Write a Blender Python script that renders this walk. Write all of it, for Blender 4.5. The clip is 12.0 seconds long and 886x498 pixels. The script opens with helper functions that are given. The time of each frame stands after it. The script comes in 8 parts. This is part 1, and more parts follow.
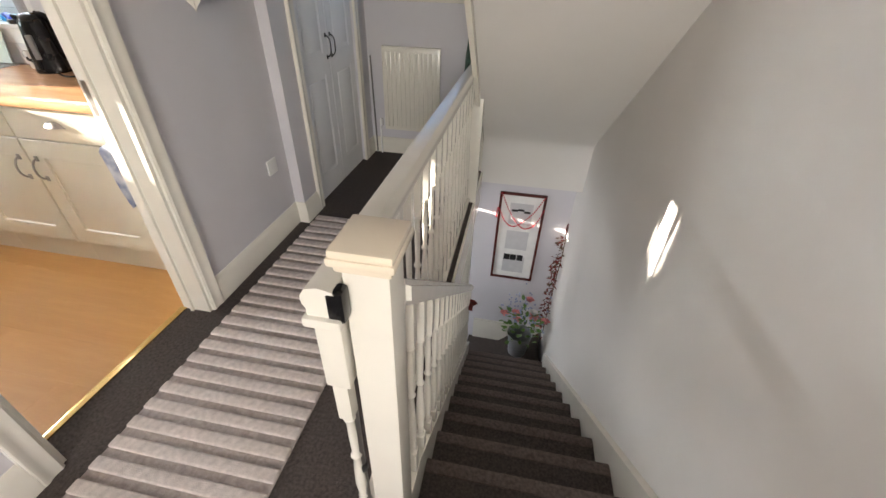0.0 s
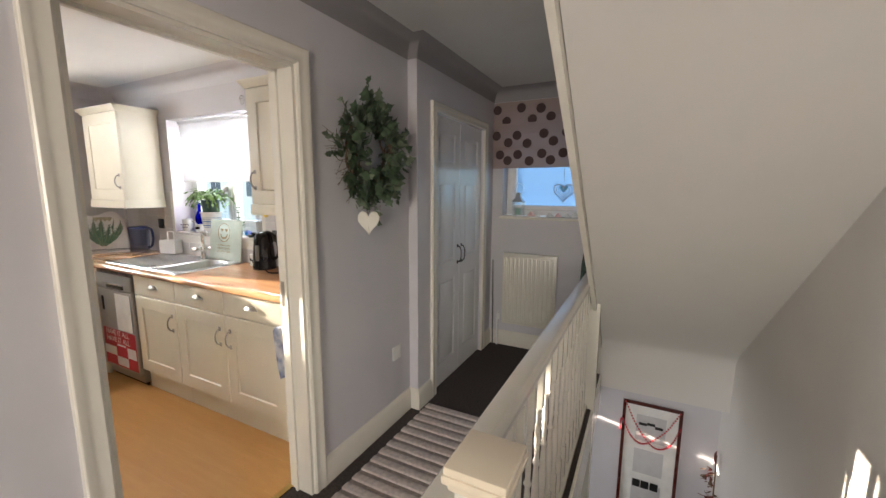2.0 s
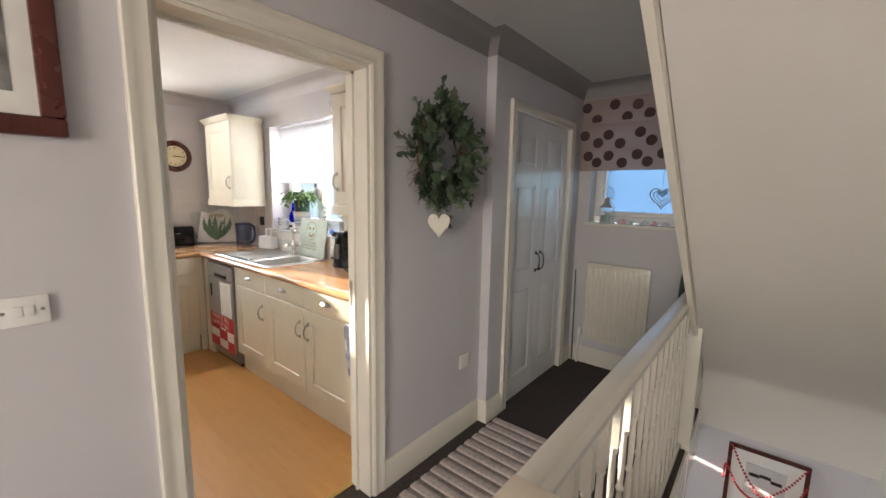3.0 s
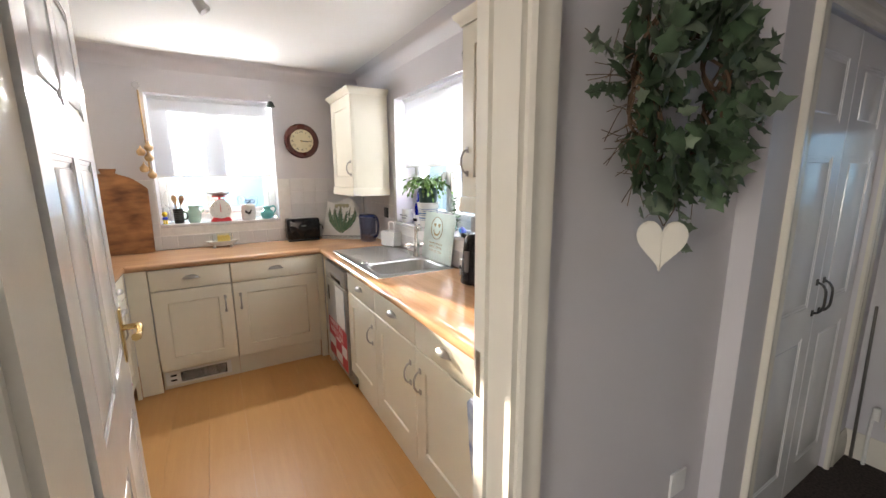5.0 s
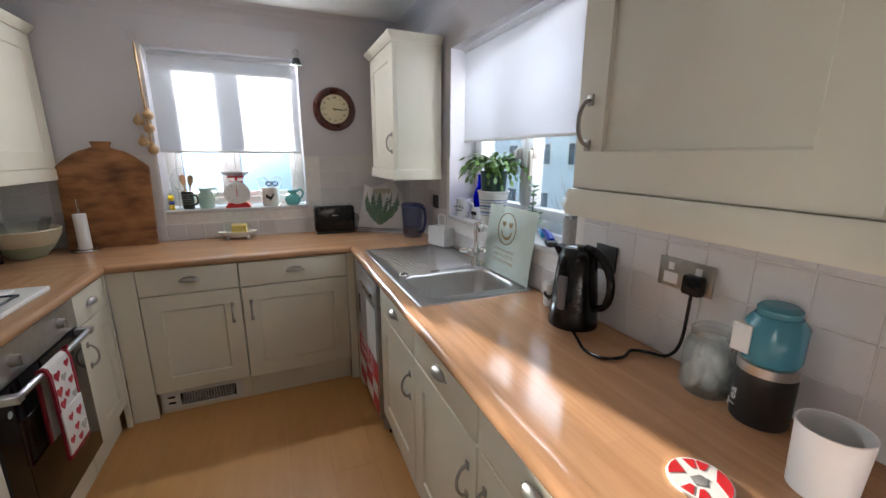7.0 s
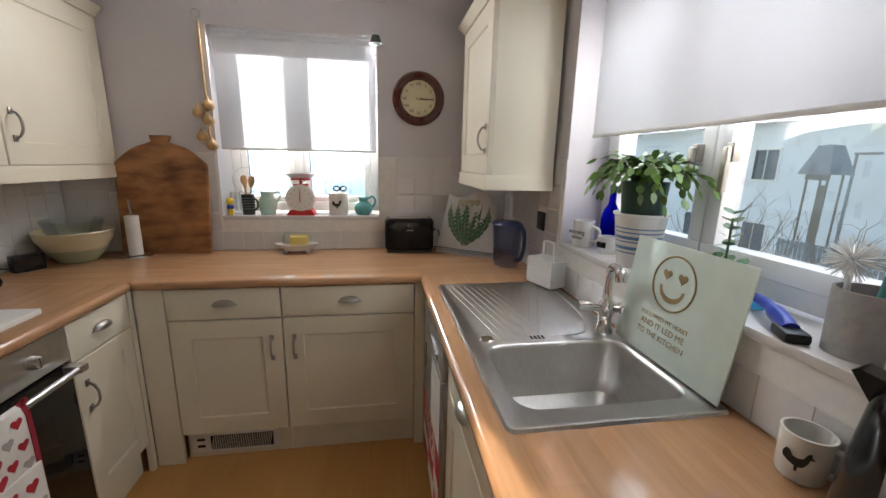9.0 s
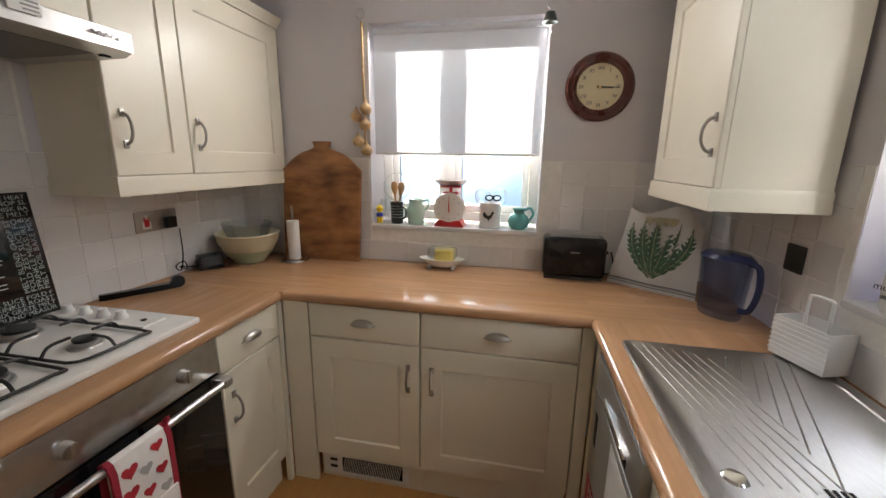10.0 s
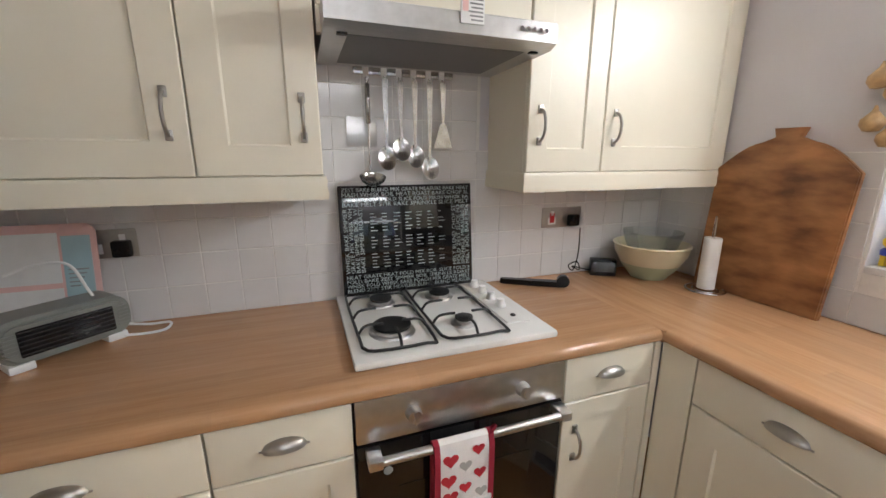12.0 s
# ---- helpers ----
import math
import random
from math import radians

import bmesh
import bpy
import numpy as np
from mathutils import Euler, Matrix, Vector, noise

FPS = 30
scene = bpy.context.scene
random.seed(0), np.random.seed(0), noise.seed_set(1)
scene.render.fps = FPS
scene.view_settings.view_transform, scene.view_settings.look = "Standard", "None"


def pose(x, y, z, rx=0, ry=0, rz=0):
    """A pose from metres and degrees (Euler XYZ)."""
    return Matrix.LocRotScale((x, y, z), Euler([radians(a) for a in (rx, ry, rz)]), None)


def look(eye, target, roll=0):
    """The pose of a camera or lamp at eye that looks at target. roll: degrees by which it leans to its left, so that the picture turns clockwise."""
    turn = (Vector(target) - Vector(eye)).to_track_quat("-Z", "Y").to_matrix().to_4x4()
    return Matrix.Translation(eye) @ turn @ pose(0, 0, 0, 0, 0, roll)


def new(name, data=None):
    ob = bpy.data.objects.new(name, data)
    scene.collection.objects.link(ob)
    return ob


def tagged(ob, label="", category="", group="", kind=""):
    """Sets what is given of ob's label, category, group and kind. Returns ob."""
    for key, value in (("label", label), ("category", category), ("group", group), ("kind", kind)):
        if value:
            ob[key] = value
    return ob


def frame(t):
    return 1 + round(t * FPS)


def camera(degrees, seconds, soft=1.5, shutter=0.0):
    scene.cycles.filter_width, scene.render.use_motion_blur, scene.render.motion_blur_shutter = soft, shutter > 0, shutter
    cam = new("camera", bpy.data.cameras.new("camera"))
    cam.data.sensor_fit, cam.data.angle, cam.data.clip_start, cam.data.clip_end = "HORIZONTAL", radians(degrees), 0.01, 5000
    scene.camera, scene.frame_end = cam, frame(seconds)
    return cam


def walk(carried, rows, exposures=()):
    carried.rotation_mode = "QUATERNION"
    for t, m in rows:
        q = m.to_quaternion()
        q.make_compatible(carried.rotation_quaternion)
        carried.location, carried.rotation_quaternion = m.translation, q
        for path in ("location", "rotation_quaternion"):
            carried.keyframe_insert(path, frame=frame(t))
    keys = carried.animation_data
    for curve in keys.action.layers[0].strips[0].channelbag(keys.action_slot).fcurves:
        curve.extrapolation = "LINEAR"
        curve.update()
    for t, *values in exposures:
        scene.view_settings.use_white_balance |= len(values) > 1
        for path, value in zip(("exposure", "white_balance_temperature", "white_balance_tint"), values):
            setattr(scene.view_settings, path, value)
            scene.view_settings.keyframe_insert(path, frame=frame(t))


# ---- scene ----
cam = camera(97.0, 12.0)
PATH = [
    (0, (0.571, 0.683, 1.373), (0.298, 2.303, 0.232), 2.0),
    (0.5, (0.572, 0.668, 1.397), (0.172, 2.365, 0.417), 0.9),
    (1, (0.574, 0.647, 1.431), (0.004, 2.413, 0.684), 0.3),
    (1.5, (0.574, 0.624, 1.457), (-0.173, 2.417, 0.978), 0.2),
    (2, (0.573, 0.619, 1.469), (-0.328, 2.379, 1.172), 0.3),
    (2.5, (0.57, 0.651, 1.465), (-0.51, 2.316, 1.217), 0.6),
    (3, (0.578, 0.742, 1.459), (-0.682, 2.27, 1.179), 1.0),
    (3.5, (0.47, 0.833, 1.44), (-0.911, 2.244, 1.12), 1.2),
    (3.7, (0.384, 0.87, 1.432), (-1.039, 2.24, 1.117), 1.3),
    (5.3, (-0.307, 1.364, 1.474), (-2.032, 2.304, 1.1), -0.4),
    (5.5, (-0.408, 1.353, 1.464), (-2.144, 2.274, 1.094), -0.2),
    (6, (-0.593, 1.438, 1.471), (-2.384, 2.234, 1.073), -0.3),
    (6.5, (-0.745, 1.546, 1.454), (-2.567, 2.258, 1.037), -0.3),
    (6.7, (-0.795, 1.59, 1.452), (-2.61, 2.307, 1.015), -0.1),
    (8.3, (-1.275, 1.665, 1.426), (-2.939, 2.668, 0.953), 0.1),
    (8.5, (-1.344, 1.703, 1.424), (-3.101, 2.54, 0.961), 0.6),
    (9, (-1.517, 1.832, 1.423), (-3.444, 2.148, 0.99), 1.3),
    (9.5, (-1.688, 1.809, 1.421), (-3.639, 1.752, 0.985), 1.4),
    (10, (-1.897, 1.752, 1.442), (-3.809, 1.367, 0.999), 0.9),
    (10.5, (-2.05, 1.694, 1.426), (-3.85, 0.945, 0.979), 0.5),
    (11, (-2.227, 1.672, 1.445), (-3.741, 0.451, 0.982), 0.1),
    (11.5, (-2.271, 1.638, 1.446), (-3.399, 0.056, 0.971), 0.4),
    (11.8, (-2.27, 1.636, 1.439), (-3.096, -0.121, 0.961), -0.2),
    (12, (-2.237, 1.624, 1.433), (-2.896, -0.205, 0.963), 0.2),
]
walk(cam, [(t, look(eye, target, roll)) for t, eye, target, roll in PATH],
     exposures=[(0, 3.5, 6900, 13), (1.5, 3.15, 7000, 13), (2.5, 3.08, 7300, 14), (3.7, 3.2, 7300, 14), (5.5, 2.98, 6750, 13), (6.5, 2.22, 6400, 12),
                (8.5, 2.26, 6600, 12), (9.5, 2.12, 7600, 15), (10.5, 2.42, 6750, 13), (11.0, 2.5, 6500, 12), (11.5, 2.68, 6850, 13), (12.0, 2.9, 6850, 13)])


# ---- light ----
SUN_EL, SUN_DIR = radians(8.8), Vector((1.0, 0.193, 0)).normalized()
world = bpy.data.worlds.new("world")
scene.world = world
world.use_nodes = True
wn = world.node_tree
sky = wn.nodes.new("ShaderNodeTexSky")
sky.sky_type, sky.sun_disc, sky.sun_elevation = "NISHITA", False, SUN_EL
sky.sun_rotation = math.atan2(-SUN_DIR.x, -SUN_DIR.y)
wn.links.new(sky.outputs[0], wn.nodes["Background"].inputs[0])
wn.nodes["Background"].inputs[1].default_value = 0.15
sun = new("sun", bpy.data.lights.new("sun", "SUN"))
sun.data.energy, sun.data.angle, sun.data.color = 5.0, radians(0.8), (1.0, 0.93, 0.82)
way = SUN_DIR * math.cos(SUN_EL) - Vector((0, 0, math.sin(SUN_EL)))
sun.matrix_world = look((-12, 0, 6), Vector((-12, 0, 6)) + way)


def area_light(name, place, target, w, h, watts, color=(0.88, 0.94, 1.0)):
    """A rectangular area lamp: sky light behind a window, or an added fill."""
    lamp = new(name, bpy.data.lights.new(name, "AREA"))
    lamp.data.shape, lamp.data.size, lamp.data.size_y = "RECTANGLE", w, h
    lamp.data.energy, lamp.data.color = watts, color
    lamp.matrix_world = look(place, target)


area_light("sky_light_west", (-4.30, 1.415, 1.60), (0, 1.415, 1.5), 0.95, 1.0, 0.6)
# added fill strip on the room side of the blind, brightens the kitchen
area_light("sky_light_west_head", (-3.885, 1.417, 2.025), (-2.0, 1.417, 1.3), 0.82, 0.05, 2.4)
area_light("sky_light_north", (-2.53, 2.90, 1.77), (-2.53, 0, 1.5), 1.05, 0.45, 2.6)
# second added fill strip, before the sink window's blind
area_light("sky_light_north_head", (-2.42, 2.615, 2.01), (-2.35, 1.0, 1.1), 0.8, 0.05, 0.6)
area_light("sky_light_hall", (-0.1, 4.45, 1.75), (-0.1, 0, 1.2), 0.9, 0.9, 0.6, (0.62, 0.78, 1.0))
# added fill from behind the camera, lights the hall; no known source
area_light("sky_light_landing", (0.7, -2.42, 1.5), (0.5, 2, 0.9), 1.1, 1.1, 8.6, (1.0, 0.97, 0.93))
# added unseen fill that brightens the stair foot; the wall behind has no window
area_light("sky_light_below", (-1.27, 3.3, -1.3), (1.2, 3.4, -1.4), 0.9, 1.2, 2.6)

# ---- materials ----


def mat(name, color, rough=0.5, metal=0.0, vary=0.06, scale=12.0, bump=0.0, bump_scale=200.0, stretch=(1, 1, 1), second=None,
        spec=0.5, trans=0.0, coat=0.0, island=0.0):
    m = bpy.data.materials.new(name)
    m.use_nodes = True
    nt = m.node_tree
    b = nt.nodes["Principled BSDF"]
    b.inputs["Roughness"].default_value = rough
    b.inputs["Metallic"].default_value = metal
    b.inputs["Specular IOR Level"].default_value = spec
    b.inputs["Transmission Weight"].default_value = trans
    b.inputs["Coat Weight"].default_value = coat
    co = nt.nodes.new("ShaderNodeTexCoord")
    mp = nt.nodes.new("ShaderNodeMapping")
    mp.inputs["Scale"].default_value = stretch
    nt.links.new(co.outputs["Object"], mp.inputs[0])
    n1 = nt.nodes.new("ShaderNodeTexNoise")
    n1.inputs["Scale"].default_value = scale
    n1.inputs["Detail"].default_value = 5.0
    nt.links.new(mp.outputs[0], n1.inputs[0])
    ramp = nt.nodes.new("ShaderNodeValToRGB")
    c2 = second or [min(1, c * (1 + vary)) for c in color]
    c1 = color if second else [c * (1 - vary) for c in color]
    ramp.color_ramp.elements[0].position, ramp.color_ramp.elements[1].position = 0.3, 0.7
    ramp.color_ramp.elements[0].color = (*c1, 1)
    ramp.color_ramp.elements[1].color = (*c2, 1)
    nt.links.new(n1.outputs["Fac"], ramp.inputs[0])
    out = ramp.outputs[0]
    if island:
        oi = nt.nodes.new("ShaderNodeObjectInfo")
        hs = nt.nodes.new("ShaderNodeHueSaturation")
        mr = nt.nodes.new("ShaderNodeMapRange")
        mr.inputs["To Min"].default_value, mr.inputs["To Max"].default_value = 1 - island, 1 + island
        nt.links.new(oi.outputs["Random"], mr.inputs[0])
        nt.links.new(mr.outputs[0], hs.inputs["Value"])
        nt.links.new(out, hs.inputs["Color"])
        out = hs.outputs[0]
    nt.links.new(out, b.inputs["Base Color"])
    n2 = nt.nodes.new("ShaderNodeTexNoise")
    n2.inputs["Scale"].default_value = bump_scale
    n2.inputs["Detail"].default_value = 3.0
    nt.links.new(mp.outputs[0], n2.inputs[0])
    rr = nt.nodes.new("ShaderNodeMapRange")
    rr.inputs["To Min"].default_value, rr.inputs["To Max"].default_value = max(0.02, rough * 0.85), min(1, rough * 1.15)
    nt.links.new(n1.outputs["Fac"], rr.inputs[0])
    nt.links.new(rr.outputs[0], b.inputs["Roughness"])
    if bump:
        bp = nt.nodes.new("ShaderNodeBump")
        bp.inputs["Strength"].default_value = bump
        bp.inputs["Distance"].default_value = 0.004
        nt.links.new(n2.outputs["Fac"], bp.inputs["Height"])
        nt.links.new(bp.outputs[0], b.inputs["Normal"])
    return m


def glass(name, color=(1, 1, 1), rough=0.0, clear=0.0):
    """Glass; clear: the share that lets light straight through."""
    m = bpy.data.materials.new(name)
    m.use_nodes = True
    nt = m.node_tree
    nt.nodes.clear()
    o = nt.nodes.new("ShaderNodeOutputMaterial")
    g = nt.nodes.new("ShaderNodeBsdfGlass")
    g.inputs["Color"].default_value, g.inputs["Roughness"].default_value = (*color, 1), rough
    t = nt.nodes.new("ShaderNodeBsdfTransparent")
    t.inputs[0].default_value = (*color, 1)
    mix = nt.nodes.new("ShaderNodeMixShader")
    mix.inputs[0].default_value = clear
    nt.links.new(g.outputs[0], mix.inputs[1])
    nt.links.new(t.outputs[0], mix.inputs[2])
    nt.links.new(mix.outputs[0], o.inputs[0])
    return m


def cloth_blind(name, color, through_share=0.6, weave=900.0, sheer=0.0):
    """Fabric that lets light through."""
    m = bpy.data.materials.new(name)
    m.use_nodes = True
    nt = m.node_tree
    nt.nodes.clear()
    o = nt.nodes.new("ShaderNodeOutputMaterial")
    d = nt.nodes.new("ShaderNodeBsdfDiffuse")
    t = nt.nodes.new("ShaderNodeBsdfTranslucent")
    n = nt.nodes.new("ShaderNodeTexNoise")
    n.inputs["Scale"].default_value = 6.0
    co = nt.nodes.new("ShaderNodeTexCoord")
    nt.links.new(co.outputs["Object"], n.inputs[0])
    r = nt.nodes.new("ShaderNodeValToRGB")
    r.color_ramp.elements[0].color = (*[c * 0.95 for c in color], 1)
    r.color_ramp.elements[1].color = (*color, 1)
    nt.links.new(n.outputs["Fac"], r.inputs[0])
    nt.links.new(r.outputs[0], d.inputs[0])
    nt.links.new(r.outputs[0], t.inputs[0])
    mix = nt.nodes.new("ShaderNodeMixShader")
    mix.inputs[0].default_value = through_share
    nt.links.new(d.outputs[0], mix.inputs[1])
    nt.links.new(t.outputs[0], mix.inputs[2])
    last = mix
    if sheer:
        tr = nt.nodes.new("ShaderNodeBsdfTransparent")
        last = nt.nodes.new("ShaderNodeMixShader")
        last.inputs[0].default_value = sheer
        nt.links.new(mix.outputs[0], last.inputs[1])
        nt.links.new(tr.outputs[0], last.inputs[2])
    nt.links.new(last.outputs[0], o.inputs[0])
    return m


def wood(name, c1, c2, axis="X", rough=0.35, scale=1.0, coat=0.0, strips=0.0):
    """Wood with its grain along axis; strips: width of glued staves."""
    m = mat(name, c1, rough, coat=coat)
    nt = m.node_tree
    b = nt.nodes["Principled BSDF"]
    co = nt.nodes.new("ShaderNodeTexCoord")
    mp = nt.nodes.new("ShaderNodeMapping")
    along = {"X": (1.2, 18, 18), "Y": (18, 1.2, 22), "Z": (18, 18, 1.2)}[axis]
    mp.inputs["Scale"].default_value = [s * scale for s in along]
    nt.links.new(co.outputs["Object"], mp.inputs[0])
    n = nt.nodes.new("ShaderNodeTexNoise")
    n.inputs["Scale"].default_value, n.inputs["Detail"].default_value, n.inputs["Distortion"].default_value = 1.6, 7.0, 0.6
    nt.links.new(mp.outputs[0], n.inputs[0])
    fine = nt.nodes.new("ShaderNodeTexNoise")
    fine.inputs["Scale"].default_value, fine.inputs["Detail"].default_value = 9.0, 4.0
    nt.links.new(mp.outputs[0], fine.inputs[0])
    ad = nt.nodes.new("ShaderNodeMix")
    ad.inputs[0].default_value = 0.35
    nt.links.new(n.outputs["Fac"], ad.inputs[2])
    nt.links.new(fine.outputs["Fac"], ad.inputs[3])
    r = nt.nodes.new("ShaderNodeValToRGB")
    r.color_ramp.elements[0].position, r.color_ramp.elements[1].position = 0.32, 0.68
    r.color_ramp.elements[0].color, r.color_ramp.elements[1].color = (*c1, 1), (*c2, 1)
    nt.links.new(ad.outputs[0], r.inputs[0])
    out = r.outputs[0]
    if strips:
        br = nt.nodes.new("ShaderNodeTexBrick")
        br.inputs["Color1"].default_value, br.inputs["Color2"].default_value = (0.93, 0.93, 0.93, 1), (1.05, 1.03, 1.0, 1)
        br.inputs["Mortar"].default_value = (0.97, 0.96, 0.95, 1)
        br.inputs["Scale"].default_value, br.inputs["Mortar Size"].default_value = 1.0, 0.001
        br.inputs["Brick Width"].default_value, br.inputs["Row Height"].default_value = 0.45, strips
        m2 = nt.nodes.new("ShaderNodeMapping")
        m2.inputs["Rotation"].default_value = (0, 0, radians(90) if axis == "Y" else 0)
        nt.links.new(co.outputs["Object"], m2.inputs[0])
        nt.links.new(m2.outputs[0], br.inputs[0])
        mu = nt.nodes.new("ShaderNodeMix")
        mu.data_type, mu.blend_type = "RGBA", "MULTIPLY"
        mu.inputs[0].default_value = 1.0
        nt.links.new(out, mu.inputs[6])
        nt.links.new(br.outputs[0], mu.inputs[7])
        out = mu.outputs[2]
    nt.links.new(out, b.inputs["Base Color"])
    return m


M_WALL = mat("lilac_grey_paint", (0.60, 0.585, 0.62), 0.55, vary=0.025, scale=3, bump=0.06, bump_scale=260)
M_KWALL = mat("grey_lilac_kitchen_paint", (0.60, 0.575, 0.60), 0.5, vary=0.02, scale=3, bump=0.05, bump_scale=260)
M_CEIL = mat("white_ceiling_paint", (0.75, 0.74, 0.72), 0.8, vary=0.02, scale=4, bump=0.05, bump_scale=180)
M_STAIRW = mat("off_white_stair_paint", (0.70, 0.68, 0.655), 0.6, vary=0.025, scale=2.5, bump=0.06, bump_scale=220)
M_GLOSS = mat("white_gloss_paint", (0.74, 0.71, 0.64), 0.2, vary=0.02, scale=8, bump=0.03, bump_scale=90)
# newel cap: the warm light from above is put into the colour
M_CAP = mat("warm_lit_cream_gloss_paint", (0.74, 0.65, 0.52), 0.22, vary=0.03, scale=8, bump=0.03, bump_scale=90)
M_DOORW = mat("white_door_paint", (0.76, 0.76, 0.77), 0.16, vary=0.02, scale=8, bump=0.05, bump_scale=70)
# hall coving: its shade under the ceiling is painted in as dark grey
M_COVE = mat("shade_grey_coving", (0.30, 0.285, 0.29), 0.6, vary=0.03)
M_CARPET = mat("dark_brown_carpet", (0.075, 0.062, 0.057), 0.95, vary=0.35, scale=90, bump=0.9, bump_scale=330, spec=0.15)
# paler carpet: the light on the tread edges put into the colour
M_LIT_EDGE = mat("lit_edge_brown_carpet", (0.125, 0.10, 0.09), 0.95, vary=0.3, scale=70, bump=0.9, bump_scale=330, spec=0.15)
M_RUGA = mat("beige_rug_pile", (0.56, 0.50, 0.47), 0.95, vary=0.16, scale=45, bump=0.9, bump_scale=260, spec=0.1)
M_RUGB = mat("taupe_rug_base", (0.38, 0.33, 0.31), 0.95, vary=0.2, scale=60, bump=0.9, bump_scale=300, spec=0.1)
M_CREAM = mat("cream_cabinet_paint", (0.76, 0.71, 0.585), 0.36, vary=0.025, scale=5, bump=0.03, bump_scale=120)
M_TILE = mat("white_glazed_tile", (0.66, 0.645, 0.64), 0.14, vary=0.025, scale=9, bump=0.05, bump_scale=25, island=0.03)
M_GROUT = mat("pale_grout", (0.74, 0.72, 0.69), 0.85, vary=0.06, scale=30)
M_TOPX = wood("beech_worktop_along_x", (0.42, 0.222, 0.112), (0.53, 0.305, 0.17), "X", 0.125, strips=0.062)
M_TOPY = wood("beech_worktop_along_y", (0.42, 0.222, 0.112), (0.53, 0.305, 0.17), "Y", 0.125, strips=0.062)
M_FLOOR = wood("orange_beech_laminate", (0.58, 0.29, 0.09), (0.64, 0.335, 0.115), "X", 0.36, 0.8)
M_STEEL = mat("brushed_steel", (0.55, 0.54, 0.53), 0.32, 1.0, vary=0.08, scale=30, bump=0.04, bump_scale=60, stretch=(1, 12, 1))
M_CHROME = mat("chrome", (0.72, 0.72, 0.72), 0.08, 1.0, vary=0.02)
M_PEWTER = mat("pewter_handle_metal", (0.40, 0.38, 0.35), 0.34, 1.0, vary=0.1, scale=40)
M_BRASS = mat("polished_brass", (0.72, 0.52, 0.22), 0.2, 1.0, vary=0.08)
M_BLACK = mat("black_plastic", (0.008, 0.008, 0.009), 0.13, vary=0.2, spec=0.3)
M_IRON = mat("black_enamel_iron", (0.014, 0.014, 0.014), 0.4, vary=0.3, scale=60)
M_WHITEP = mat("white_plastic", (0.80, 0.80, 0.79), 0.3, vary=0.02)
M_ENAMEL = mat("white_enamel", (0.80, 0.79, 0.76), 0.16, vary=0.02)
M_UPVC = mat("white_window_plastic", (0.82, 0.82, 0.82), 0.25, vary=0.02)
M_PANE = glass("window_glass", (0.97, 0.985, 1.0), 0.0, 0.85)
M_FROST = glass("misted_glass", (0.36, 0.48, 0.60), 0.28, 0.35)
M_BLIND = cloth_blind("white_roller_blind", (0.80, 0.80, 0.82), 0.43)

# ---- shapes ----


def link(name, bm, material, smooth=True, angle=40):
    me = bpy.data.meshes.new(name)
    bm.normal_update()
    if smooth:
        for f in bm.faces:
            f.smooth = True
        for e in bm.edges:
            if len(e.link_faces) == 2 and e.calc_face_angle(0) > radians(angle):
                e.smooth = False
    bm.to_mesh(me)
    bm.free()
    if material:
        me.materials.append(material)
    return new(name, me)


def part(name, bm, material, parent, label="", smooth=True):
    ob = link(name, bm, material, smooth)
    ob.parent = parent
    if label:
        ob["label"] = label
    return ob


def thing(name, label, category, place=(0, 0, 0), rz=0, group="", kind=""):
    ob = new(name)
    ob.empty_display_size = 0.05
    ob.matrix_basis = pose(*place, 0, 0, rz)
    return tagged(ob, label, category, group, kind)


def single(name, bm, material, label, category, place=(0, 0, 0), rz=0, group="", kind="", smooth=True):
    ob = link(name, bm, material, smooth)
    ob.matrix_basis = pose(*place, 0, 0, rz)
    return tagged(ob, label, category, group, kind)


def box(bm, x0, x1, y0, y1, z0, z1, bevel=0.0, seg=2):
    g = bmesh.ops.create_cube(bm, size=1.0, matrix=Matrix.LocRotScale(((x0 + x1) / 2, (y0 + y1) / 2, (z0 + z1) / 2), None, (x1 - x0, y1 - y0, z1 - z0)))
    if bevel:
        es = list({e for v in g["verts"] for e in v.link_edges})
        bmesh.ops.bevel(bm, geom=es, offset=bevel, segments=seg, affect="EDGES", profile=0.6)
    return bm


def B(*a, **k):
    return box(bmesh.new(), *a, **k)


def rod(bm, a, b, r0, r1=None, seg=12):
    a, b = Vector(a), Vector(b)
    d = b - a
    m = Matrix.Translation((a + b) / 2) @ d.to_track_quat("Z", "Y").to_matrix().to_4x4()
    bmesh.ops.create_cone(bm, cap_ends=True, segments=seg, radius1=r0, radius2=r0 if r1 is None else r1, depth=d.length, matrix=m)
    return bm


def lathe(bm, profile, seg=24, m=None):
    """Turns (radius, height) pairs round z."""
    m = m or Matrix()
    rings = []
    for r, z in profile:
        rings.append([bm.verts.new(m @ Vector((r * math.cos(2 * math.pi * i / seg), r * math.sin(2 * math.pi * i / seg), z))) for i in range(seg)] if r > 1e-5 else [bm.verts.new(m @ Vector((0, 0, z)))])
    for p, q in zip(rings, rings[1:]):
        for i in range(seg):
            j = (i + 1) % seg
            if len(p) == 1 and len(q) > 1:
                bm.faces.new((p[0], q[j], q[i]))
            elif len(q) == 1 and len(p) > 1:
                bm.faces.new((p[i], p[j], q[0]))
            elif len(p) > 1:
                bm.faces.new((p[i], p[j], q[j], q[i]))
    return bm


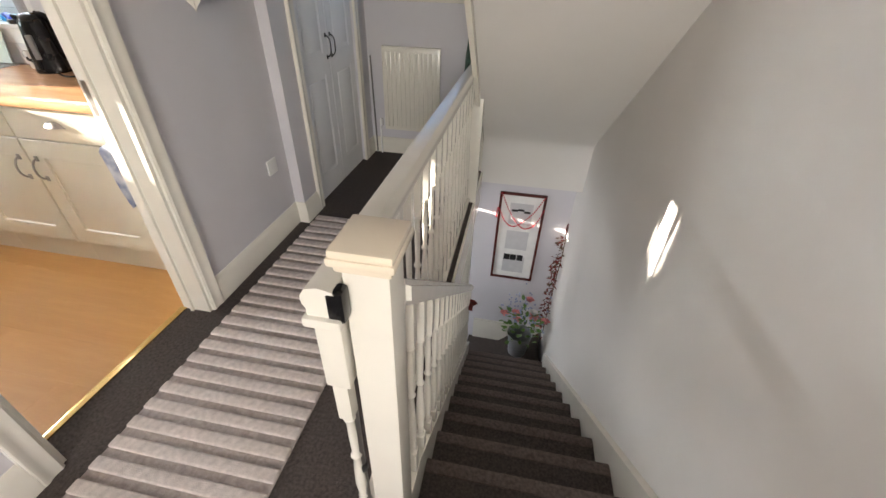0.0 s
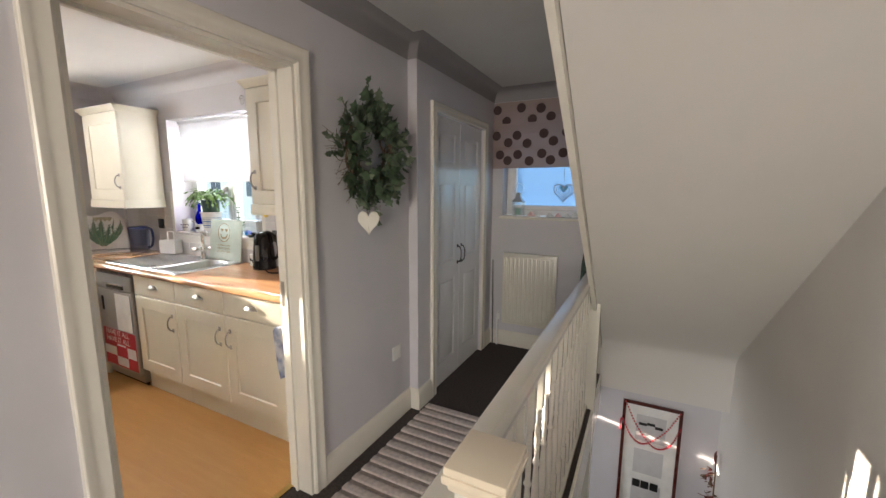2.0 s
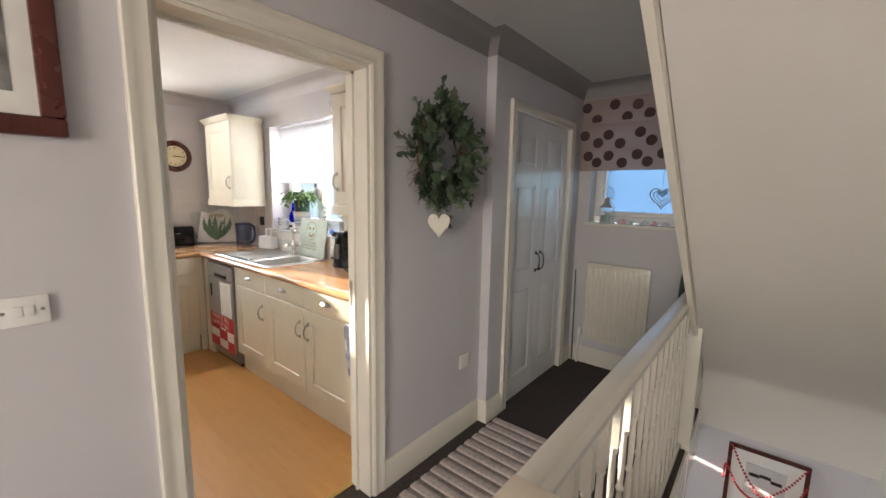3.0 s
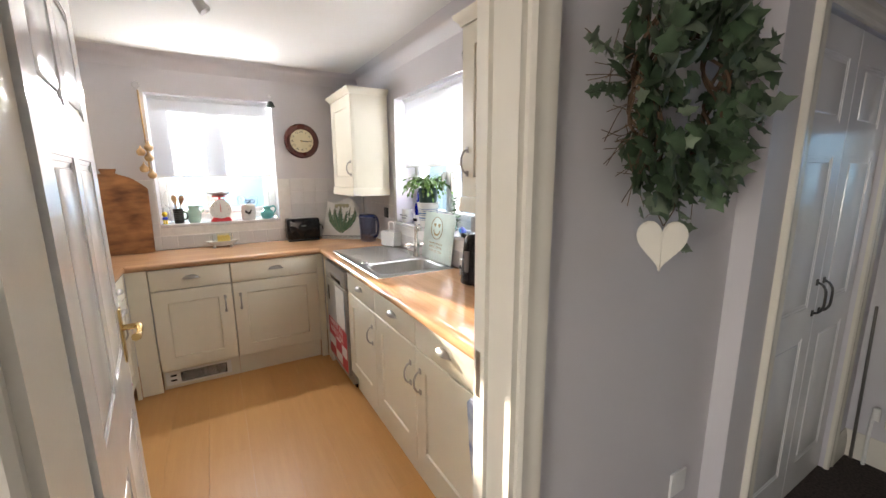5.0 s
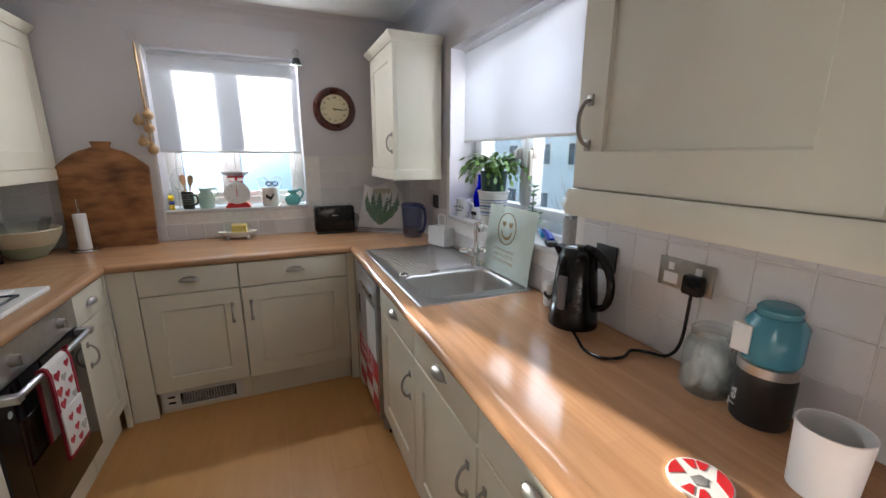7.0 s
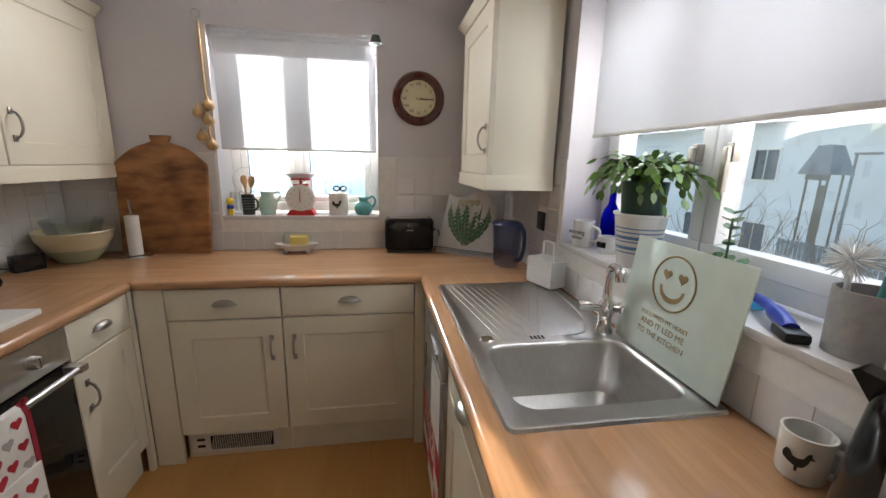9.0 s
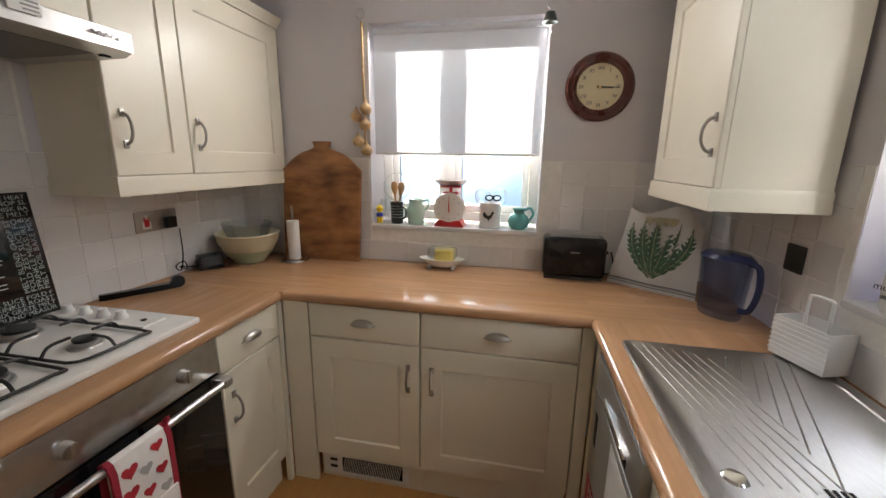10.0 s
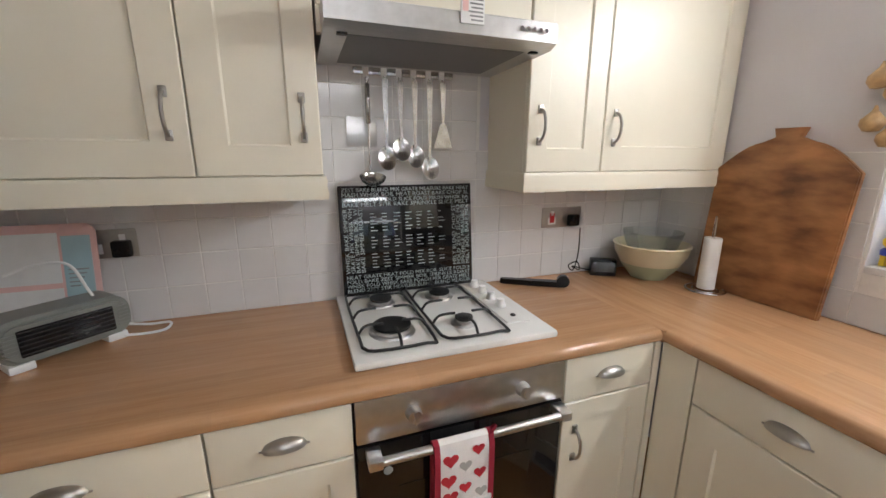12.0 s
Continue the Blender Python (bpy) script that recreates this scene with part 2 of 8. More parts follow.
def tube(bm, pts, r, seg=8, closed=False):
    pts = [Vector(p) for p in pts]
    n, rings, up = len(pts), [], None
    for i, p in enumerate(pts):
        d = (pts[(i + 1) % n] - pts[i - 1]) if closed or 0 < i < n - 1 else (pts[1] - pts[0] if i == 0 else pts[-1] - pts[-2])
        d.normalize()
        if up is None:
            up = d.orthogonal().normalized()
        up = (up - d * up.dot(d)).normalized()
        s = d.cross(up)
        rr = r[i] if isinstance(r, (list, tuple)) else r
        rings.append([bm.verts.new(p + (up * math.cos(2 * math.pi * k / seg) + s * math.sin(2 * math.pi * k / seg)) * rr) for k in range(seg)])
    for i in range(n if closed else n - 1):
        p, q = rings[i], rings[(i + 1) % n]
        for k in range(seg):
            bm.faces.new((p[k], p[(k + 1) % seg], q[(k + 1) % seg], q[k]))
    if not closed:
        bm.faces.new(rings[0][::-1])
        bm.faces.new(rings[-1])
    return bm


def curve(pts, steps=6):
    """A smooth line through points (Catmull-Rom)."""
    p = [Vector(q) for q in pts]
    p = [p[0] * 2 - p[1], *p, p[-1] * 2 - p[-2]]
    out = []
    for a, b, c, d in zip(p, p[1:], p[2:], p[3:]):
        for i in range(steps):
            t = i / steps
            out.append(0.5 * (2 * b + (c - a) * t + (2 * a - 5 * b + 4 * c - d) * t * t + (3 * b - a - 3 * c + d) * t ** 3))
    return out + [p[-2]]


def sweep(bm, path, profile, side=1):
    """Runs a closed profile of (out, z) pairs along a level line of (x, y) points, mitred; out is to the right of the way (side 1)."""
    P = [Vector((*p, 0)) for p in path]
    rings = []
    for i, p in enumerate(P):
        d0 = (P[i] - P[i - 1]).normalized() if i else (P[1] - P[0]).normalized()
        d1 = (P[i + 1] - P[i]).normalized() if i < len(P) - 1 else d0
        n0, n1 = Vector((d0.y, -d0.x, 0)) * side, Vector((d1.y, -d1.x, 0)) * side
        n = (n0 + n1).normalized()
        n = n / max(0.3, n.dot(n0))
        rings.append([bm.verts.new(p + n * o + Vector((0, 0, z))) for o, z in profile])
    k = len(profile)
    for a, b in zip(rings, rings[1:]):
        for i in range(k):
            bm.faces.new((a[i], a[(i + 1) % k], b[(i + 1) % k], b[i]))
    bm.faces.new(rings[0])
    bm.faces.new(rings[-1][::-1])
    bmesh.ops.recalc_face_normals(bm, faces=bm.faces)
    return bm


def slab(bm, pts, axis, a, b):
    """A prism of a 2D outline between a and b on one axis."""
    def at(p, v):
        return {"x": (v, p[0], p[1]), "y": (p[0], v, p[1]), "z": (p[0], p[1], v)}[axis]
    lo = [bm.verts.new(at(p, a)) for p in pts]
    hi = [bm.verts.new(at(p, b)) for p in pts]
    bm.faces.new(lo)
    bm.faces.new(hi[::-1])
    for i in range(len(pts)):
        j = (i + 1) % len(pts)
        bm.faces.new((lo[i], lo[j], hi[j], hi[i]))
    bmesh.ops.recalc_face_normals(bm, faces=bm.faces)
    return bm


def wall(name, axis, a, b, u0, u1, z0, z1, holes, material, label):
    """A wall between a and b on one axis, from u0 to u1 along the other, with openings (u0, u1, z0, z1)."""
    bm = bmesh.new()
    us = sorted({u0, u1, *[h[0] for h in holes], *[h[1] for h in holes]})
    zs = sorted({z0, z1, *[h[2] for h in holes], *[h[3] for h in holes]})
    solid = {}
    for i in range(len(us) - 1):
        for j in range(len(zs) - 1):
            um, zm = (us[i] + us[i + 1]) / 2, (zs[j] + zs[j + 1]) / 2
            solid[i, j] = not any(h[0] < um < h[1] and h[2] < zm < h[3] for h in holes)
    cache = {}

    def v(u, z, d):
        key = (u, z, d)
        if key not in cache:
            cache[key] = bm.verts.new((d, u, z) if axis == "x" else (u, d, z))
        return cache[key]
    for (i, j), on in solid.items():
        if not on:
            continue
        q = [(us[i], zs[j]), (us[i + 1], zs[j]), (us[i + 1], zs[j + 1]), (us[i], zs[j + 1])]
        for d in (a, b):
            bm.faces.new([v(*p, d) for p in q])
        for (di, dj), (p, r) in {(0, -1): (q[0], q[1]), (1, 0): (q[1], q[2]), (0, 1): (q[2], q[3]), (-1, 0): (q[3], q[0])}.items():
            if not solid.get((i + di, j + dj), False):
                bm.faces.new((v(*p, a), v(*r, a), v(*r, b), v(*p, b)))
    bmesh.ops.recalc_face_normals(bm, faces=bm.faces)
    ob = link(name, bm, material, False)
    return tagged(ob, label, "wall", kind="structure")


# ---- structure ----
XW, XK, XH, XC = -3.87, -0.90, -0.765, -0.70      # kitchen's window wall, its door wall, the hall's side of that wall
YS, YN, YB, YC = 0.19, 2.60, 4.11, 2.75         # kitchen's two long walls, the back wall of the hall
XR, XL = 1.215, 0.345                   # stair well
ZC = 2.35
DOOR = (1.10, 1.870, -0.1, 1.99)
WIN1 = (0.965, 1.828, 1.09, 2.08)
WIN2 = (-3.07, -1.955, 1.09, 2.04)
WIN3 = (-0.60, 0.36, 1.222, 2.15)

W_W = wall("wall_west", "x", XW - 0.3, XW, YS - 0.3, YN + 0.3, -0.3, 2.7, [WIN1], M_KWALL, "pale lilac-grey painted kitchen window wall")
W_N = wall("wall_north", "y", YN, YN + 0.3, XW, XK - 0.004, -0.3, 2.7, [WIN2], M_KWALL, "pale lilac-grey painted kitchen wall with a window over the sink")
W_S = wall("wall_south", "y", YS - 0.3, YS, XW, XK - 0.004, -0.3, 2.7, [], M_KWALL, "pale lilac-grey painted kitchen wall behind the hob")
W_D = wall("wall_door", "x", XK, XH, -2.3, YC, -0.3, 2.7, [DOOR], M_WALL, "lilac-grey painted hall wall with the kitchen doorway")
W_C = wall("wall_cupboard", "x", XK, XC, YC, YB + 0.3, -0.3, 2.7, [(2.98, 3.865, -0.1, 1.985)], M_WALL, "lilac-grey painted boxed-out hall wall round a cupboard")
W_B = wall("wall_back", "y", YB, YB + 0.3, XC, XR + 0.2, -2.75, 2.7, [WIN3], M_WALL, "lilac-grey painted back wall of hall and stairs")
W_R = wall("wall_stairs", "x", XR, XR + 0.2, -2.3, YB, -2.75, 2.7, [], M_STAIRW, "off-white painted stair wall with soft sunlight")
# the opening is made up, it lets the landing fill in
W_F = wall("wall_landing", "y", -2.5, -2.3, XK, XR + 0.2, -0.3, 2.7, [(0.2, 1.4, 0.9, 2.1)], M_WALL, "plain painted wall at the landing's end")
W_L = wall("wall_below", "x", -1.5, -1.3, 0.9, YB, -2.75, -0.26, [], M_WALL, "plain painted wall of the lower hall")
W_U = wall("wall_under_landing", "y", 0.90, 1.02, -1.3, XR, -2.75, -0.26, [], M_WALL, "plain painted wall under the landing")
tagged(link("wall_cupboard_inside", B(-1.4, -1.35, 2.90, YB, 0, 2.3), M_WALL, False), "plain inside of the hall cupboard", "wall", kind="structure")

bm = bmesh.new()
box(bm, XK + 0.0, XL, -2.3, YB, -0.26, 0)
box(bm, XL, XR, -2.3, 1.23, -0.26, 0)
tagged(link("floor_hall", bm, M_CARPET, False), "dark brown carpet on the landing", "floor", kind="structure")
FLOOR_K = tagged(link("floor_kitchen", B(XW, XK, YS, YN, -0.26, -0.006), M_GROUT, False), "orange beech laminate kitchen floor", "floor", kind="structure")
tagged(link("floor_below", B(-1.5, XR + 0.2, 0.9, YB, -2.85, -2.66), M_CARPET, False), "dark carpet of the lower hall", "floor", kind="structure")
tagged(link("ceiling_kitchen", B(XW, XK, YS, YN, ZC, ZC + 0.1), M_CEIL, False), "white painted kitchen ceiling", "ceiling", kind="structure")
tagged(link("ceiling_hall", B(XH, XR, -2.3, YB, ZC, ZC + 0.1), M_CEIL, False), "white painted hall ceiling", "ceiling", kind="structure")


def cove(name, path, material, label, side=1):
    prof = [(0, 0), (0, -0.105)]
    for i in range(1, 6):
        a = i / 6 * math.pi / 2
        prof.append((0.1 - 0.093 * math.cos(a) + 0.0, -0.1 + 0.093 * math.sin(a)))
    prof += [(0.105, 0)]
    prof = [(o, z + ZC) for o, z in prof]
    tagged(link(name, sweep(bmesh.new(), path, prof, side), material), label, "coving", kind="structure")


cove("trim_coving_kitchen", [(XK, YN), (XW, YN), (XW, YS), (XK, YS)], M_KWALL, "plain lilac-grey coving round the kitchen ceiling", -1)
cove("trim_coving_hall", [(XH, -2.3), (XH, YC), (XC, YC), (XC, YB), (0.40, YB)], M_COVE, "coving along the hall ceiling, its shade put into the grey", 1)

# skirting
SK = [(0, 0), (0.02, 0), (0.02, 0.085), (0.016, 0.095), (0.016, 0.112), (0.011, 0.125), (0.004, 0.14), (0, 0.14)]
for path in ([(XH, DOOR[1] + 0.064), (XH, YC), (XC, YC), (XC, 2.918)], [(XH, -2.3), (XH, DOOR[0] - 0.064)], [(XC, 3.93), (XC, YB), (XL, YB)]):
    tagged(link("baseboard", sweep(bmesh.new(), path, SK), M_GLOSS), "white gloss moulded skirting board", "skirting", kind="structure")


def architrave(name, axis_x, y0, y1, zt, sign, width=0.07):
    """A moulded frame on a wall at x, round an opening y0..y1."""
    bm = bmesh.new()
    prof = [(0, 0), (0, 0.014), (0.010, 0.02), (0.026, 0.017), (0.045, 0.017), (0.055, 0.022), (width - 0.004, 0.022), (width, 0.018), (width, 0)]
    rings = []
    for (yy, zz), (oy, oz) in zip(((y0, 0), (y0, zt), (y1, zt), (y1, 0)), ((-1, 0), (-1, 1), (1, 1), (1, 0))):
        rings.append([bm.verts.new((axis_x + sign * t, yy + oy * o, zz + oz * o)) for o, t in prof])
    for a, b in zip(rings, rings[1:]):
        for i in range(len(prof)):
            j = (i + 1) % len(prof)
            bm.faces.new((a[i], a[j], b[j], b[i]))
    bm.faces.new(rings[0])
    bm.faces.new(rings[-1])
    bmesh.ops.recalc_face_normals(bm, faces=bm.faces)
    return tagged(link(name, bm, M_GLOSS), "cream-white gloss moulded door frame", "door frame", kind="structure")


architrave("trim_kitchen_door", XH, DOOR[0] + 0.007, DOOR[1] - 0.007, 1.983, 1)
architrave("trim_kitchen_door_inside", XK, DOOR[0] + 0.007, DOOR[1] - 0.007, 1.983, -1)
architrave("trim_cupboard", XC, 2.985, 3.86, 1.975, 1, 0.065)
bm = bmesh.new()
for y0, y1 in ((DOOR[0], DOOR[0] + 0.022), (DOOR[1] - 0.022, DOOR[1])):
    box(bm, XK - 0.003, XH + 0.003, y0, y1, 0, 1.99)
box(bm, XK - 0.003, XH + 0.003, DOOR[0] + 0.022, DOOR[1] - 0.022, 1.968, 1.99)
box(bm, XK + 0.04, XK + 0.055, DOOR[1] - 0.034, DOOR[1] - 0.022, 0, 1.968)
box(bm, XK + 0.04, XK + 0.055, DOOR[0] + 0.022, DOOR[1] - 0.022, 1.956, 1.968)
lining = tagged(link("trim_door_lining", bm, M_GLOSS, False), "cream-white gloss door lining with a chipped strike plate", "door frame", kind="structure")
part("strike_plate", B(XK + 0.006, XK + 0.03, DOOR[1] - 0.0235, DOOR[1] - 0.021, 0.93, 1.05), M_PEWTER, lining, "worn metal strike plate")
tagged(link("trim_threshold", B(XK - 0.02, XK + 0.012, DOOR[0] + 0.02, DOOR[1] - 0.02, -0.004, 0.007, bevel=0.003), M_BRASS), "worn brass threshold strip between carpet and laminate", "threshold", kind="structure")

# windows


def window(name, label, axis, place, u0, u1, z0, z1, lights, pane_mat, sash=0.05, out=1):
    """A plastic window with casements; lights: pairs of shares of its width."""
    w = thing(name, label, "window", kind="structure")
    d0, d1 = place, place + out * 0.065
    lo, hi = min(d0, d1), max(d0, d1)

    def bx(bm, a, b, za, zb, la, lb, bevel=0.006):
        return box(bm, *((la, lb, a, b) if axis == "x" else (a, b, la, lb)), za, zb, bevel=bevel)
    f = bmesh.new()
    bx(f, u0, u1, z0, z0 + 0.05, lo, hi)
    bx(f, u0, u1, z1 - 0.05, z1, lo, hi)
    bx(f, u0, u0 + 0.05, z0 + 0.05, z1 - 0.05, lo, hi)
    bx(f, u1 - 0.05, u1, z0 + 0.05, z1 - 0.05, lo, hi)
    part("window_frame", f, M_UPVC, w)
    for a, b in lights:
        ua, ub = u0 + 0.05 + (u1 - u0 - 0.1) * a, u0 + 0.05 + (u1 - u0 - 0.1) * b
        za, zb = z0 + 0.052, z1 - 0.052
        s = bmesh.new()
        la, lb = lo - 0.012, hi - 0.012
        bx(s, ua + 0.002, ub - 0.002, za, za + sash, la, lb)
        bx(s, ua + 0.002, ub - 0.002, zb - sash, zb, la, lb)
        bx(s, ua + 0.002, ua + sash, za + sash, zb - sash, la, lb)
        bx(s, ub - sash, ub - 0.002, za + sash, zb - sash, la, lb)
        sash_ob = part("casement", s, M_UPVC, w)
        p = part("pane", bx(bmesh.new(), ua + sash - 0.004, ub - sash + 0.004, za + sash - 0.004, zb - sash + 0.004, (lo + hi) / 2 - 0.003, (lo + hi) / 2 + 0.003, 0), pane_mat, sash_ob, smooth=False)
        p.visible_shadow = False
    return w


WIN_A = window("window_1", "white plastic two-light kitchen window with misted panes", "x", XW - 0.20, WIN1[0], WIN1[1], WIN1[2] + 0.02, WIN1[3], [(0, 0.40), (0.47, 1)], M_FROST, sash=0.036, out=-1)
WIN_B = window("window_2", "white plastic casement window over the sink", "y", YN + 0.17, WIN2[0], WIN2[1], WIN2[2] + 0.02, WIN2[3], [(0, 0.5), (0.5, 1)], M_PANE)
WIN_C = window("window_3", "white plastic hall window with misted glass", "y", YB + 0.13, WIN3[0], WIN3[1], WIN3[2] + 0.02, WIN3[3], [(0, 1)], M_FROST, sash=0.04)
part("mullion", B(XW - 0.2 - 0.065, XW - 0.2, 1.319, 1.375, WIN1[2] + 0.07, WIN1[3] - 0.05, bevel=0.005), M_UPVC, WIN_A)
part("window_sill", B(XW - 0.2, XW + 0.012, WIN1[0] + 0.002, WIN1[1] - 0.002, WIN1[2] - 0.01, WIN1[2] + 0.012, bevel=0.004), M_TILE, WIN_A, "white tiled window sill")
part("window_sill", B(WIN2[0] + 0.002, WIN2[1] - 0.002, YN - 0.012, YN + 0.17, WIN2[2] - 0.01, WIN2[2] + 0.012, bevel=0.004), M_TILE, WIN_B, "white tiled window sill")
part("window_sill", B(WIN3[0] - 0.02, WIN3[1] + 0.02, YB - 0.03, YB + 0.13, WIN3[2] - 0.01, WIN3[2] + 0.015, bevel=0.006), M_GLOSS, WIN_C, "white painted window sill")
for hx in (-2.56, -2.44):
    h = bmesh.new()
    box(h, hx - 0.012, hx + 0.012, YN + 0.135, YN + 0.16, 1.44, 1.49, bevel=0.004)
    box(h, hx - 0.009, hx + 0.009, YN + 0.12, YN + 0.136, 1.36, 1.48, bevel=0.005)
    part("window_handle", h, M_PEWTER, WIN_B, "dark metal window handle")


def roller_blind(name, axis, d, u0, u1, zt, zb, label):
    t = thing(name, label, "blind")

    def bx(bm, a, b, za, zb_, la, lb, bevel=0.0):
        return box(bm, *((la, lb, a, b) if axis == "x" else (a, b, la, lb)), za, zb_, bevel=bevel)
    part("fabric", bx(bmesh.new(), u0, u1, zb + 0.012, zt, d - 0.0006, d + 0.0006), M_BLIND, t, smooth=False)
    part("bottom_bar", bx(bmesh.new(), u0, u1, zb, zb + 0.013, d - 0.004, d + 0.004, 0.002), M_WHITEP, t, "white bottom bar")
    r = bmesh.new()
    rod(r, *(((d, u0, zt + 0.015), (d, u1, zt + 0.015)) if axis == "x" else ((u0, d, zt + 0.015), (u1, d, zt + 0.015))), 0.017, seg=16)
    part("roller", r, M_BLIND, t)
    return t


roller_blind("roller_blind", "x", XW - 0.04, WIN1[0] + 0.012, WIN1[1] - 0.012, WIN1[3] - 0.04, 1.465, "white translucent roller blind half down over the kitchen window")
roller_blind("roller_blind", "y", YN + 0.045, WIN2[0] + 0.10, WIN2[1] - 0.012, WIN2[3] - 0.04, 1.525, "white translucent roller blind half down over the sink window")

# ---- kitchen units ----
FW, FN, FS = -3.275, 2.042, 0.790     # cabinet fronts


def cup_handle(parent, x, z, y=0.0):
    bm = bmesh.new()
    n, w, h, d = 12, 0.05, 0.026, 0.024
    rows = []
    for j in range(5):
        a = j / 4 * math.pi / 2
        row = []
        for i in range(n + 1):
            u = -1 + 2 * i / n
            k = math.sqrt(max(0, 1 - u * u))
            row.append(bm.verts.new((x + u * w, y - d * k * math.sin(a) - 0.001, z + h * k * math.cos(a) - 0.008)))
        rows.append(row)
    for p, q in zip(rows, rows[1:]):
        for i in range(n):
            bm.faces.new((p[i], p[i + 1], q[i + 1], q[i]))
    bmesh.ops.remove_doubles(bm, verts=bm.verts, dist=0.0004)
    bmesh.ops.recalc_face_normals(bm, faces=bm.faces)
    r = bmesh.ops.solidify(bm, geom=bm.faces[:], thickness=0.002)
    box(bm, x - w - 0.004, x + w + 0.004, y - 0.003, y, z - 0.010, z - 0.006)
    return part("handle", bm, M_PEWTER, parent, "pewter cup handle")


def bow_handle(parent, x, z, y=0.0, h=0.1):
    bm = bmesh.new()
    tube(bm, curve([(x, y - 0.004, z - h / 2), (x, y - 0.02, z - h / 2 + 0.008), (x, y - 0.032, z - h / 2 + 0.03), (x, y - 0.034, z), (x, y - 0.032, z + h / 2 - 0.03), (x, y - 0.02, z + h / 2 - 0.008), (x, y - 0.004, z + h / 2)], 3), 0.0048, 8)
    for s in (-1, 1):
        box(bm, x - 0.009, x + 0.009, y - 0.006, y, z + s * h / 2 - 0.013, z + s * h / 2 + 0.013, bevel=0.003)
    return part("handle", bm, M_PEWTER, parent, "pewter bow handle")


def panel_door(bm, x0, x1, z0, z1, y=0.0, t=0.02, rail=0.075, deep=0.007):
    """A door with a recessed panel; its face at y looks to -y."""
    yb = y + t
    o = [(x0, z0), (x1, z0), (x1, z1), (x0, z1)]
    e = 0.003
    oe = [(x0 + e, z0 + e), (x1 - e, z0 + e), (x1 - e, z1 - e), (x0 + e, z1 - e)]
    i = [(x0 + rail, z0 + rail), (x1 - rail, z0 + rail), (x1 - rail, z1 - rail), (x0 + rail, z1 - rail)]
    k = [(a + s * 0.005, b + r * 0.005) for (a, b), (s, r) in zip(i, ((1, 1), (-1, 1), (-1, -1), (1, -1)))]
    rings = [[bm.verts.new((a, d, b)) for a, b in ring] for ring, d in ((o, yb), (o, y + e), (oe, y), (i, y), (k, y + deep))]
    for p, q in zip(rings, rings[1:]):
        for n in range(4):
            bm.faces.new((p[n], p[(n + 1) % 4], q[(n + 1) % 4], q[n]))
    bm.faces.new(rings[-1])
    bm.faces.new(rings[0][::-1])
    bmesh.ops.recalc_face_normals(bm, faces=bm.faces)
    return bm


def base_unit(place, rz, w, label="", door="l", depth=0.55, top=0.865):
    """A base unit with a drawer over a door; its front at local y 0 looks to -y. door: the side of the door's handle."""
    u = thing("base_cabinet", label, "cabinet", place, rz, "fitted base cabinets")
    part("body", B(0.001, w - 0.001, 0.021, depth, 0.15, top), M_CREAM, u, smooth=False)
    d = part("drawer_front", B(0.002, w - 0.002, 0, 0.02, 0.722, 0.862, bevel=0.003), M_CREAM, u)
    cup_handle(d, w / 2, 0.795)
    f = bmesh.new()
    panel_door(f, 0.002, w - 0.002, 0.152, 0.716, rail=min(0.085, w * 0.2))
    dd = part("door", f, M_CREAM, u)
    bow_handle(dd, 0.048 if door == "l" else w - 0.048, 0.575)
    part("plinth", B(0, w, 0.045, 0.06, 0, 0.149), M_CREAM, u, smooth=False)
    return u


CB = "cream panelled base cabinet with a drawer"
base_unit((FW, 0.912, 0), 90, 0.475, CB + " under the window", "r")
base_unit((FW, 1.389, 0), 90, 0.60, CB + " under the window", "l")
base_unit((-2.642, FN, 0), 0, 0.503, CB + " under the sink", "r", top=0.70)
base_unit((-2.137, FN, 0), 0, 0.501, CB, "r", top=0.70)
base_unit((-1.634, FN, 0), 0, 0.50, CB + " beside the doorway", "l")
base_unit((-2.915, FS, 0), 180, 0.33, CB + ", narrow, by the oven", "l")
base_unit((-2.004, FS, 0), 180, 0.308, CB + ", narrow, beside the oven", "l")
base_unit((-1.502, FS, 0), 180, 0.50, CB, "r")
base_unit((-1.0, FS, 0), 180, 0.50, CB, "r", 0.5)
for q in ((FW - 0.02, FW - 0.001, FS + 0.005, 0.909, 0.002, 0.865), (FW - 0.02, FW - 0.001, 1.991, FN - 0.005, 0.002, 0.865), (-3.272, -3.247, FS - 0.02, FS + 0.002, 0.002, 0.865),
          (-3.272, -3.153, FN, FN + 0.02, 0.002, 0.865), (-0.998, XK - 0.002, FS - 0.02, FS, 0.002, 0.865), (-1.132, XK - 0.002, FN, FN + 0.02, 0.002, 0.865)):
    single("filler_post", B(*q), M_CREAM, "cream painted filler post between base cabinets", "cabinet filler", smooth=False)

# worktop
ZT = 0.905
nose = [(0.06, ZT), (0.0 + 0.014, ZT), (0.006, ZT - 0.004), (0.001, ZT - 0.012), (0.0, ZT - 0.02), (0.001, ZT - 0.03), (0.006, ZT - 0.036), (0.014, ZT - 0.039), (0.06, ZT - 0.039)]
WT = thing("worktop", "beech-effect laminate worktop with a rounded front edge", "worktop")
fW, fN, fS = -3.258, 2.014, 0.805
top = bmesh.new()
sweep(top, [(XK, fS), (fW + 0.002, fS)], nose, -1)
box(top, fW, XK, YS + 0.002, fS - 0.05, ZT - 0.039, ZT)
part("worktop_run", top, M_TOPX, WT)
top = bmesh.new()
sweep(top, [(fW, fN), (XK, fN)], nose, -1)
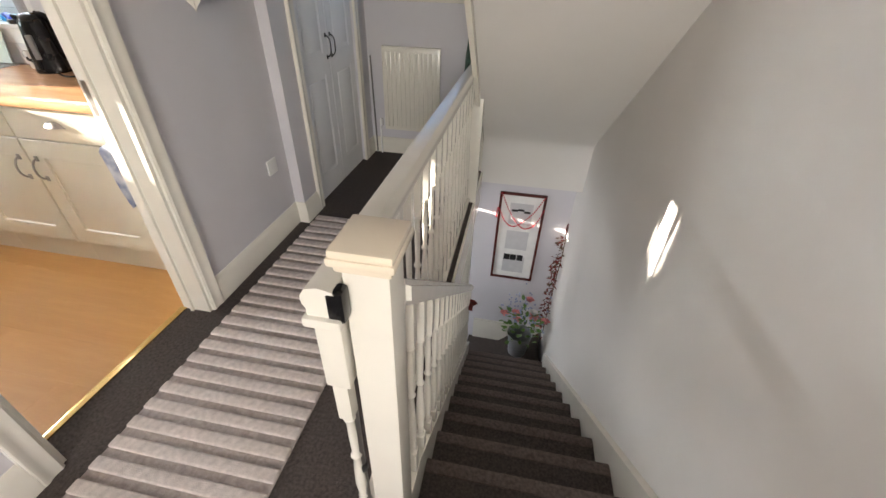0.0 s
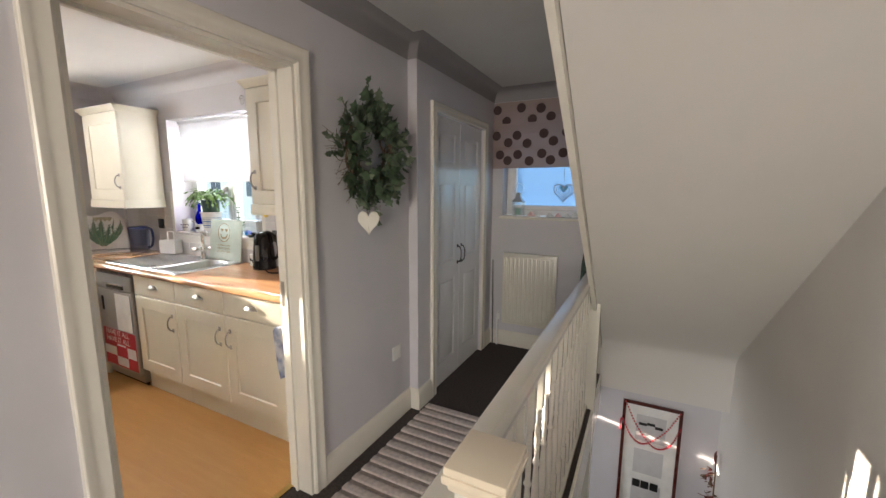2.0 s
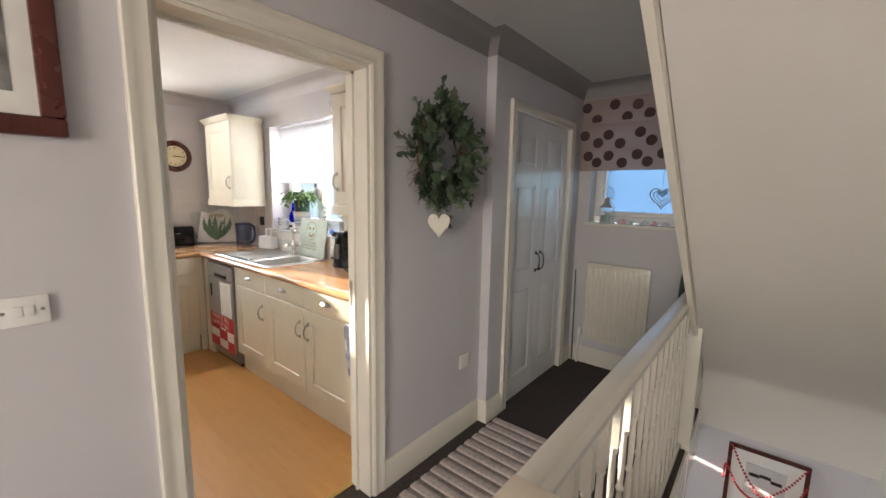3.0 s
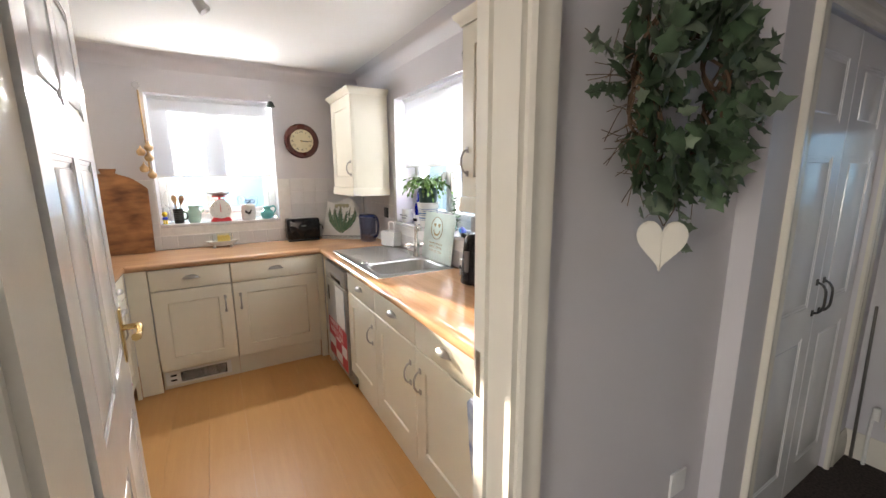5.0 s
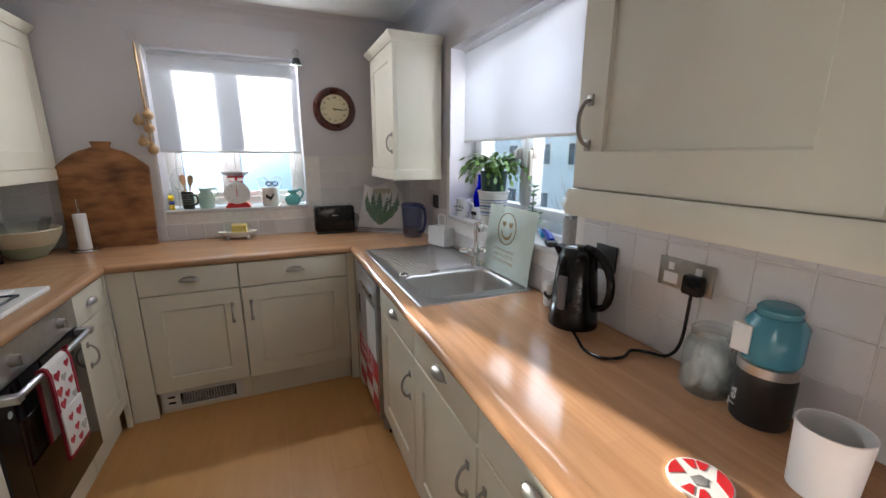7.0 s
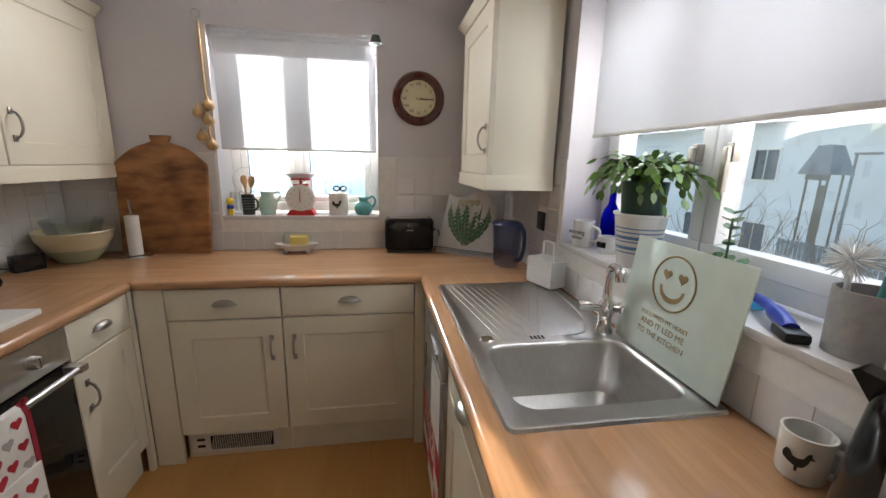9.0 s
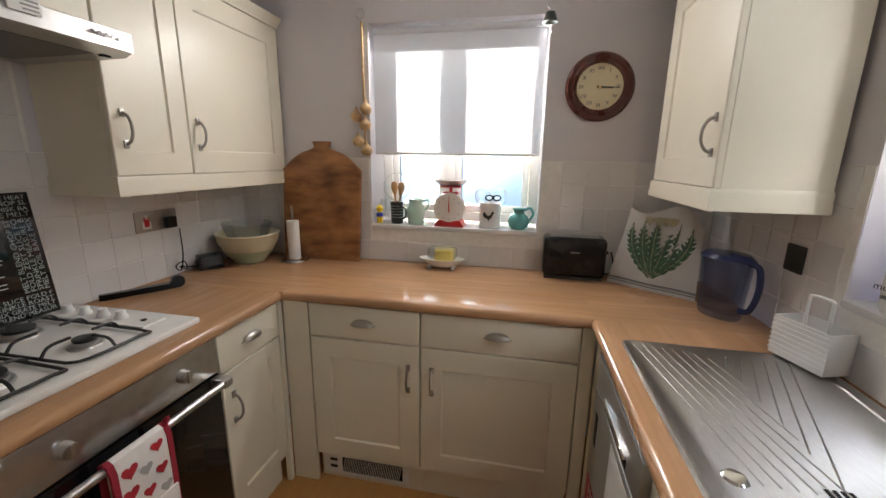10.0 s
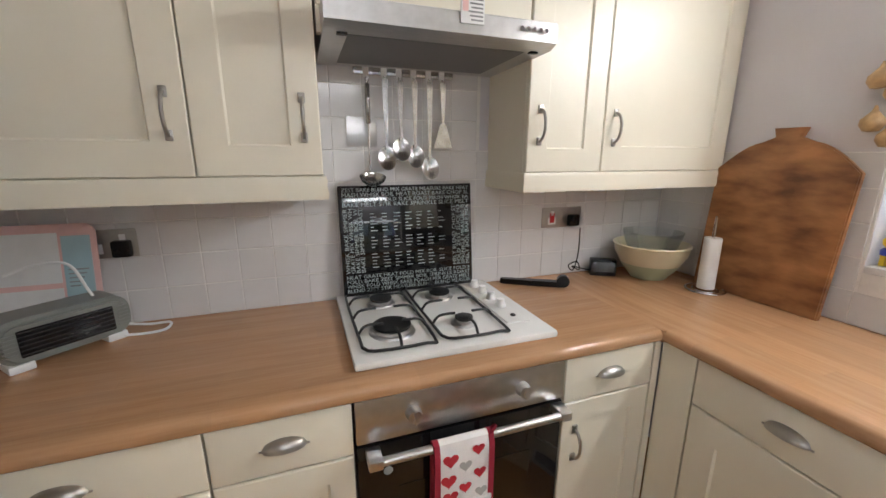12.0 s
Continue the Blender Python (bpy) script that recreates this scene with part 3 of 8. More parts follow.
for x0, x1, y0, y1 in ((fW, -2.56, fN + 0.05, YN - 0.002), (-2.56, -2.19, fN + 0.05, 2.10), (-2.56, -2.19, 2.56, YN - 0.002), (-2.19, XK, fN + 0.05, YN - 0.002)):
    box(top, x0, x1, y0, y1, ZT - 0.039, ZT)
part("worktop_run", top, M_TOPX, WT)
top = bmesh.new()
sweep(top, [(fW, fS), (fW, fN)], nose, -1)
box(top, XW + 0.002, fW - 0.05, YS + 0.002, YN - 0.002, ZT - 0.039, ZT - 0.0002)
box(top, fW - 0.06, fW, YS + 0.002, fS, ZT - 0.038, ZT - 0.0003)
box(top, fW - 0.06, fW, fN, YN - 0.002, ZT - 0.038, ZT - 0.0003)
part("worktop_run", top, M_TOPY, WT)


def wall_unit(place, rz, doors, label, z0=1.375, z1=2.075, depth=0.285, ends="", panel=True):
    """A wall unit; doors: (width, side of the handle). Front at local y 0."""
    w = sum(d[0] for d in doors)
    u = thing("wall_cabinet", label, "cabinet", (place[0], place[1], 0), rz, "fitted wall cabinets")
    part("body", B(0.001, w - 0.001, 0.021, depth, z0 - 0.002, z1), M_CREAM, u, smooth=False)
    x = 0
    for dw, side in doors:
        f = bmesh.new()
        panel_door(f, x + 0.002, x + dw - 0.002, z0, z1 - 0.002, rail=min(0.085, dw * 0.25))
        d = part("door", f, M_CREAM, u)
        bow_handle(d, x + (0.045 if side == "l" else dw - 0.045), z0 + 0.15)
        x += dw
    path = [(0, depth), (0, 0), (w, 0), (w, depth)]
    if "l" not in ends:
        path = path[1:]
    if "r" not in ends:
        path = path[:-1]
    lo = [(-0.02, z0 - 0.002), (0.004, z0 - 0.002), (0.008, z0 - 0.014), (0.006, z0 - 0.03), (0.01, z0 - 0.05), (0.008, z0 - 0.066), (-0.02, z0 - 0.066)]
    hi = [(-0.02, z1), (0.006, z1), (0.01, z1 + 0.012), (0.028, z1 + 0.03), (0.032, z1 + 0.045), (-0.02, z1 + 0.045)]
    part("pelmet", sweep(bmesh.new(), path, lo), M_CREAM, u)
    part("cornice", sweep(bmesh.new(), path, hi), M_CREAM, u)
    return u


FU = 0.475
wall_unit((-2.938, FU), 180, [(0.305, "l"), (0.62, "l")], "cream panelled wall cabinets beside the cooker hood", ends="l")
wall_unit((-1.345, FU), 180, [(0.648, "r"), (0.308, "r")], "cream panelled wall cabinets beside the cooker hood", ends="r")
wall_unit((-3.72, 2.285), 0, [(0.55, "r")], "cream wall cabinet in the corner by the sink window", depth=0.30, ends="lr")
wall_unit((-1.655, 2.30), 0, [(0.56, "l"), (0.18, "r")], "cream panelled wall cabinet beside the sink window", depth=0.29, ends="l")

# ---- stairs ----
GO, RISE, Y0 = 0.23, 0.19, 1.225
st = thing("staircase", "straight dark-carpeted staircase going down with a turn at the foot", "stairs", kind="structure")
XA, XB = 0.405, 1.18
NST = 10
for i in range(NST):
    y, z = Y0 + GO * i, -RISE * (i + 1)
    bm = bmesh.new()
    prof = [(y - 0.02, z - 0.25), (y - 0.02, z), (y + GO - 0.004, z), (y + GO + 0.012, z - 0.006), (y + GO + 0.018, z - 0.018), (y + GO + 0.012, z - 0.032), (y + GO, z - 0.04), (y + GO, z - 0.25)]
    slab(bm, prof, "x", XA, XB)
    tread = part("tread", bm, M_CARPET, st)
    # thin lip in the paler colour, paints the lit edge of each tread
    lip = [(y + GO - 0.045, z - 0.002), (y + GO - 0.040, z + 0.003), (y + GO - 0.003, z + 0.003), (y + GO + 0.014, z - 0.004), (y + GO + 0.021, z - 0.018), (y + GO + 0.014, z - 0.034), (y + GO + 0.004, z - 0.034), (y + GO - 0.006, z - 0.002)]
    part("nosing", slab(bmesh.new(), lip, "x", XA + 0.002, XB - 0.002), M_LIT_EDGE, tread, "paler carpet edge, the light on it put into its colour")
yE, zE = Y0 + GO * NST, -RISE * NST
for pts, z in (([(XB, yE), (XA, yE), (XA, yE + 0.05), (XB, yE + 0.36)], zE - RISE), ([(XB, yE + 0.36), (XA, yE + 0.05), (XA, yE + 0.08), (0.92, YB), (XB, YB)], zE - RISE - 0.001),
               ([(0.92, YB), (XA, yE + 0.08), (XA - 0.1, yE + 0.08), (0.36, YB)], zE - 2 * RISE)):
    part("tread", slab(bmesh.new(), pts, "z", z - 0.35, z), M_CARPET, st)
# wall string and the string under the balusters
sl = RISE / GO
for x0, x1, o in ((XB + 0.001, XR - 0.001, 0.10), (0.362, XA - 0.001, 0.10)):
    pts = [(Y0 - 0.0, 0.02 + (0.0 if x0 > 1 else 0)), (Y0, -0.4), (yE + 0.05, zE - 0.45), (yE + 0.05, zE + o - 0.02), (Y0 + GO * 0.6, o - 0.1)]
    part("string", slab(bmesh.new(), pts, "x", x0, x1), M_GLOSS, st, "white gloss stair string")
part("skirting", B(0.40, XR - 0.02, YB - 0.018, YB - 0.001, zE - 2 * RISE, zE - 2 * RISE + 0.30), M_GLOSS, st)

# soffit of the upper flight
ztop = lambda y: 1.34 - 0.757 * (y - 2.49)
bm = bmesh.new()
slab(bm, [(1.156, ZC), (3.72, ztop(3.72)), (3.80, ztop(3.80) - 0.01), (3.84, 0.29), (3.85, 0.2), (3.85, -0.09), (4.0, -0.09), (4.0, 0.45), (1.4, ZC)], "x", XL, XR)
tagged(link("ceiling_stairs", bm, M_STAIRW), "off-white sloping underside of the upper stairs", "ceiling", kind="structure")
bm = bmesh.new()
slab(bm, [(1.08, ZC), (3.74, ztop(3.74) - 0.05), (3.87, 0.22), (3.87, -0.28), (4.0, -0.28), (4.0, 0.5), (1.45, ZC)], "x", 0.318, XL - 0.002)
tagged(link("trim_upper_string", bm, M_GLOSS), "white gloss string of the upper stairs", "stair string", kind="structure")
tagged(link("trim_floor_edge", B(XL + 0.001, 0.361, Y0 + 0.08, 3.85, -0.27, -0.002), M_GLOSS, False), "white painted edge board of the landing", "trim", kind="structure")

# newel, handrails and balusters
nw = thing("newel_post", "white painted newel post with a flat moulded cap", "newel post", (0.363, 1.198, 0))
part("post", B(-0.042, 0.042, -0.042, 0.042, -0.30, 0.975, bevel=0.004), M_GLOSS, nw)
bm = bmesh.new()
box(bm, -0.05, 0.05, -0.054, 0.054, 0.974, 0.992, bevel=0.005)
box(bm, -0.058, 0.058, -0.063, 0.063, 0.990, 1.006, bevel=0.005)
box(bm, -0.055, 0.055, -0.060, 0.060, 1.004, 1.021, bevel=0.006)
part("cap", bm, M_CAP, nw, "cream gloss cap, warm light put into its colour")
part("phone_mount", B(-0.066, -0.030, -0.074, -0.041, 0.875, 0.945, bevel=0.009), M_BLACK, nw, "small black plastic wall plug")

XRL = 0.290


def baluster(bm, x, y, z0, z1):
    h = z1 - z0
    box(bm, x - 0.016, x + 0.016, y - 0.016, y + 0.016, z0, z0 + h * 0.20)
    box(bm, x - 0.016, x + 0.016, y - 0.016, y + 0.016, z1 - h * 0.20, z1)
    a, b = z0 + h * 0.20, z1 - h * 0.20
    k = b - a
    prof = [(0.0, a), (0.015, a), (0.010, a + 0.015), (0.015, a + 0.03), (0.011, a + 0.045), (0.016, a + k * 0.25), (0.013, a + k * 0.42), (0.009, a + k * 0.55), (0.015, a + k * 0.58), (0.009, a + k * 0.61),
            (0.011, a + k * 0.8), (0.010, b - 0.03), (0.015, b - 0.015), (0.011, b - 0.006), (0.015, b), (0.0, b)]
    return lathe(bm, prof, 10, Matrix.Translation((x, y, 0)))


rail_prof = [(-0.028, 0.0), (-0.028, 0.018), (-0.034, 0.026), (-0.034, 0.045), (-0.024, 0.06), (0.0, 0.066), (0.024, 0.06), (0.034, 0.045), (0.034, 0.026), (0.028, 0.018), (0.028, 0.0)]
lb = thing("landing_balustrade", "white painted landing balustrade with turned spindles", "balustrade", (XRL, 1.145, 0))
part("handrail", sweep(bmesh.new(), [(0, -0.02), (0, 2.70)], [(a, b + 0.885) for a, b in rail_prof]), M_GLOSS, lb, "glossy cream-white handrail")
part("base_rail", B(-0.03, 0.03, 0.05, 2.70, 0.0, 0.03, bevel=0.005), M_GLOSS, lb)
bm = bmesh.new()
box(bm, -0.035, 0.035, -0.03, 0.03, 0.865, 0.886, bevel=0.004)
part("half_post", baluster(B(-0.026, 0.026, -0.012, 0.026, 0.68, 0.866, bevel=0.003), 0, 0.008, 0, 0.70), M_GLOSS, lb, "turned end post of the balustrade")
part("moulding", bm, M_GLOSS, lb)
for i in range(21):
    part("spindle", baluster(bmesh.new(), 0, 0.185 + i * 0.118, 0.03, 0.886), M_GLOSS, lb)

sb = thing("stair_balustrade", "white painted sloping stair balustrade with turned spindles", "balustrade", (0.385, 1.24, 0))
bm = bmesh.new()
L = 2.05
n = [(0.0, 0.83), (0.0, 0.90), (L, 0.90 - sl * L), (L, 0.83 - sl * L)]
slab(bm, n, "x", -0.03, 0.03)
bmesh.ops.bevel(bm, geom=bm.edges[:], offset=0.012, segments=2, affect="EDGES")
part("handrail", bm, M_GLOSS, sb, "glossy cream-white handrail")
for i in range(18):
    y = 0.09 + i * 0.112
    part("spindle", baluster(bmesh.new(), 0, y, 0.0 - sl * y + 0.02, 0.86 - sl * y), M_GLOSS, sb)
lp = thing("lower_newel", "white painted newel post at the foot of the stairs", "newel post", (0.322, 3.32, 0))
part("post", B(-0.042, 0.042, -0.042, 0.042, -2.64, 0.74, bevel=0.004), M_GLOSS, lp)
part("moulding", B(-0.054, 0.054, -0.054, 0.054, -0.93, -0.88, bevel=0.008), M_GLOSS, lp)

# ---- colours of the things ----


def plain(name, c, rough=0.5, metal=0.0, **k):
    return mat(name, c, rough, metal, **k)


M_RED = plain("red_paint", (0.55, 0.02, 0.025), 0.35)
M_REDCLOTH = plain("dark_red_cloth", (0.30, 0.012, 0.03), 0.9, bump=0.4, bump_scale=500)
M_WHITECLOTH = plain("white_cotton", (0.80, 0.77, 0.74), 0.95, bump=0.5, bump_scale=420)
M_GREYCLOTH = plain("grey_print", (0.42, 0.40, 0.37), 0.95)
M_MINT = plain("mint_green_glaze", (0.36, 0.55, 0.47), 0.22)
M_TEAL = plain("teal_glaze", (0.10, 0.36, 0.34), 0.2)
M_BLUEJAR = plain("teal_blue_enamel", (0.06, 0.24, 0.32), 0.22)
M_STONEW = plain("white_stoneware", (0.76, 0.75, 0.72), 0.25)
M_CREAMW = plain("cream_stoneware", (0.62, 0.55, 0.38), 0.3)
M_SAGE = plain("sage_green_glaze", (0.36, 0.40, 0.27), 0.3)
M_YELLOW = plain("yellow_plastic", (0.80, 0.55, 0.02), 0.4)
M_BUTTER = plain("butter", (0.80, 0.60, 0.16), 0.5)
M_BLUEP = plain("blue_plastic", (0.02, 0.05, 0.40), 0.3)
M_CYAN = plain("light_blue_plastic", (0.05, 0.42, 0.75), 0.35)
M_LEAF = plain("ivy_leaf", (0.055, 0.095, 0.05), 0.5, vary=0.5, scale=18)
M_LEAF2 = plain("pale_ivy_leaf", (0.13, 0.17, 0.115), 0.55, vary=0.35, scale=18)
M_CACTUS = plain("bright_green_leaf", (0.09, 0.19, 0.03), 0.35, vary=0.4, scale=22)
M_TWIG = plain("brown_twig", (0.12, 0.075, 0.045), 0.85, vary=0.3)
M_ONION = plain("dried_gourd", (0.46, 0.29, 0.14), 0.45, vary=0.3, scale=30)
M_ROPE = plain("straw_rope", (0.45, 0.30, 0.15), 0.9, vary=0.3, scale=80)
M_BOARD = mat("olive_wood_board", (0.12, 0.04, 0.013), 0.45, second=(0.46, 0.205, 0.075), scale=6.5, stretch=(1.0, 1.0, 2.6), bump=0.08)
M_SPOON = wood("pale_spoon_wood", (0.42, 0.25, 0.12), (0.52, 0.33, 0.17), "Z", 0.6)
M_MAHOG = wood("mahogany_frame", (0.055, 0.010, 0.009), (0.105, 0.022, 0.016), "Z", 0.28)
M_DIAL = plain("cream_clock_dial", (0.72, 0.64, 0.44), 0.5)
M_PAPER = plain("white_paper", (0.76, 0.76, 0.74), 0.9)
M_GREYPRINT = plain("grey_photo_print", (0.22, 0.22, 0.22), 0.6, vary=0.6, scale=14)
M_BLACKG = plain("black_glass", (0.006, 0.006, 0.007), 0.05, spec=0.6)
M_LETTER = plain("pale_lettering", (0.36, 0.42, 0.42), 0.5)
M_GOLDINK = plain("brown_gold_ink", (0.30, 0.22, 0.09), 0.5)
M_PALEGLASS = plain("pale_green_coated_glass", (0.66, 0.76, 0.70), 0.06)
M_SILVERP = plain("silver_appliance_paint", (0.36, 0.36, 0.36), 0.3, 0.6)
M_DARKBLUE = plain("dark_blue_edge", (0.02, 0.12, 0.24), 0.4)
M_LABELRED = plain("red_label_print", (0.50, 0.025, 0.04), 0.5)
M_PINK = plain("pale_pink_card", (0.78, 0.50, 0.47), 0.6)
M_GREYPL = plain("grey_green_plastic", (0.19, 0.20, 0.185), 0.4)
M_ROSE = plain("pink_rose_petal", (0.72, 0.25, 0.25), 0.7, vary=0.3, scale=60)
M_DARKFLOWER = plain("dark_red_dried_flower", (0.16, 0.025, 0.02), 0.9, vary=0.5, scale=60)
M_BLUEFLOWER = plain("blue_grey_flower", (0.30, 0.34, 0.48), 0.8)
M_ZINC = plain("zinc_bucket", (0.48, 0.50, 0.52), 0.4, 0.7)
M_BLINDPAT = cloth_blind("beige_roman_fabric", (0.42, 0.33, 0.31), 0.2)
M_DOT = plain("brown_velvet_dot", (0.085, 0.052, 0.05), 0.9)
M_COAT = plain("dark_green_patterned_coat", (0.05, 0.10, 0.075), 0.95, vary=0.6, scale=40, bump=0.5, bump_scale=200)
M_CLEAR = glass("clear_glass", (0.96, 0.98, 0.98), 0.0, 0.55)
M_BLUEGL = glass("smoky_blue_plastic", (0.86, 0.88, 0.95), 0.02, 0.85)
M_COBALT = glass("cobalt_glass", (0.03, 0.07, 0.75), 0.02, 0.4)
M_CRYSTAL = glass("amber_beads", (1.0, 0.62, 0.35), 0.05, 0.2)
M_CANE = plain("grey_metal_cane", (0.22, 0.21, 0.20), 0.35, 0.8)


def lettering(name, text, size, m, material, parent, depth=0.0004, align="LEFT"):
    """Raised letters in the built-in font, lying in the local x-y plane of m."""
    cu = bpy.data.curves.new(name, "FONT")
    cu.body, cu.size, cu.extrude, cu.align_x = text, size, depth, align
    cu.resolution_u = 2
    tmp = bpy.data.objects.new(name, cu)
    scene.collection.objects.link(tmp)
    me = bpy.data.meshes.new_from_object(tmp.evaluated_get(bpy.context.evaluated_depsgraph_get()))
    bpy.data.objects.remove(tmp)
    me.materials.clear()
    me.materials.append(material)
    ob = new(name, me)
    ob.parent = parent
    ob.matrix_basis = m
    return ob


def heart_pts(s, n=24):
    out = []
    for i in range(n):
        t = 2 * math.pi * i / n
        out.append((s * math.sin(t) ** 3, s * (13 * math.cos(t) - 5 * math.cos(2 * t) - 2 * math.cos(3 * t) - math.cos(4 * t)) / 16))
    return out


def leaf(bm, p, d, up, L, w, fold=0.25, lobes=False):
    """One leaf from p along d."""
    d, up = d.normalized(), up.normalized()
    s = d.cross(up).normalized()
    up = s.cross(d)
    shape = [(0, 0), (0.25, 0.55), (0.42, 0.35), (0.62, 0.42), (1, 0)] if lobes else [(0, 0), (0.3, 0.42), (0.65, 0.40), (1, 0)]
    mid = [bm.verts.new(p + d * (L * a)) for a, b in shape]
    for side in (-1, 1):
        edge = [mid[0]] + [bm.verts.new(p + d * (L * a) + s * (side * w * b) + up * (fold * w * b)) for a, b in shape[1:-1]] + [mid[-1]]
        for i in range(len(shape) - 1):
            q = [mid[i], mid[i + 1], edge[i + 1], edge[i]]
            q = list(dict.fromkeys(q))
            if len(q) > 2:
                bm.faces.new(q if side > 0 else q[::-1])


def rv(k=1.0):
    return Vector((random.uniform(-k, k), random.uniform(-k, k), random.uniform(-k, k)))


# ---- cooker, hood and sink ----
ov = thing("oven", "built-in steel and black glass single oven", "oven", (-2.316, FS, 0), 180)
part("body", B(0.002, 0.589, 0.02, 0.55, 0.155, 0.862), M_BLACK, ov, smooth=False)
fas = part("control_panel", B(0.0, 0.591, -0.006, 0.02, 0.747, 0.866, bevel=0.003), M_STEEL, ov, "brushed steel control panel")
for kx in (0.142, 0.452):
    k = bmesh.new()
    rod(k, (kx, -0.006, 0.808), (kx, -0.03, 0.808), 0.021, 0.018, 20)
    box(k, kx - 0.004, kx + 0.004, -0.034, -0.028, 0.790, 0.826, bevel=0.002)
    part("knob", k, M_STEEL, fas, "steel control knob")
dr = part("oven_door", B(0.0, 0.591, -0.004, 0.02, 0.165, 0.738, bevel=0.004), M_BLACKG, ov, "black glass oven door")
h = bmesh.new()
tube(h, [(0.03, -0.05, 0.725), (0.56, -0.05, 0.725)], 0.011, 12)
for s in (0.0, 0.53):
    box(h, 0.02 + s, 0.055 + s, -0.062, -0.004, 0.712, 0.737, bevel=0.004)
part("oven_handle", h, M_STEEL, dr, "brushed steel bar handle")
part("window_trim", B(0.10, 0.49, -0.0055, -0.003, 0.25, 0.60, bevel=0.001), plain("brown_oven_window", (0.018, 0.011, 0.006), 0.08), dr)
part("badge", lathe(bmesh.new(), [(0, 0), (0.012, 0), (0.012, 0.001), (0, 0.001)], 16, pose(0.075, -0.0045, 0.655, 90)), M_LETTER, dr, "small round badge")
part("plinth", B(0, 0.593, 0.045, 0.06, 0, 0.15), M_CREAM, ov, smooth=False)

gl = thing("oven_glove", "white double oven glove with red hearts over the oven handle", "oven glove", (-2.495, FS + 0.05, 0.725), 180)
bm = bmesh.new()
sec = [(-0.019, -0.33), (-0.02, -0.1), (-0.019, -0.01), (-0.012, 0.014), (0.0, 0.021), (0.012, 0.014), (0.017, -0.02), (0.02, -0.26), (0.014, -0.26), (0.011, -0.02), (0.0, 0.014), (-0.012, -0.01), (-0.013, -0.33)]
slab(bm, sec, "x", 0.012, 0.146)
part("cotton", bm, M_WHITECLOTH, gl)
for a, b in ((-0.002, 0.013), (0.145, 0.16)):
    part("trim", slab(bmesh.new(), [(u * 1.12, v * 1.01) for u, v in sec], "x", a, b), M_REDCLOTH, gl, "dark red edging")
part("trim", B(0.0, 0.158, -0.026, -0.012, -0.345, -0.328, bevel=0.003), M_REDCLOTH, gl)
part("pocket", B(0.004, 0.154, -0.027, -0.019, -0.33, -0.16, bevel=0.004), M_WHITECLOTH, gl)
random.seed(5)
for i, (u, v) in enumerate(((0.04, -0.03), (0.115, -0.015), (0.08, -0.055), (0.035, -0.09), (0.12, -0.085), (0.08, -0.12), (0.04, -0.14), (0.125, -0.145), (0.05, -0.20), (0.11, -0.21), (0.075, -0.255), (0.03, -0.28), (0.125, -0.28), (0.085, -0.305))):
    yy = -0.0205 if v > -0.16 else -0.0275
    s = 0.013 if i % 3 else 0.016
    part("printed_heart", slab(bmesh.new(), [(u + a, v + b) for a, b in heart_pts(s * 1.35, 16)], "y", yy - 0.0006, yy), M_GREYCLOTH if i % 5 == 2 else M_LABELRED, gl)
part("loop", tube(bmesh.new(), curve([(0.15, -0.01, 0.012), (0.165, -0.012, 0.03), (0.168, 0.004, 0.02), (0.155, 0.01, 0.005)], 4), 0.004), M_REDCLOTH, gl)

hob = thing("gas_hob", "white enamel gas hob with four burners and black grates", "hob", (-2.328, 0.732, ZT), 180)
part("hob_plate", B(0, 0.595, 0, 0.52, 0.0005, 0.022, bevel=0.008), M_ENAMEL, hob)
part("knob_panel", B(0.475, 0.555, 0.09, 0.51, 0.02, 0.027, bevel=0.004), M_ENAMEL, hob)
for bx_, by_, r in ((0.13, 0.16, 0.058), (0.14, 0.385, 0.04), (0.35, 0.14, 0.03), (0.355, 0.385, 0.04)):
    br = part("burner", lathe(bmesh.new(), [(0, 0.02), (r + 0.012, 0.02), (r + 0.008, 0.028), (r, 0.03), (r, 0.038), (0, 0.038)], 24, Matrix.Translation((bx_, by_, 0))), M_STEEL, hob, "steel burner ring")
    part("burner_cap", lathe(bmesh.new(), [(0, 0.038), (r - 0.004, 0.038), (r - 0.002, 0.046), (0, 0.048)], 24, Matrix.Translation((bx_, by_, 0))), M_IRON, br, "black burner cap")
for gx in (0.13, 0.352):
    g = bmesh.new()
    w, d = 0.1, 0.225
    cx, cy = gx, 0.265
    tube(g, curve([(cx - w, cy - d + 0.03, 0.03), (cx - w + 0.03, cy - d, 0.03), (cx + w - 0.03, cy - d, 0.03), (cx + w, cy - d + 0.03, 0.03), (cx + w, cy + d - 0.03, 0.03), (cx + w - 0.03, cy + d, 0.03), (cx - w + 0.03, cy + d, 0.03), (cx - w, cy + d - 0.03, 0.03), (cx - w, cy - d + 0.03, 0.03)], 3), 0.0045, 6)
    for yy in (cy - 0.115, cy, cy + 0.115):
        for s in (-1, 1):
            tube(g, curve([(cx + s * w, yy, 0.03), (cx + s * (w - 0.015), yy, 0.05), (cx + s * (w - 0.035), yy, 0.056), (cx + s * 0.028, yy, 0.056)], 3), 0.0042, 6)
    for s in (-1, 1):
        tube(g, curve([(cx, cy + s * d, 0.03), (cx, cy + s * (d - 0.02), 0.052), (cx, cy + s * (d - 0.07), 0.056)], 3), 0.0042, 6)
    part("grate", g, M_IRON, hob, "black wire pan grate")
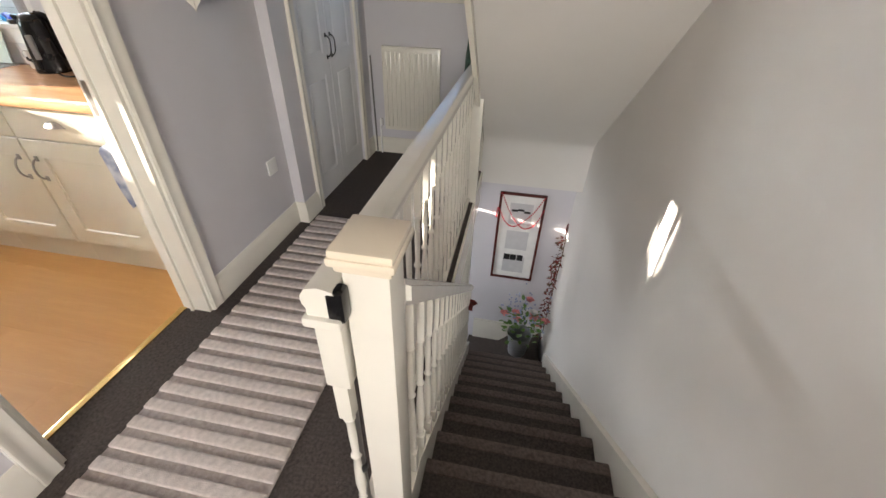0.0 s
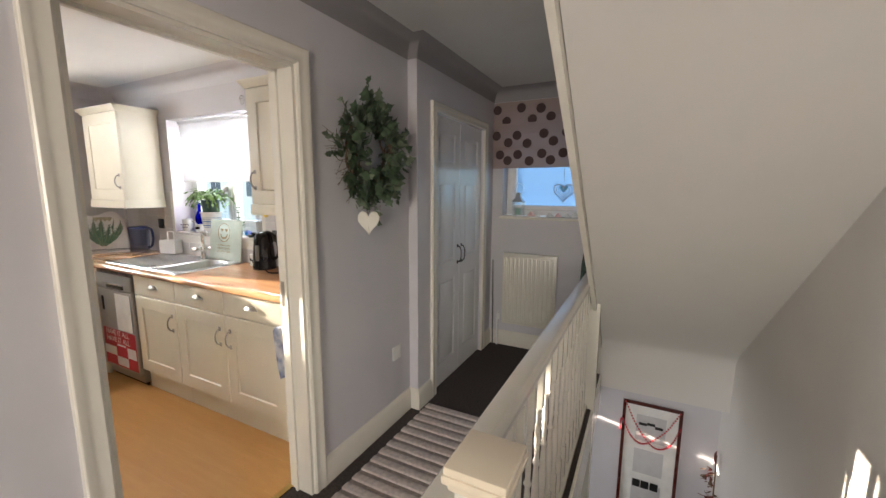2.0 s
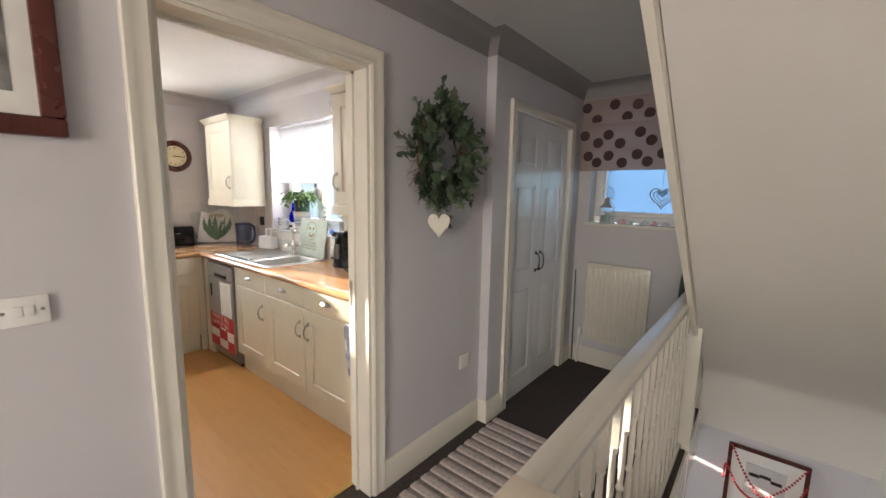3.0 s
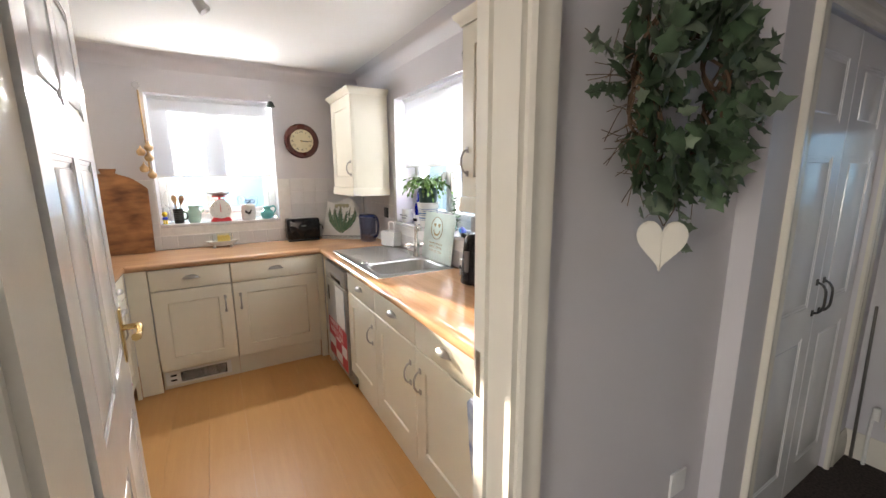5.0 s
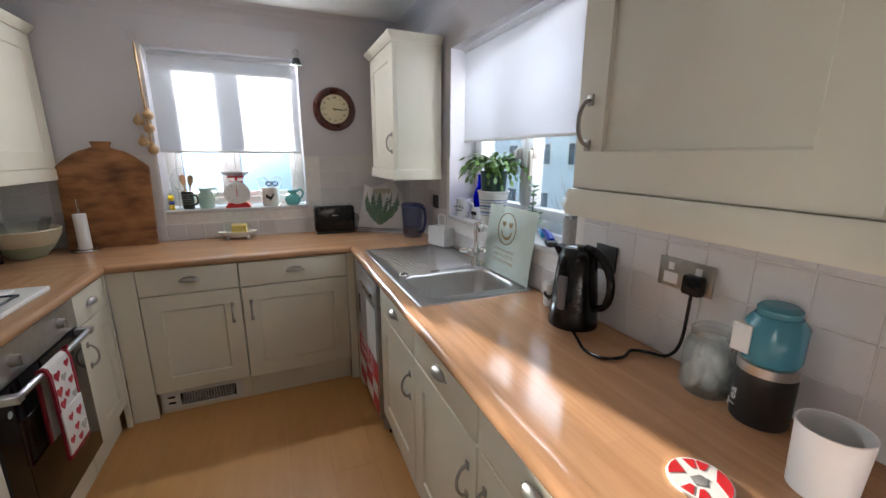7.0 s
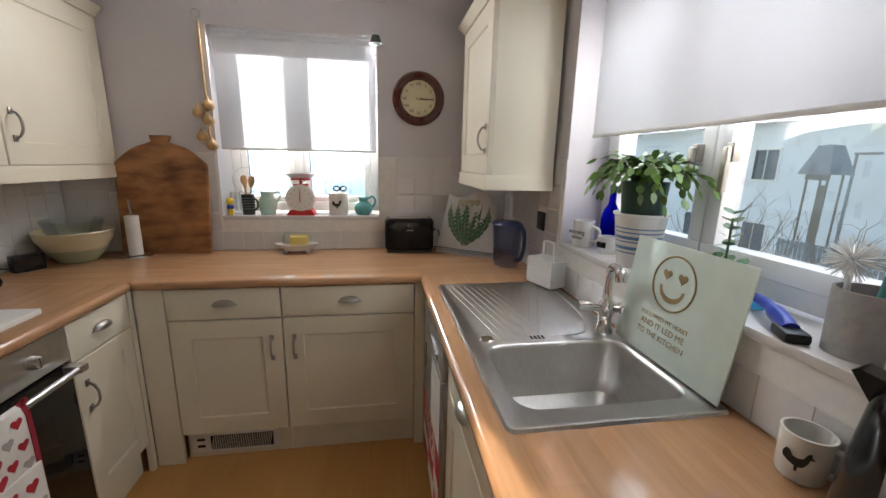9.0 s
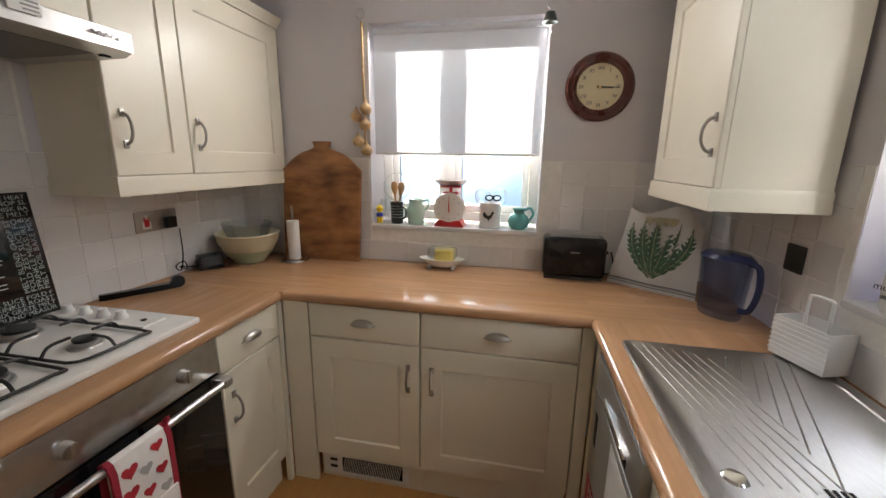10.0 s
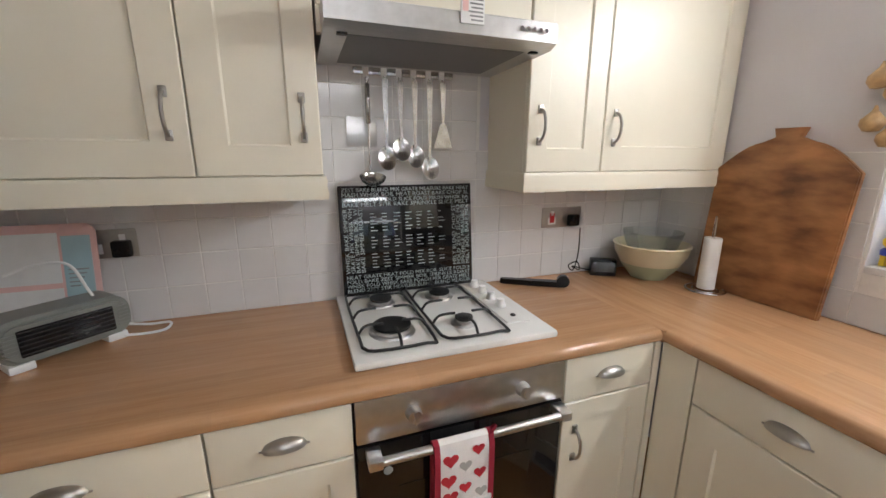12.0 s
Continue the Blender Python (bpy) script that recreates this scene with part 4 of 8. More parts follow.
for i in range(4):
    part("knob", lathe(bmesh.new(), [(0, 0.026), (0.019, 0.026), (0.018, 0.034), (0.014, 0.04), (0.013, 0.052), (0, 0.054)], 16, Matrix.Translation((0.518, 0.22 + i * 0.072, 0))), M_WHITEP, hob, "white round knob")
part("button", lathe(bmesh.new(), [(0, 0.026), (0.009, 0.026), (0.009, 0.03), (0, 0.03)], 12, Matrix.Translation((0.518, 0.135, 0))), M_BLACK, hob, "black ignition button")

sp = thing("glass_chopping_board", "black printed glass board leaning against tiles behind the hob", "glass board", (-2.385, 0.250, ZT + 0.026), 180)
sp.matrix_basis = pose(-2.355, 0.252, ZT + 0.026, 0, 0, 180) @ pose(0, 0, 0, -6)
part("glass_sheet", B(0, 0.503, 0, 0.005, 0, 0.395, bevel=0.003), M_BLACKG, sp)
WORDS = "BOIL CHOP HEAT MELT MIX ROAST STIR ZEST SPRINKLE SLICE SIMMER GRATE WHISK FOLD POACH MEASURE MASH BLEND BAKE".split()
random.seed(3)


def word_row(x0, x1, z, size, turn):
    """One dense line of words, from edge to edge."""
    line = ""
    while len(line) < 60:
        line += random.choice(WORDS) + " "
    want = x1 - x0
    n_ = int(want / (size * 0.60))
    t = lettering("lettering", line[:n_].strip(), size, Matrix(), M_LETTER, sp)
    wide = max(v.co.x for v in t.data.vertices)
    m = pose(z, -0.0006, x0, 90) @ pose(0, 0, 0, 0, 0, 90) if turn else pose(x0, -0.0006, z, 90)
    t.matrix_basis = m @ Matrix.Diagonal((want / wide, 1, 1, 1))


for row in range(4):
    word_row(0.012, 0.492, 0.374 - row * 0.0175, 0.0205 if row % 2 else 0.0185, False)
    word_row(0.012, 0.492, 0.012 + row * 0.0165, 0.019, False)
for col in range(4):
    word_row(0.082, 0.315, 0.027 + col * 0.018, 0.021, True)
    word_row(0.082, 0.315, 0.436 + col * 0.018, 0.021, True)
for j in range(17):
    for i in range(7):
        if j in (5, 10) or (i == 6 and j % 3 == 0):
            continue
        w = 0.012 + 0.016 * random.random()
        part("print_bar", B(0.108 + i * 0.043, 0.108 + i * 0.043 + w, -0.0007, 0, 0.098 + j * 0.0122, 0.101 + j * 0.0122), M_LETTER, sp, smooth=False)

hd = thing("cooker_hood", "flat stainless steel cooker hood over the hob", "cooker hood", (-2.315, 0.60, 0), 180)
bm = bmesh.new()
slab(bm, [(0.0, 1.735), (0.0, 1.785), (0.012, 1.79), (0.125, 1.795), (0.405, 1.795), (0.405, 1.715), (0.03, 1.722)], "x", 0, 0.628)
part("canopy", bm, M_STEEL, hd)
part("filter", slab(bmesh.new(), [(0.06, 1.7198), (0.36, 1.7142), (0.36, 1.718), (0.06, 1.7235)], "x", 0.06, 0.56), plain("dull_filter_steel", (0.25, 0.25, 0.25), 0.5, 0.9), hd, "dull metal grease filter")
for i in range(5):
    part("button", rod(bmesh.new(), (0.512 + i * 0.019, -0.002, 1.762), (0.512 + i * 0.019, -0.008, 1.762), 0.006, seg=10), M_CHROME, hd)
for fx in (0.045, 0.585):
    part("clip", B(fx - 0.013, fx + 0.013, 0.045, 0.062, 1.716, 1.723, bevel=0.002), M_BLACK, hd)
rc_ = single("recipe_card", B(-2.715, -2.65, 0.603, 0.606, 1.758, 1.835), M_PAPER, "small pink and white printed card on the cooker hood", "card", smooth=False)
part("pink_print", B(-2.67, -2.654, 0.6058, 0.6066, 1.785, 1.832), M_PINK, rc_, "pink printed corner", False)
for i in range(7):
    part("print_bar", B(-2.711, -2.678 + 0.004 * (i % 3), 0.6058, 0.6066, 1.764 + i * 0.0095, 1.768 + i * 0.0095), M_GREYPRINT, rc_, "", False)
wall_unit((-2.305, FU), 180, [(0.63, "l")], "short cream cabinet above the cooker hood", z0=1.80, z1=2.075)

# utensil rail
M_UTENSIL = plain("worn_utensil_steel", (0.46, 0.45, 0.44), 0.2, 1.0, vary=0.2, scale=40)
ur = thing("utensil_rail", "steel rail with hooks above the hob", "utensil rail", (-2.606, YS + 0.006, 1.705))
part("bar", B(-0.178, 0.178, 0.0, 0.012, -0.013, 0.013, bevel=0.006), M_UTENSIL, ur)
UX = [0.136, 0.075, 0.023, -0.028, -0.083, -0.133]
for u in UX:
    hk = bmesh.new()
    box(hk, u - 0.010, u + 0.010, 0.011, 0.015, -0.022, 0.018, bevel=0.002)
    tube(hk, curve([(u, 0.014, -0.015), (u, 0.026, -0.026), (u, 0.034, -0.02)], 3), 0.003, 6)
    part("hook", hk, M_WHITEP, ur, "pale plastic hook")


def utensil(u, kind, L):
    o = thing("utensil", f"stainless steel {kind} hanging from the rail", kind, (-2.606 + u, YS + 0.036, 1.683), 180, "hanging utensils")
    b = bmesh.new()
    if kind == "ladle":
        tube(b, [(0, 0, -0.02), (0, 0, -0.024), (0, 0, -L * 0.46), (0, 0, -L * 0.47)], [0.006, 0.0085, 0.0085, 0.006], 12)
        rod(b, (0, 0, -L * 0.46), (0, 0.002, -L), 0.0032, 0.0032, 8)
        tube(b, curve([(0, 0, -0.022), (0.006, 0, -0.01), (0, 0, 0.0), (-0.006, 0, -0.01), (0, 0, -0.022)], 4), 0.0016, 6)
    else:
        slab(b, [(-0.006, 0.004), (0.006, 0.004), (0.0105, -0.012), (0.0095, -L * 0.3), (0.0055, -L * 0.75), (0.0045, -L), (-0.0045, -L), (-0.0055, -L * 0.75), (-0.0095, -L * 0.3), (-0.0105, -0.012)], "y", -0.0012, 0.0012)
    part("handle", b, M_UTENSIL, o)
    b = bmesh.new()
    if kind == "ladle":
        lathe(b, [(0.0, -0.03), (0.025, -0.026), (0.04, -0.012), (0.045, 0.0), (0.043, 0.0), (0.038, -0.011), (0.023, -0.023), (0, -0.027)], 20, pose(0, -0.045, -L - 0.005, 20))
    elif kind == "spatula":
        slab(b, [(-0.012, 0), (0.012, 0), (0.036, -0.085), (-0.036, -0.085)], "y", -0.001, 0.001)
        bmesh.ops.translate(b, verts=b.verts, vec=(0, 0, -L + 0.01))
    else:
        lathe(b, [(0.0, -0.013), (0.016, -0.010), (0.027, -0.002), (0.029, 0.003), (0.027, 0.003), (0.015, -0.006), (0, -0.009)], 20, pose(0, -0.004, -L - 0.03, 75) @ Matrix.Diagonal((1.12, 1.5, 1, 1)))
    part("bowl" if kind != "spatula" else "blade", b, M_UTENSIL, o)


for u, (k, L) in zip(UX, (("ladle", 0.32), ("spoon", 0.235), ("skimmer", 0.205), ("spoon", 0.228), ("spoon", 0.27), ("spatula", 0.155))):
    utensil(u, k, L)

# sink
sk = thing("sink", "stainless steel inset sink with a ribbed drainer", "sink", (-3.107, 2.073, ZT))
SX, SY, bx0, bx1, by0, by1 = 0.952, 0.507, 0.575, 0.89, 0.045, 0.475


def rrect(x0, x1, y0, y1, r, n=5):
    out = []
    for cx, cy, a0 in ((x1 - r, y0 + r, -90), (x1 - r, y1 - r, 0), (x0 + r, y1 - r, 90), (x0 + r, y0 + r, 180)):
        for i in range(n + 1):
            a = radians(a0 + 90 * i / n)
            out.append((cx + r * math.cos(a), cy + r * math.sin(a)))
    return out


bm = bmesh.new()
levels = [(rrect(0, SX, 0, SY, 0.02), 0.0005), (rrect(0.004, SX - 0.004, 0.004, SY - 0.004, 0.02), 0.007), (rrect(0.012, SX - 0.012, 0.012, SY - 0.012, 0.018), 0.0075), (rrect(0.018, SX - 0.018, 0.018, SY - 0.018, 0.016), 0.004)]
rings = [[bm.verts.new((x, y, z)) for x, y in pts] for pts, z in levels]
for a, b in zip(rings, rings[1:]):
    for i in range(len(a)):
        j = (i + 1) % len(a)
        bm.faces.new((a[i], a[j], b[j], b[i]))
hole = [bm.verts.new((x, y, 0.004)) for x, y in rrect(bx0, bx1, by0, by1, 0.06)]
n = len(hole)
outer = rings[-1]
for i in range(n):
    j = (i + 1) % n
    bm.faces.new((outer[i], outer[j], hole[j], hole[i]))
deep = [(0.004, 0.002, 0.055), (0.010, -0.01, 0.05), (0.02, -0.12, 0.05), (0.035, -0.15, 0.05), (0.07, -0.158, 0.04)]
prev = hole
for ins, z, r in deep:
    ring = [bm.verts.new((x, y, z)) for x, y in rrect(bx0 + ins, bx1 - ins, by0 + ins, by1 - ins, r)]
    for i in range(n):
        j = (i + 1) % n
        bm.faces.new((prev[i], prev[j], ring[j], ring[i]))
    prev = ring
bm.faces.new(prev)
bmesh.ops.recalc_face_normals(bm, faces=bm.faces)
part("basin", bm, M_STEEL, sk)


def drainer_rib(x0, y0, x1, y1):
    part("rib", tube(bmesh.new(), curve([(x0, y0, 0.0025), (x0 + 0.012, y0 + (y1 - y0) * 0.03, 0.0030), (x1 - 0.012, y1 - (y1 - y0) * 0.03, 0.0030), (x1, y1, 0.0012)], 3), 0.0026, 8), M_STEEL, sk)


for i in range(8):
    y0 = 0.035 + i * 0.026
    x1 = min(0.525, 0.045 + (0.243 - y0) / 0.15)
    if x1 > 0.09:
        drainer_rib(0.045 + 0.004 * i, y0, x1, y0 + 0.15 * (x1 - 0.045))
for i in range(6):
    y0 = 0.268 + i * 0.03
    drainer_rib(0.05 + 0.004 * i, y0, 0.05 + 0.004 * i + (y0 - 0.243) / 0.40, 0.247)
part("drainer_edge", tube(bmesh.new(), curve([(0.05, 0.468, 0.003), (0.2, 0.474, 0.005), (0.38, 0.455, 0.005), (0.49, 0.415, 0.005), (0.535, 0.365, 0.004), (0.54, 0.28, 0.003)], 5), 0.004, 6), M_STEEL, sk)
part("waste", lathe(bmesh.new(), [(0, -0.152), (0.04, -0.154), (0.043, -0.157), (0.0, -0.157)], 20, Matrix.Translation(((bx0 + bx1) / 2 + 0.02, 0.27, 0.0))), M_CHROME, sk, "round steel waste strainer")
for i in range(4):
    part("overflow_slot", B(0.535, 0.556, 0.205 + i * 0.012, 0.211 + i * 0.012, 0.004, 0.0056), M_BLACK, sk, "dark overflow slot", False)
part("tap_hole_cover", lathe(bmesh.new(), [(0, 0.009), (0.018, 0.008), (0.022, 0.004)], 16, Matrix.Translation((0.54, 0.07, 0))), M_CHROME, sk)

tp = thing("kitchen_tap", "chrome mixer tap with two lever handles behind the sink", "tap", (-2.572, 2.522, ZT + 0.004), 72)
part("body", lathe(bmesh.new(), [(0, 0), (0.027, 0), (0.027, 0.012), (0.021, 0.02), (0.019, 0.06), (0.024, 0.066), (0.024, 0.1), (0.016, 0.11), (0.012, 0.13), (0, 0.13)], 20), M_CHROME, tp)
part("spout", tube(bmesh.new(), curve([(0, 0, 0.12), (0, 0, 0.185), (0.001, -0.010, 0.212), (0.004, -0.034, 0.222), (0.010, -0.070, 0.216), (0.012, -0.078, 0.190)], 5), [0.0125] * 20 + [0.016] * 6, 14), M_CHROME, tp)
for s in (-1, 1):
    b = bmesh.new()
    rod(b, (s * 0.015, 0, 0.083), (s * 0.05, 0, 0.085), 0.013, 0.013, 16)
    box(b, min(s * 0.038, s * 0.085), max(s * 0.038, s * 0.085), -0.016, 0.016, 0.070, 0.102, bevel=0.007, seg=3)
    part("lever", b, M_CHROME, tp, "chrome lever handle")

# dishwasher
dw = thing("dishwasher", "silver slimline dishwasher with red and white labels", "dishwasher", (-3.15, 2.036, 0))
part("body", B(0.003, 0.497, 0.02, 0.54, 0.03, 0.845), M_SILVERP, dw, smooth=False)
fd = part("door", B(0.0, 0.50, -0.012, 0.02, 0.10, 0.72, bevel=0.01), M_SILVERP, dw)
cp_ = part("control_panel", B(0.0, 0.50, -0.012, 0.02, 0.724, 0.842, bevel=0.008), M_SILVERP, dw)
part("handle_recess", B(0.16, 0.40, -0.0135, -0.008, 0.735, 0.765, bevel=0.004), M_BLACK, cp_, "dark recessed grip")
part("handle_lip", B(0.16, 0.40, -0.022, -0.012, 0.765, 0.775, bevel=0.003), M_CHROME, cp_)
part("energy_label", B(0.26, 0.47, -0.0128, -0.0118, 0.42, 0.70), M_PAPER, fd, "white energy label", False)
part("label_edge", B(0.47, 0.478, -0.0129, -0.0118, 0.42, 0.70), M_DARKBLUE, fd, "", False)
part("latch", B(0.06, 0.09, -0.014, -0.011, 0.55, 0.66, bevel=0.001), M_BLACK, fd)
part("advert_label", B(0.03, 0.49, -0.0128, -0.0118, 0.12, 0.41), M_LABELRED, fd, "red advertising label with white blocks", False)
for x0, x1, z0, z1 in ((0.03, 0.20, 0.20, 0.27), (0.36, 0.48, 0.21, 0.29), (0.2, 0.36, 0.13, 0.2), (0.22, 0.34, 0.285, 0.30)):
    part("print_block", B(x0, x1, -0.0134, -0.0127, z0, z1), M_PAPER, fd, "", False)
for zz in (0.365, 0.31):
    lettering("lettering", "HAVE IT ALL", 0.06, pose(0.07, -0.0131, zz, 90), M_PAPER, fd)
part("kick", B(0.01, 0.49, 0.04, 0.05, 0.0, 0.1), M_BLACK, dw, "", False)

# plinth heater
ph = thing("plinth_heater", "white plinth heater grille set in the cabinet base", "heater", (FW - 0.042, 0.925, 0.026), 90)
part("frame", B(0, 0.405, -0.006, 0.0, 0, 0.102, bevel=0.002), M_WHITEP, ph)
part("opening", B(0.09, 0.375, -0.0075, -0.004, 0.014, 0.088), M_BLACK, ph, "dark grille opening", False)
for i in range(34):
    part("slat", slab(bmesh.new(), [(0.092 + i * 0.008, 0.015), (0.0945 + i * 0.008, 0.015), (0.1075 + i * 0.008, 0.087), (0.105 + i * 0.008, 0.087)], "y", -0.0095, -0.007), M_WHITEP, ph, "", False)
for z0 in (0.03, 0.065):
    part("switch", B(0.03, 0.065, -0.009, -0.006, z0, z0 + 0.012, bevel=0.001), M_BLACK, ph)

# ---- sockets ----


def socket(place, rz, w, h, label, red=False, plug=False, dark=False):
    s = thing("socket", label, "socket", place, rz)
    part("plate", B(-w / 2, w / 2, -0.006, 0.0, -h / 2, h / 2, bevel=0.003), M_PEWTER if not dark else M_IRON, s)
    for cx in ((-w / 4, w / 4) if w > 0.1 else (0,)):
        if red and cx > 0 or dark:
            continue
        part("insert", B(cx - 0.02, cx + 0.02, -0.0072, -0.005, -0.03, 0.0, bevel=0.001), M_WHITEP, s)
        part("rocker", B(cx - 0.008, cx + 0.008, -0.009, -0.005, 0.008, 0.028, bevel=0.001), M_WHITEP, s)
    if red:
        part("rocker", B(-w / 4 - 0.011, -w / 4 + 0.011, -0.009, -0.005, -0.022, 0.02, bevel=0.001), M_RED, s, "red cooker switch")
    if plug:
        b = B(w / 4 - 0.025, w / 4 + 0.025, -0.035, -0.007, -0.04, 0.012, bevel=0.009)
        part("plug", b, M_BLACK, s, "black plug")
    return s


socket((-3.30, YS + 0.0065, 1.168), 180, 0.20, 0.088, "pewter cooker switch and socket with a black plug", red=True, plug=True)
socket((-1.68, YS + 0.0065, 1.167), 180, 0.145, 0.088, "pewter double socket with a black plug", plug=True)
socket((-1.53, YN - 0.0065, 1.147), 0, 0.15, 0.082, "pewter double socket with a black kettle plug", plug=True)
socket((-3.275, YN - 0.0065, 1.16), 0, 0.086, 0.086, "dark pewter blank socket plate in the corner", dark=True)
socket((-1.80, YN - 0.0065, 1.13), 0, 0.086, 0.086, "dark pewter blank socket plate behind the kettle", dark=True)

# ---- worktop things ----
kt = thing("kettle", "glossy black plastic jug kettle", "kettle", (-1.835, 2.505, ZT), 15)
kt.scale = (0.9, 0.9, 0.93)
part("body", lathe(bmesh.new(), [(0, 0.0), (0.088, 0.0), (0.09, 0.012), (0.086, 0.03), (0.08, 0.12), (0.07, 0.22), (0.066, 0.25), (0.055, 0.272), (0.03, 0.285), (0, 0.288)], 32), M_BLACK, kt)
part("handle", tube(bmesh.new(), curve([(0.03, 0, 0.28), (0.07, 0, 0.272), (0.115, 0, 0.235), (0.135, 0, 0.165), (0.122, 0, 0.10), (0.08, 0, 0.075)], 5), [0.016] * 12 + [0.014] * 8 + [0.012] * 6, 12), M_BLACK, kt)
part("spout", slab(bmesh.new(), [(-0.058, 0.225), (-0.092, 0.272), (-0.085, 0.278), (-0.05, 0.272)], "y", -0.02, 0.02), M_BLACK, kt)
part("gauge", B(-0.016, 0.016, -0.088, -0.07, 0.07, 0.19, bevel=0.006), plain("grey_gauge", (0.18, 0.19, 0.20), 0.2), kt, "grey water gauge")
single("kettle_cable", tube(bmesh.new(), curve([(-1.79, 2.46, ZT + 0.006), (-1.72, 2.425, ZT + 0.006), (-1.655, 2.395, ZT + 0.006), (-1.60, 2.41, ZT + 0.006), (-1.585, 2.465, ZT + 0.006), (-1.605, 2.52, ZT + 0.006), (-1.575, 2.555, ZT + 0.006), (-1.525, 2.562, ZT + 0.02), (-1.497, 2.565, 0.98), (-1.493, 2.57, 1.11)], 6), 0.0045), M_BLACK, "black kettle cable across the worktop", "cable")


def mug(place, rz, r, h, m, label, handle=0.03):
    o = thing("mug", label, "mug", place, rz)
    part("cup", lathe(bmesh.new(), [(0, 0), (r * 0.86, 0), (r * 0.93, 0.006), (r, h), (r - 0.004, h), (r * 0.88, 0.01), (0, 0.01)], 24), m, o)
    part("handle", tube(bmesh.new(), curve([(r * 0.96, 0, h * 0.8), (r + handle, 0, h * 0.72), (r + handle, 0, h * 0.35), (r * 0.92, 0, h * 0.22)], 4), 0.006), m, o)
    return o


def rooster(parent, y, z, s):
    pts = [(-1.0, 0.35), (-0.95, -0.05), (-0.6, -0.35), (-0.2, -0.55), (-0.15, -0.95), (0.0, -0.95), (0.02, -0.58), (0.3, -0.45), (0.52, -0.05), (0.62, 0.4), (0.9, 0.5), (0.68, 0.66), (0.66, 0.9), (0.48, 0.82), (0.36, 0.6), (0.25, 0.25), (-0.1, 0.1), (-0.42, 0.2), (-0.6, 0.62), (-0.85, 0.68)]
    part("printed_bird", slab(bmesh.new(), [(a * s, z + b * s) for a, b in pts], "y", y - 0.0008, y + 0.0005), M_IRON, parent, "black printed rooster")


m_ = mug((-1.995, 2.55, ZT), 28, 0.038, 0.085, M_STONEW, "white mug with a black rooster beside the kettle")
rooster(m_, -0.0375, 0.045, 0.022)

jar = thing("glass_jar", "clip-top glass jar filled with white pods", "jar", (-1.40, 2.53, ZT))
jar.scale = (0.92, 0.92, 1)
part("glass_body", lathe(bmesh.new(), [(0, 0.002), (0.055, 0.002), (0.062, 0.012), (0.062, 0.11), (0.05, 0.135), (0.05, 0.145), (0.047, 0.145), (0.047, 0.134), (0.058, 0.108), (0.058, 0.014), (0, 0.008)], 28), M_CLEAR, jar)
part("lid", lathe(bmesh.new(), [(0, 0.165), (0.04, 0.163), (0.051, 0.155), (0.051, 0.146), (0, 0.146)], 28), M_CLEAR, jar, "glass clip lid")
part("wire_clip", tube(bmesh.new(), curve([(0.05, -0.01, 0.125), (0.062, 0, 0.14), (0.058, 0.01, 0.165), (0.05, 0.01, 0.15)], 4), 0.0018, 6), M_CHROME, jar)
random.seed(8)
for i in range(16):
    p = Vector((random.uniform(-0.035, 0.035), random.uniform(-0.035, 0.035), 0.02 + 0.0055 * i))
    b = lathe(bmesh.new(), [(0, -0.006), (0.015, -0.004), (0.02, 0.0), (0.015, 0.004), (0, 0.006)], 12, Matrix.Translation(p) @ pose(0, 0, 0, random.uniform(0, 80), random.uniform(0, 80)))
    part("pod", b, M_PAPER, jar)
tea = thing("tea_canister", "black tea canister with a steel rim", "canister", (-1.285, 2.53, ZT))
tea.scale = (0.9, 0.9, 1)
part("canister", lathe(bmesh.new(), [(0, 0), (0.055, 0), (0.058, 0.004), (0.058, 0.115), (0, 0.115)], 32), M_IRON, tea)
part("lid", lathe(bmesh.new(), [(0, 0.115), (0.059, 0.115), (0.059, 0.135), (0.05, 0.138), (0, 0.138)], 32), M_STEEL, tea, "brushed steel lid")
lettering("lettering", "Tea", 0.032, pose(-0.028, -0.0515, 0.02, 90, 0, -29) @ pose(0, 0, 0, 0, 0, 90), M_PAPER, tea)
bj = thing("storage_jar", "teal blue enamel jar with a white label on the canister", "jar", (-1.285, 2.53, ZT + 0.138))
part("jar_body", lathe(bmesh.new(), [(0, 0), (0.048, 0), (0.052, 0.01), (0.052, 0.08), (0.04, 0.098), (0, 0.098)], 28), M_BLUEJAR, bj)
part("lid", lathe(bmesh.new(), [(0, 0.098), (0.036, 0.098), (0.038, 0.112), (0.03, 0.12), (0, 0.121)], 28), M_BLUEJAR, bj, "teal domed lid")
part("paper_label", B(-0.05, -0.015, -0.0525, -0.03, 0.015, 0.075), M_PAPER, bj, "white paper label", False)
single("white_canister", lathe(bmesh.new(), [(0, 0), (0.045, 0), (0.05, 0.12), (0.047, 0.12), (0.042, 0.005), (0, 0.005)], 24), M_WHITEP, "white plastic cup at the end of the worktop", "cup", (-1.13, 2.42, ZT))
cs = thing("coaster", "round red and white printed coaster", "coaster", (-1.219, 2.249, ZT))
part("disc", lathe(bmesh.new(), [(0, 0), (0.05, 0), (0.051, 0.003), (0.05, 0.006), (0, 0.006)], 32), M_STONEW, cs)
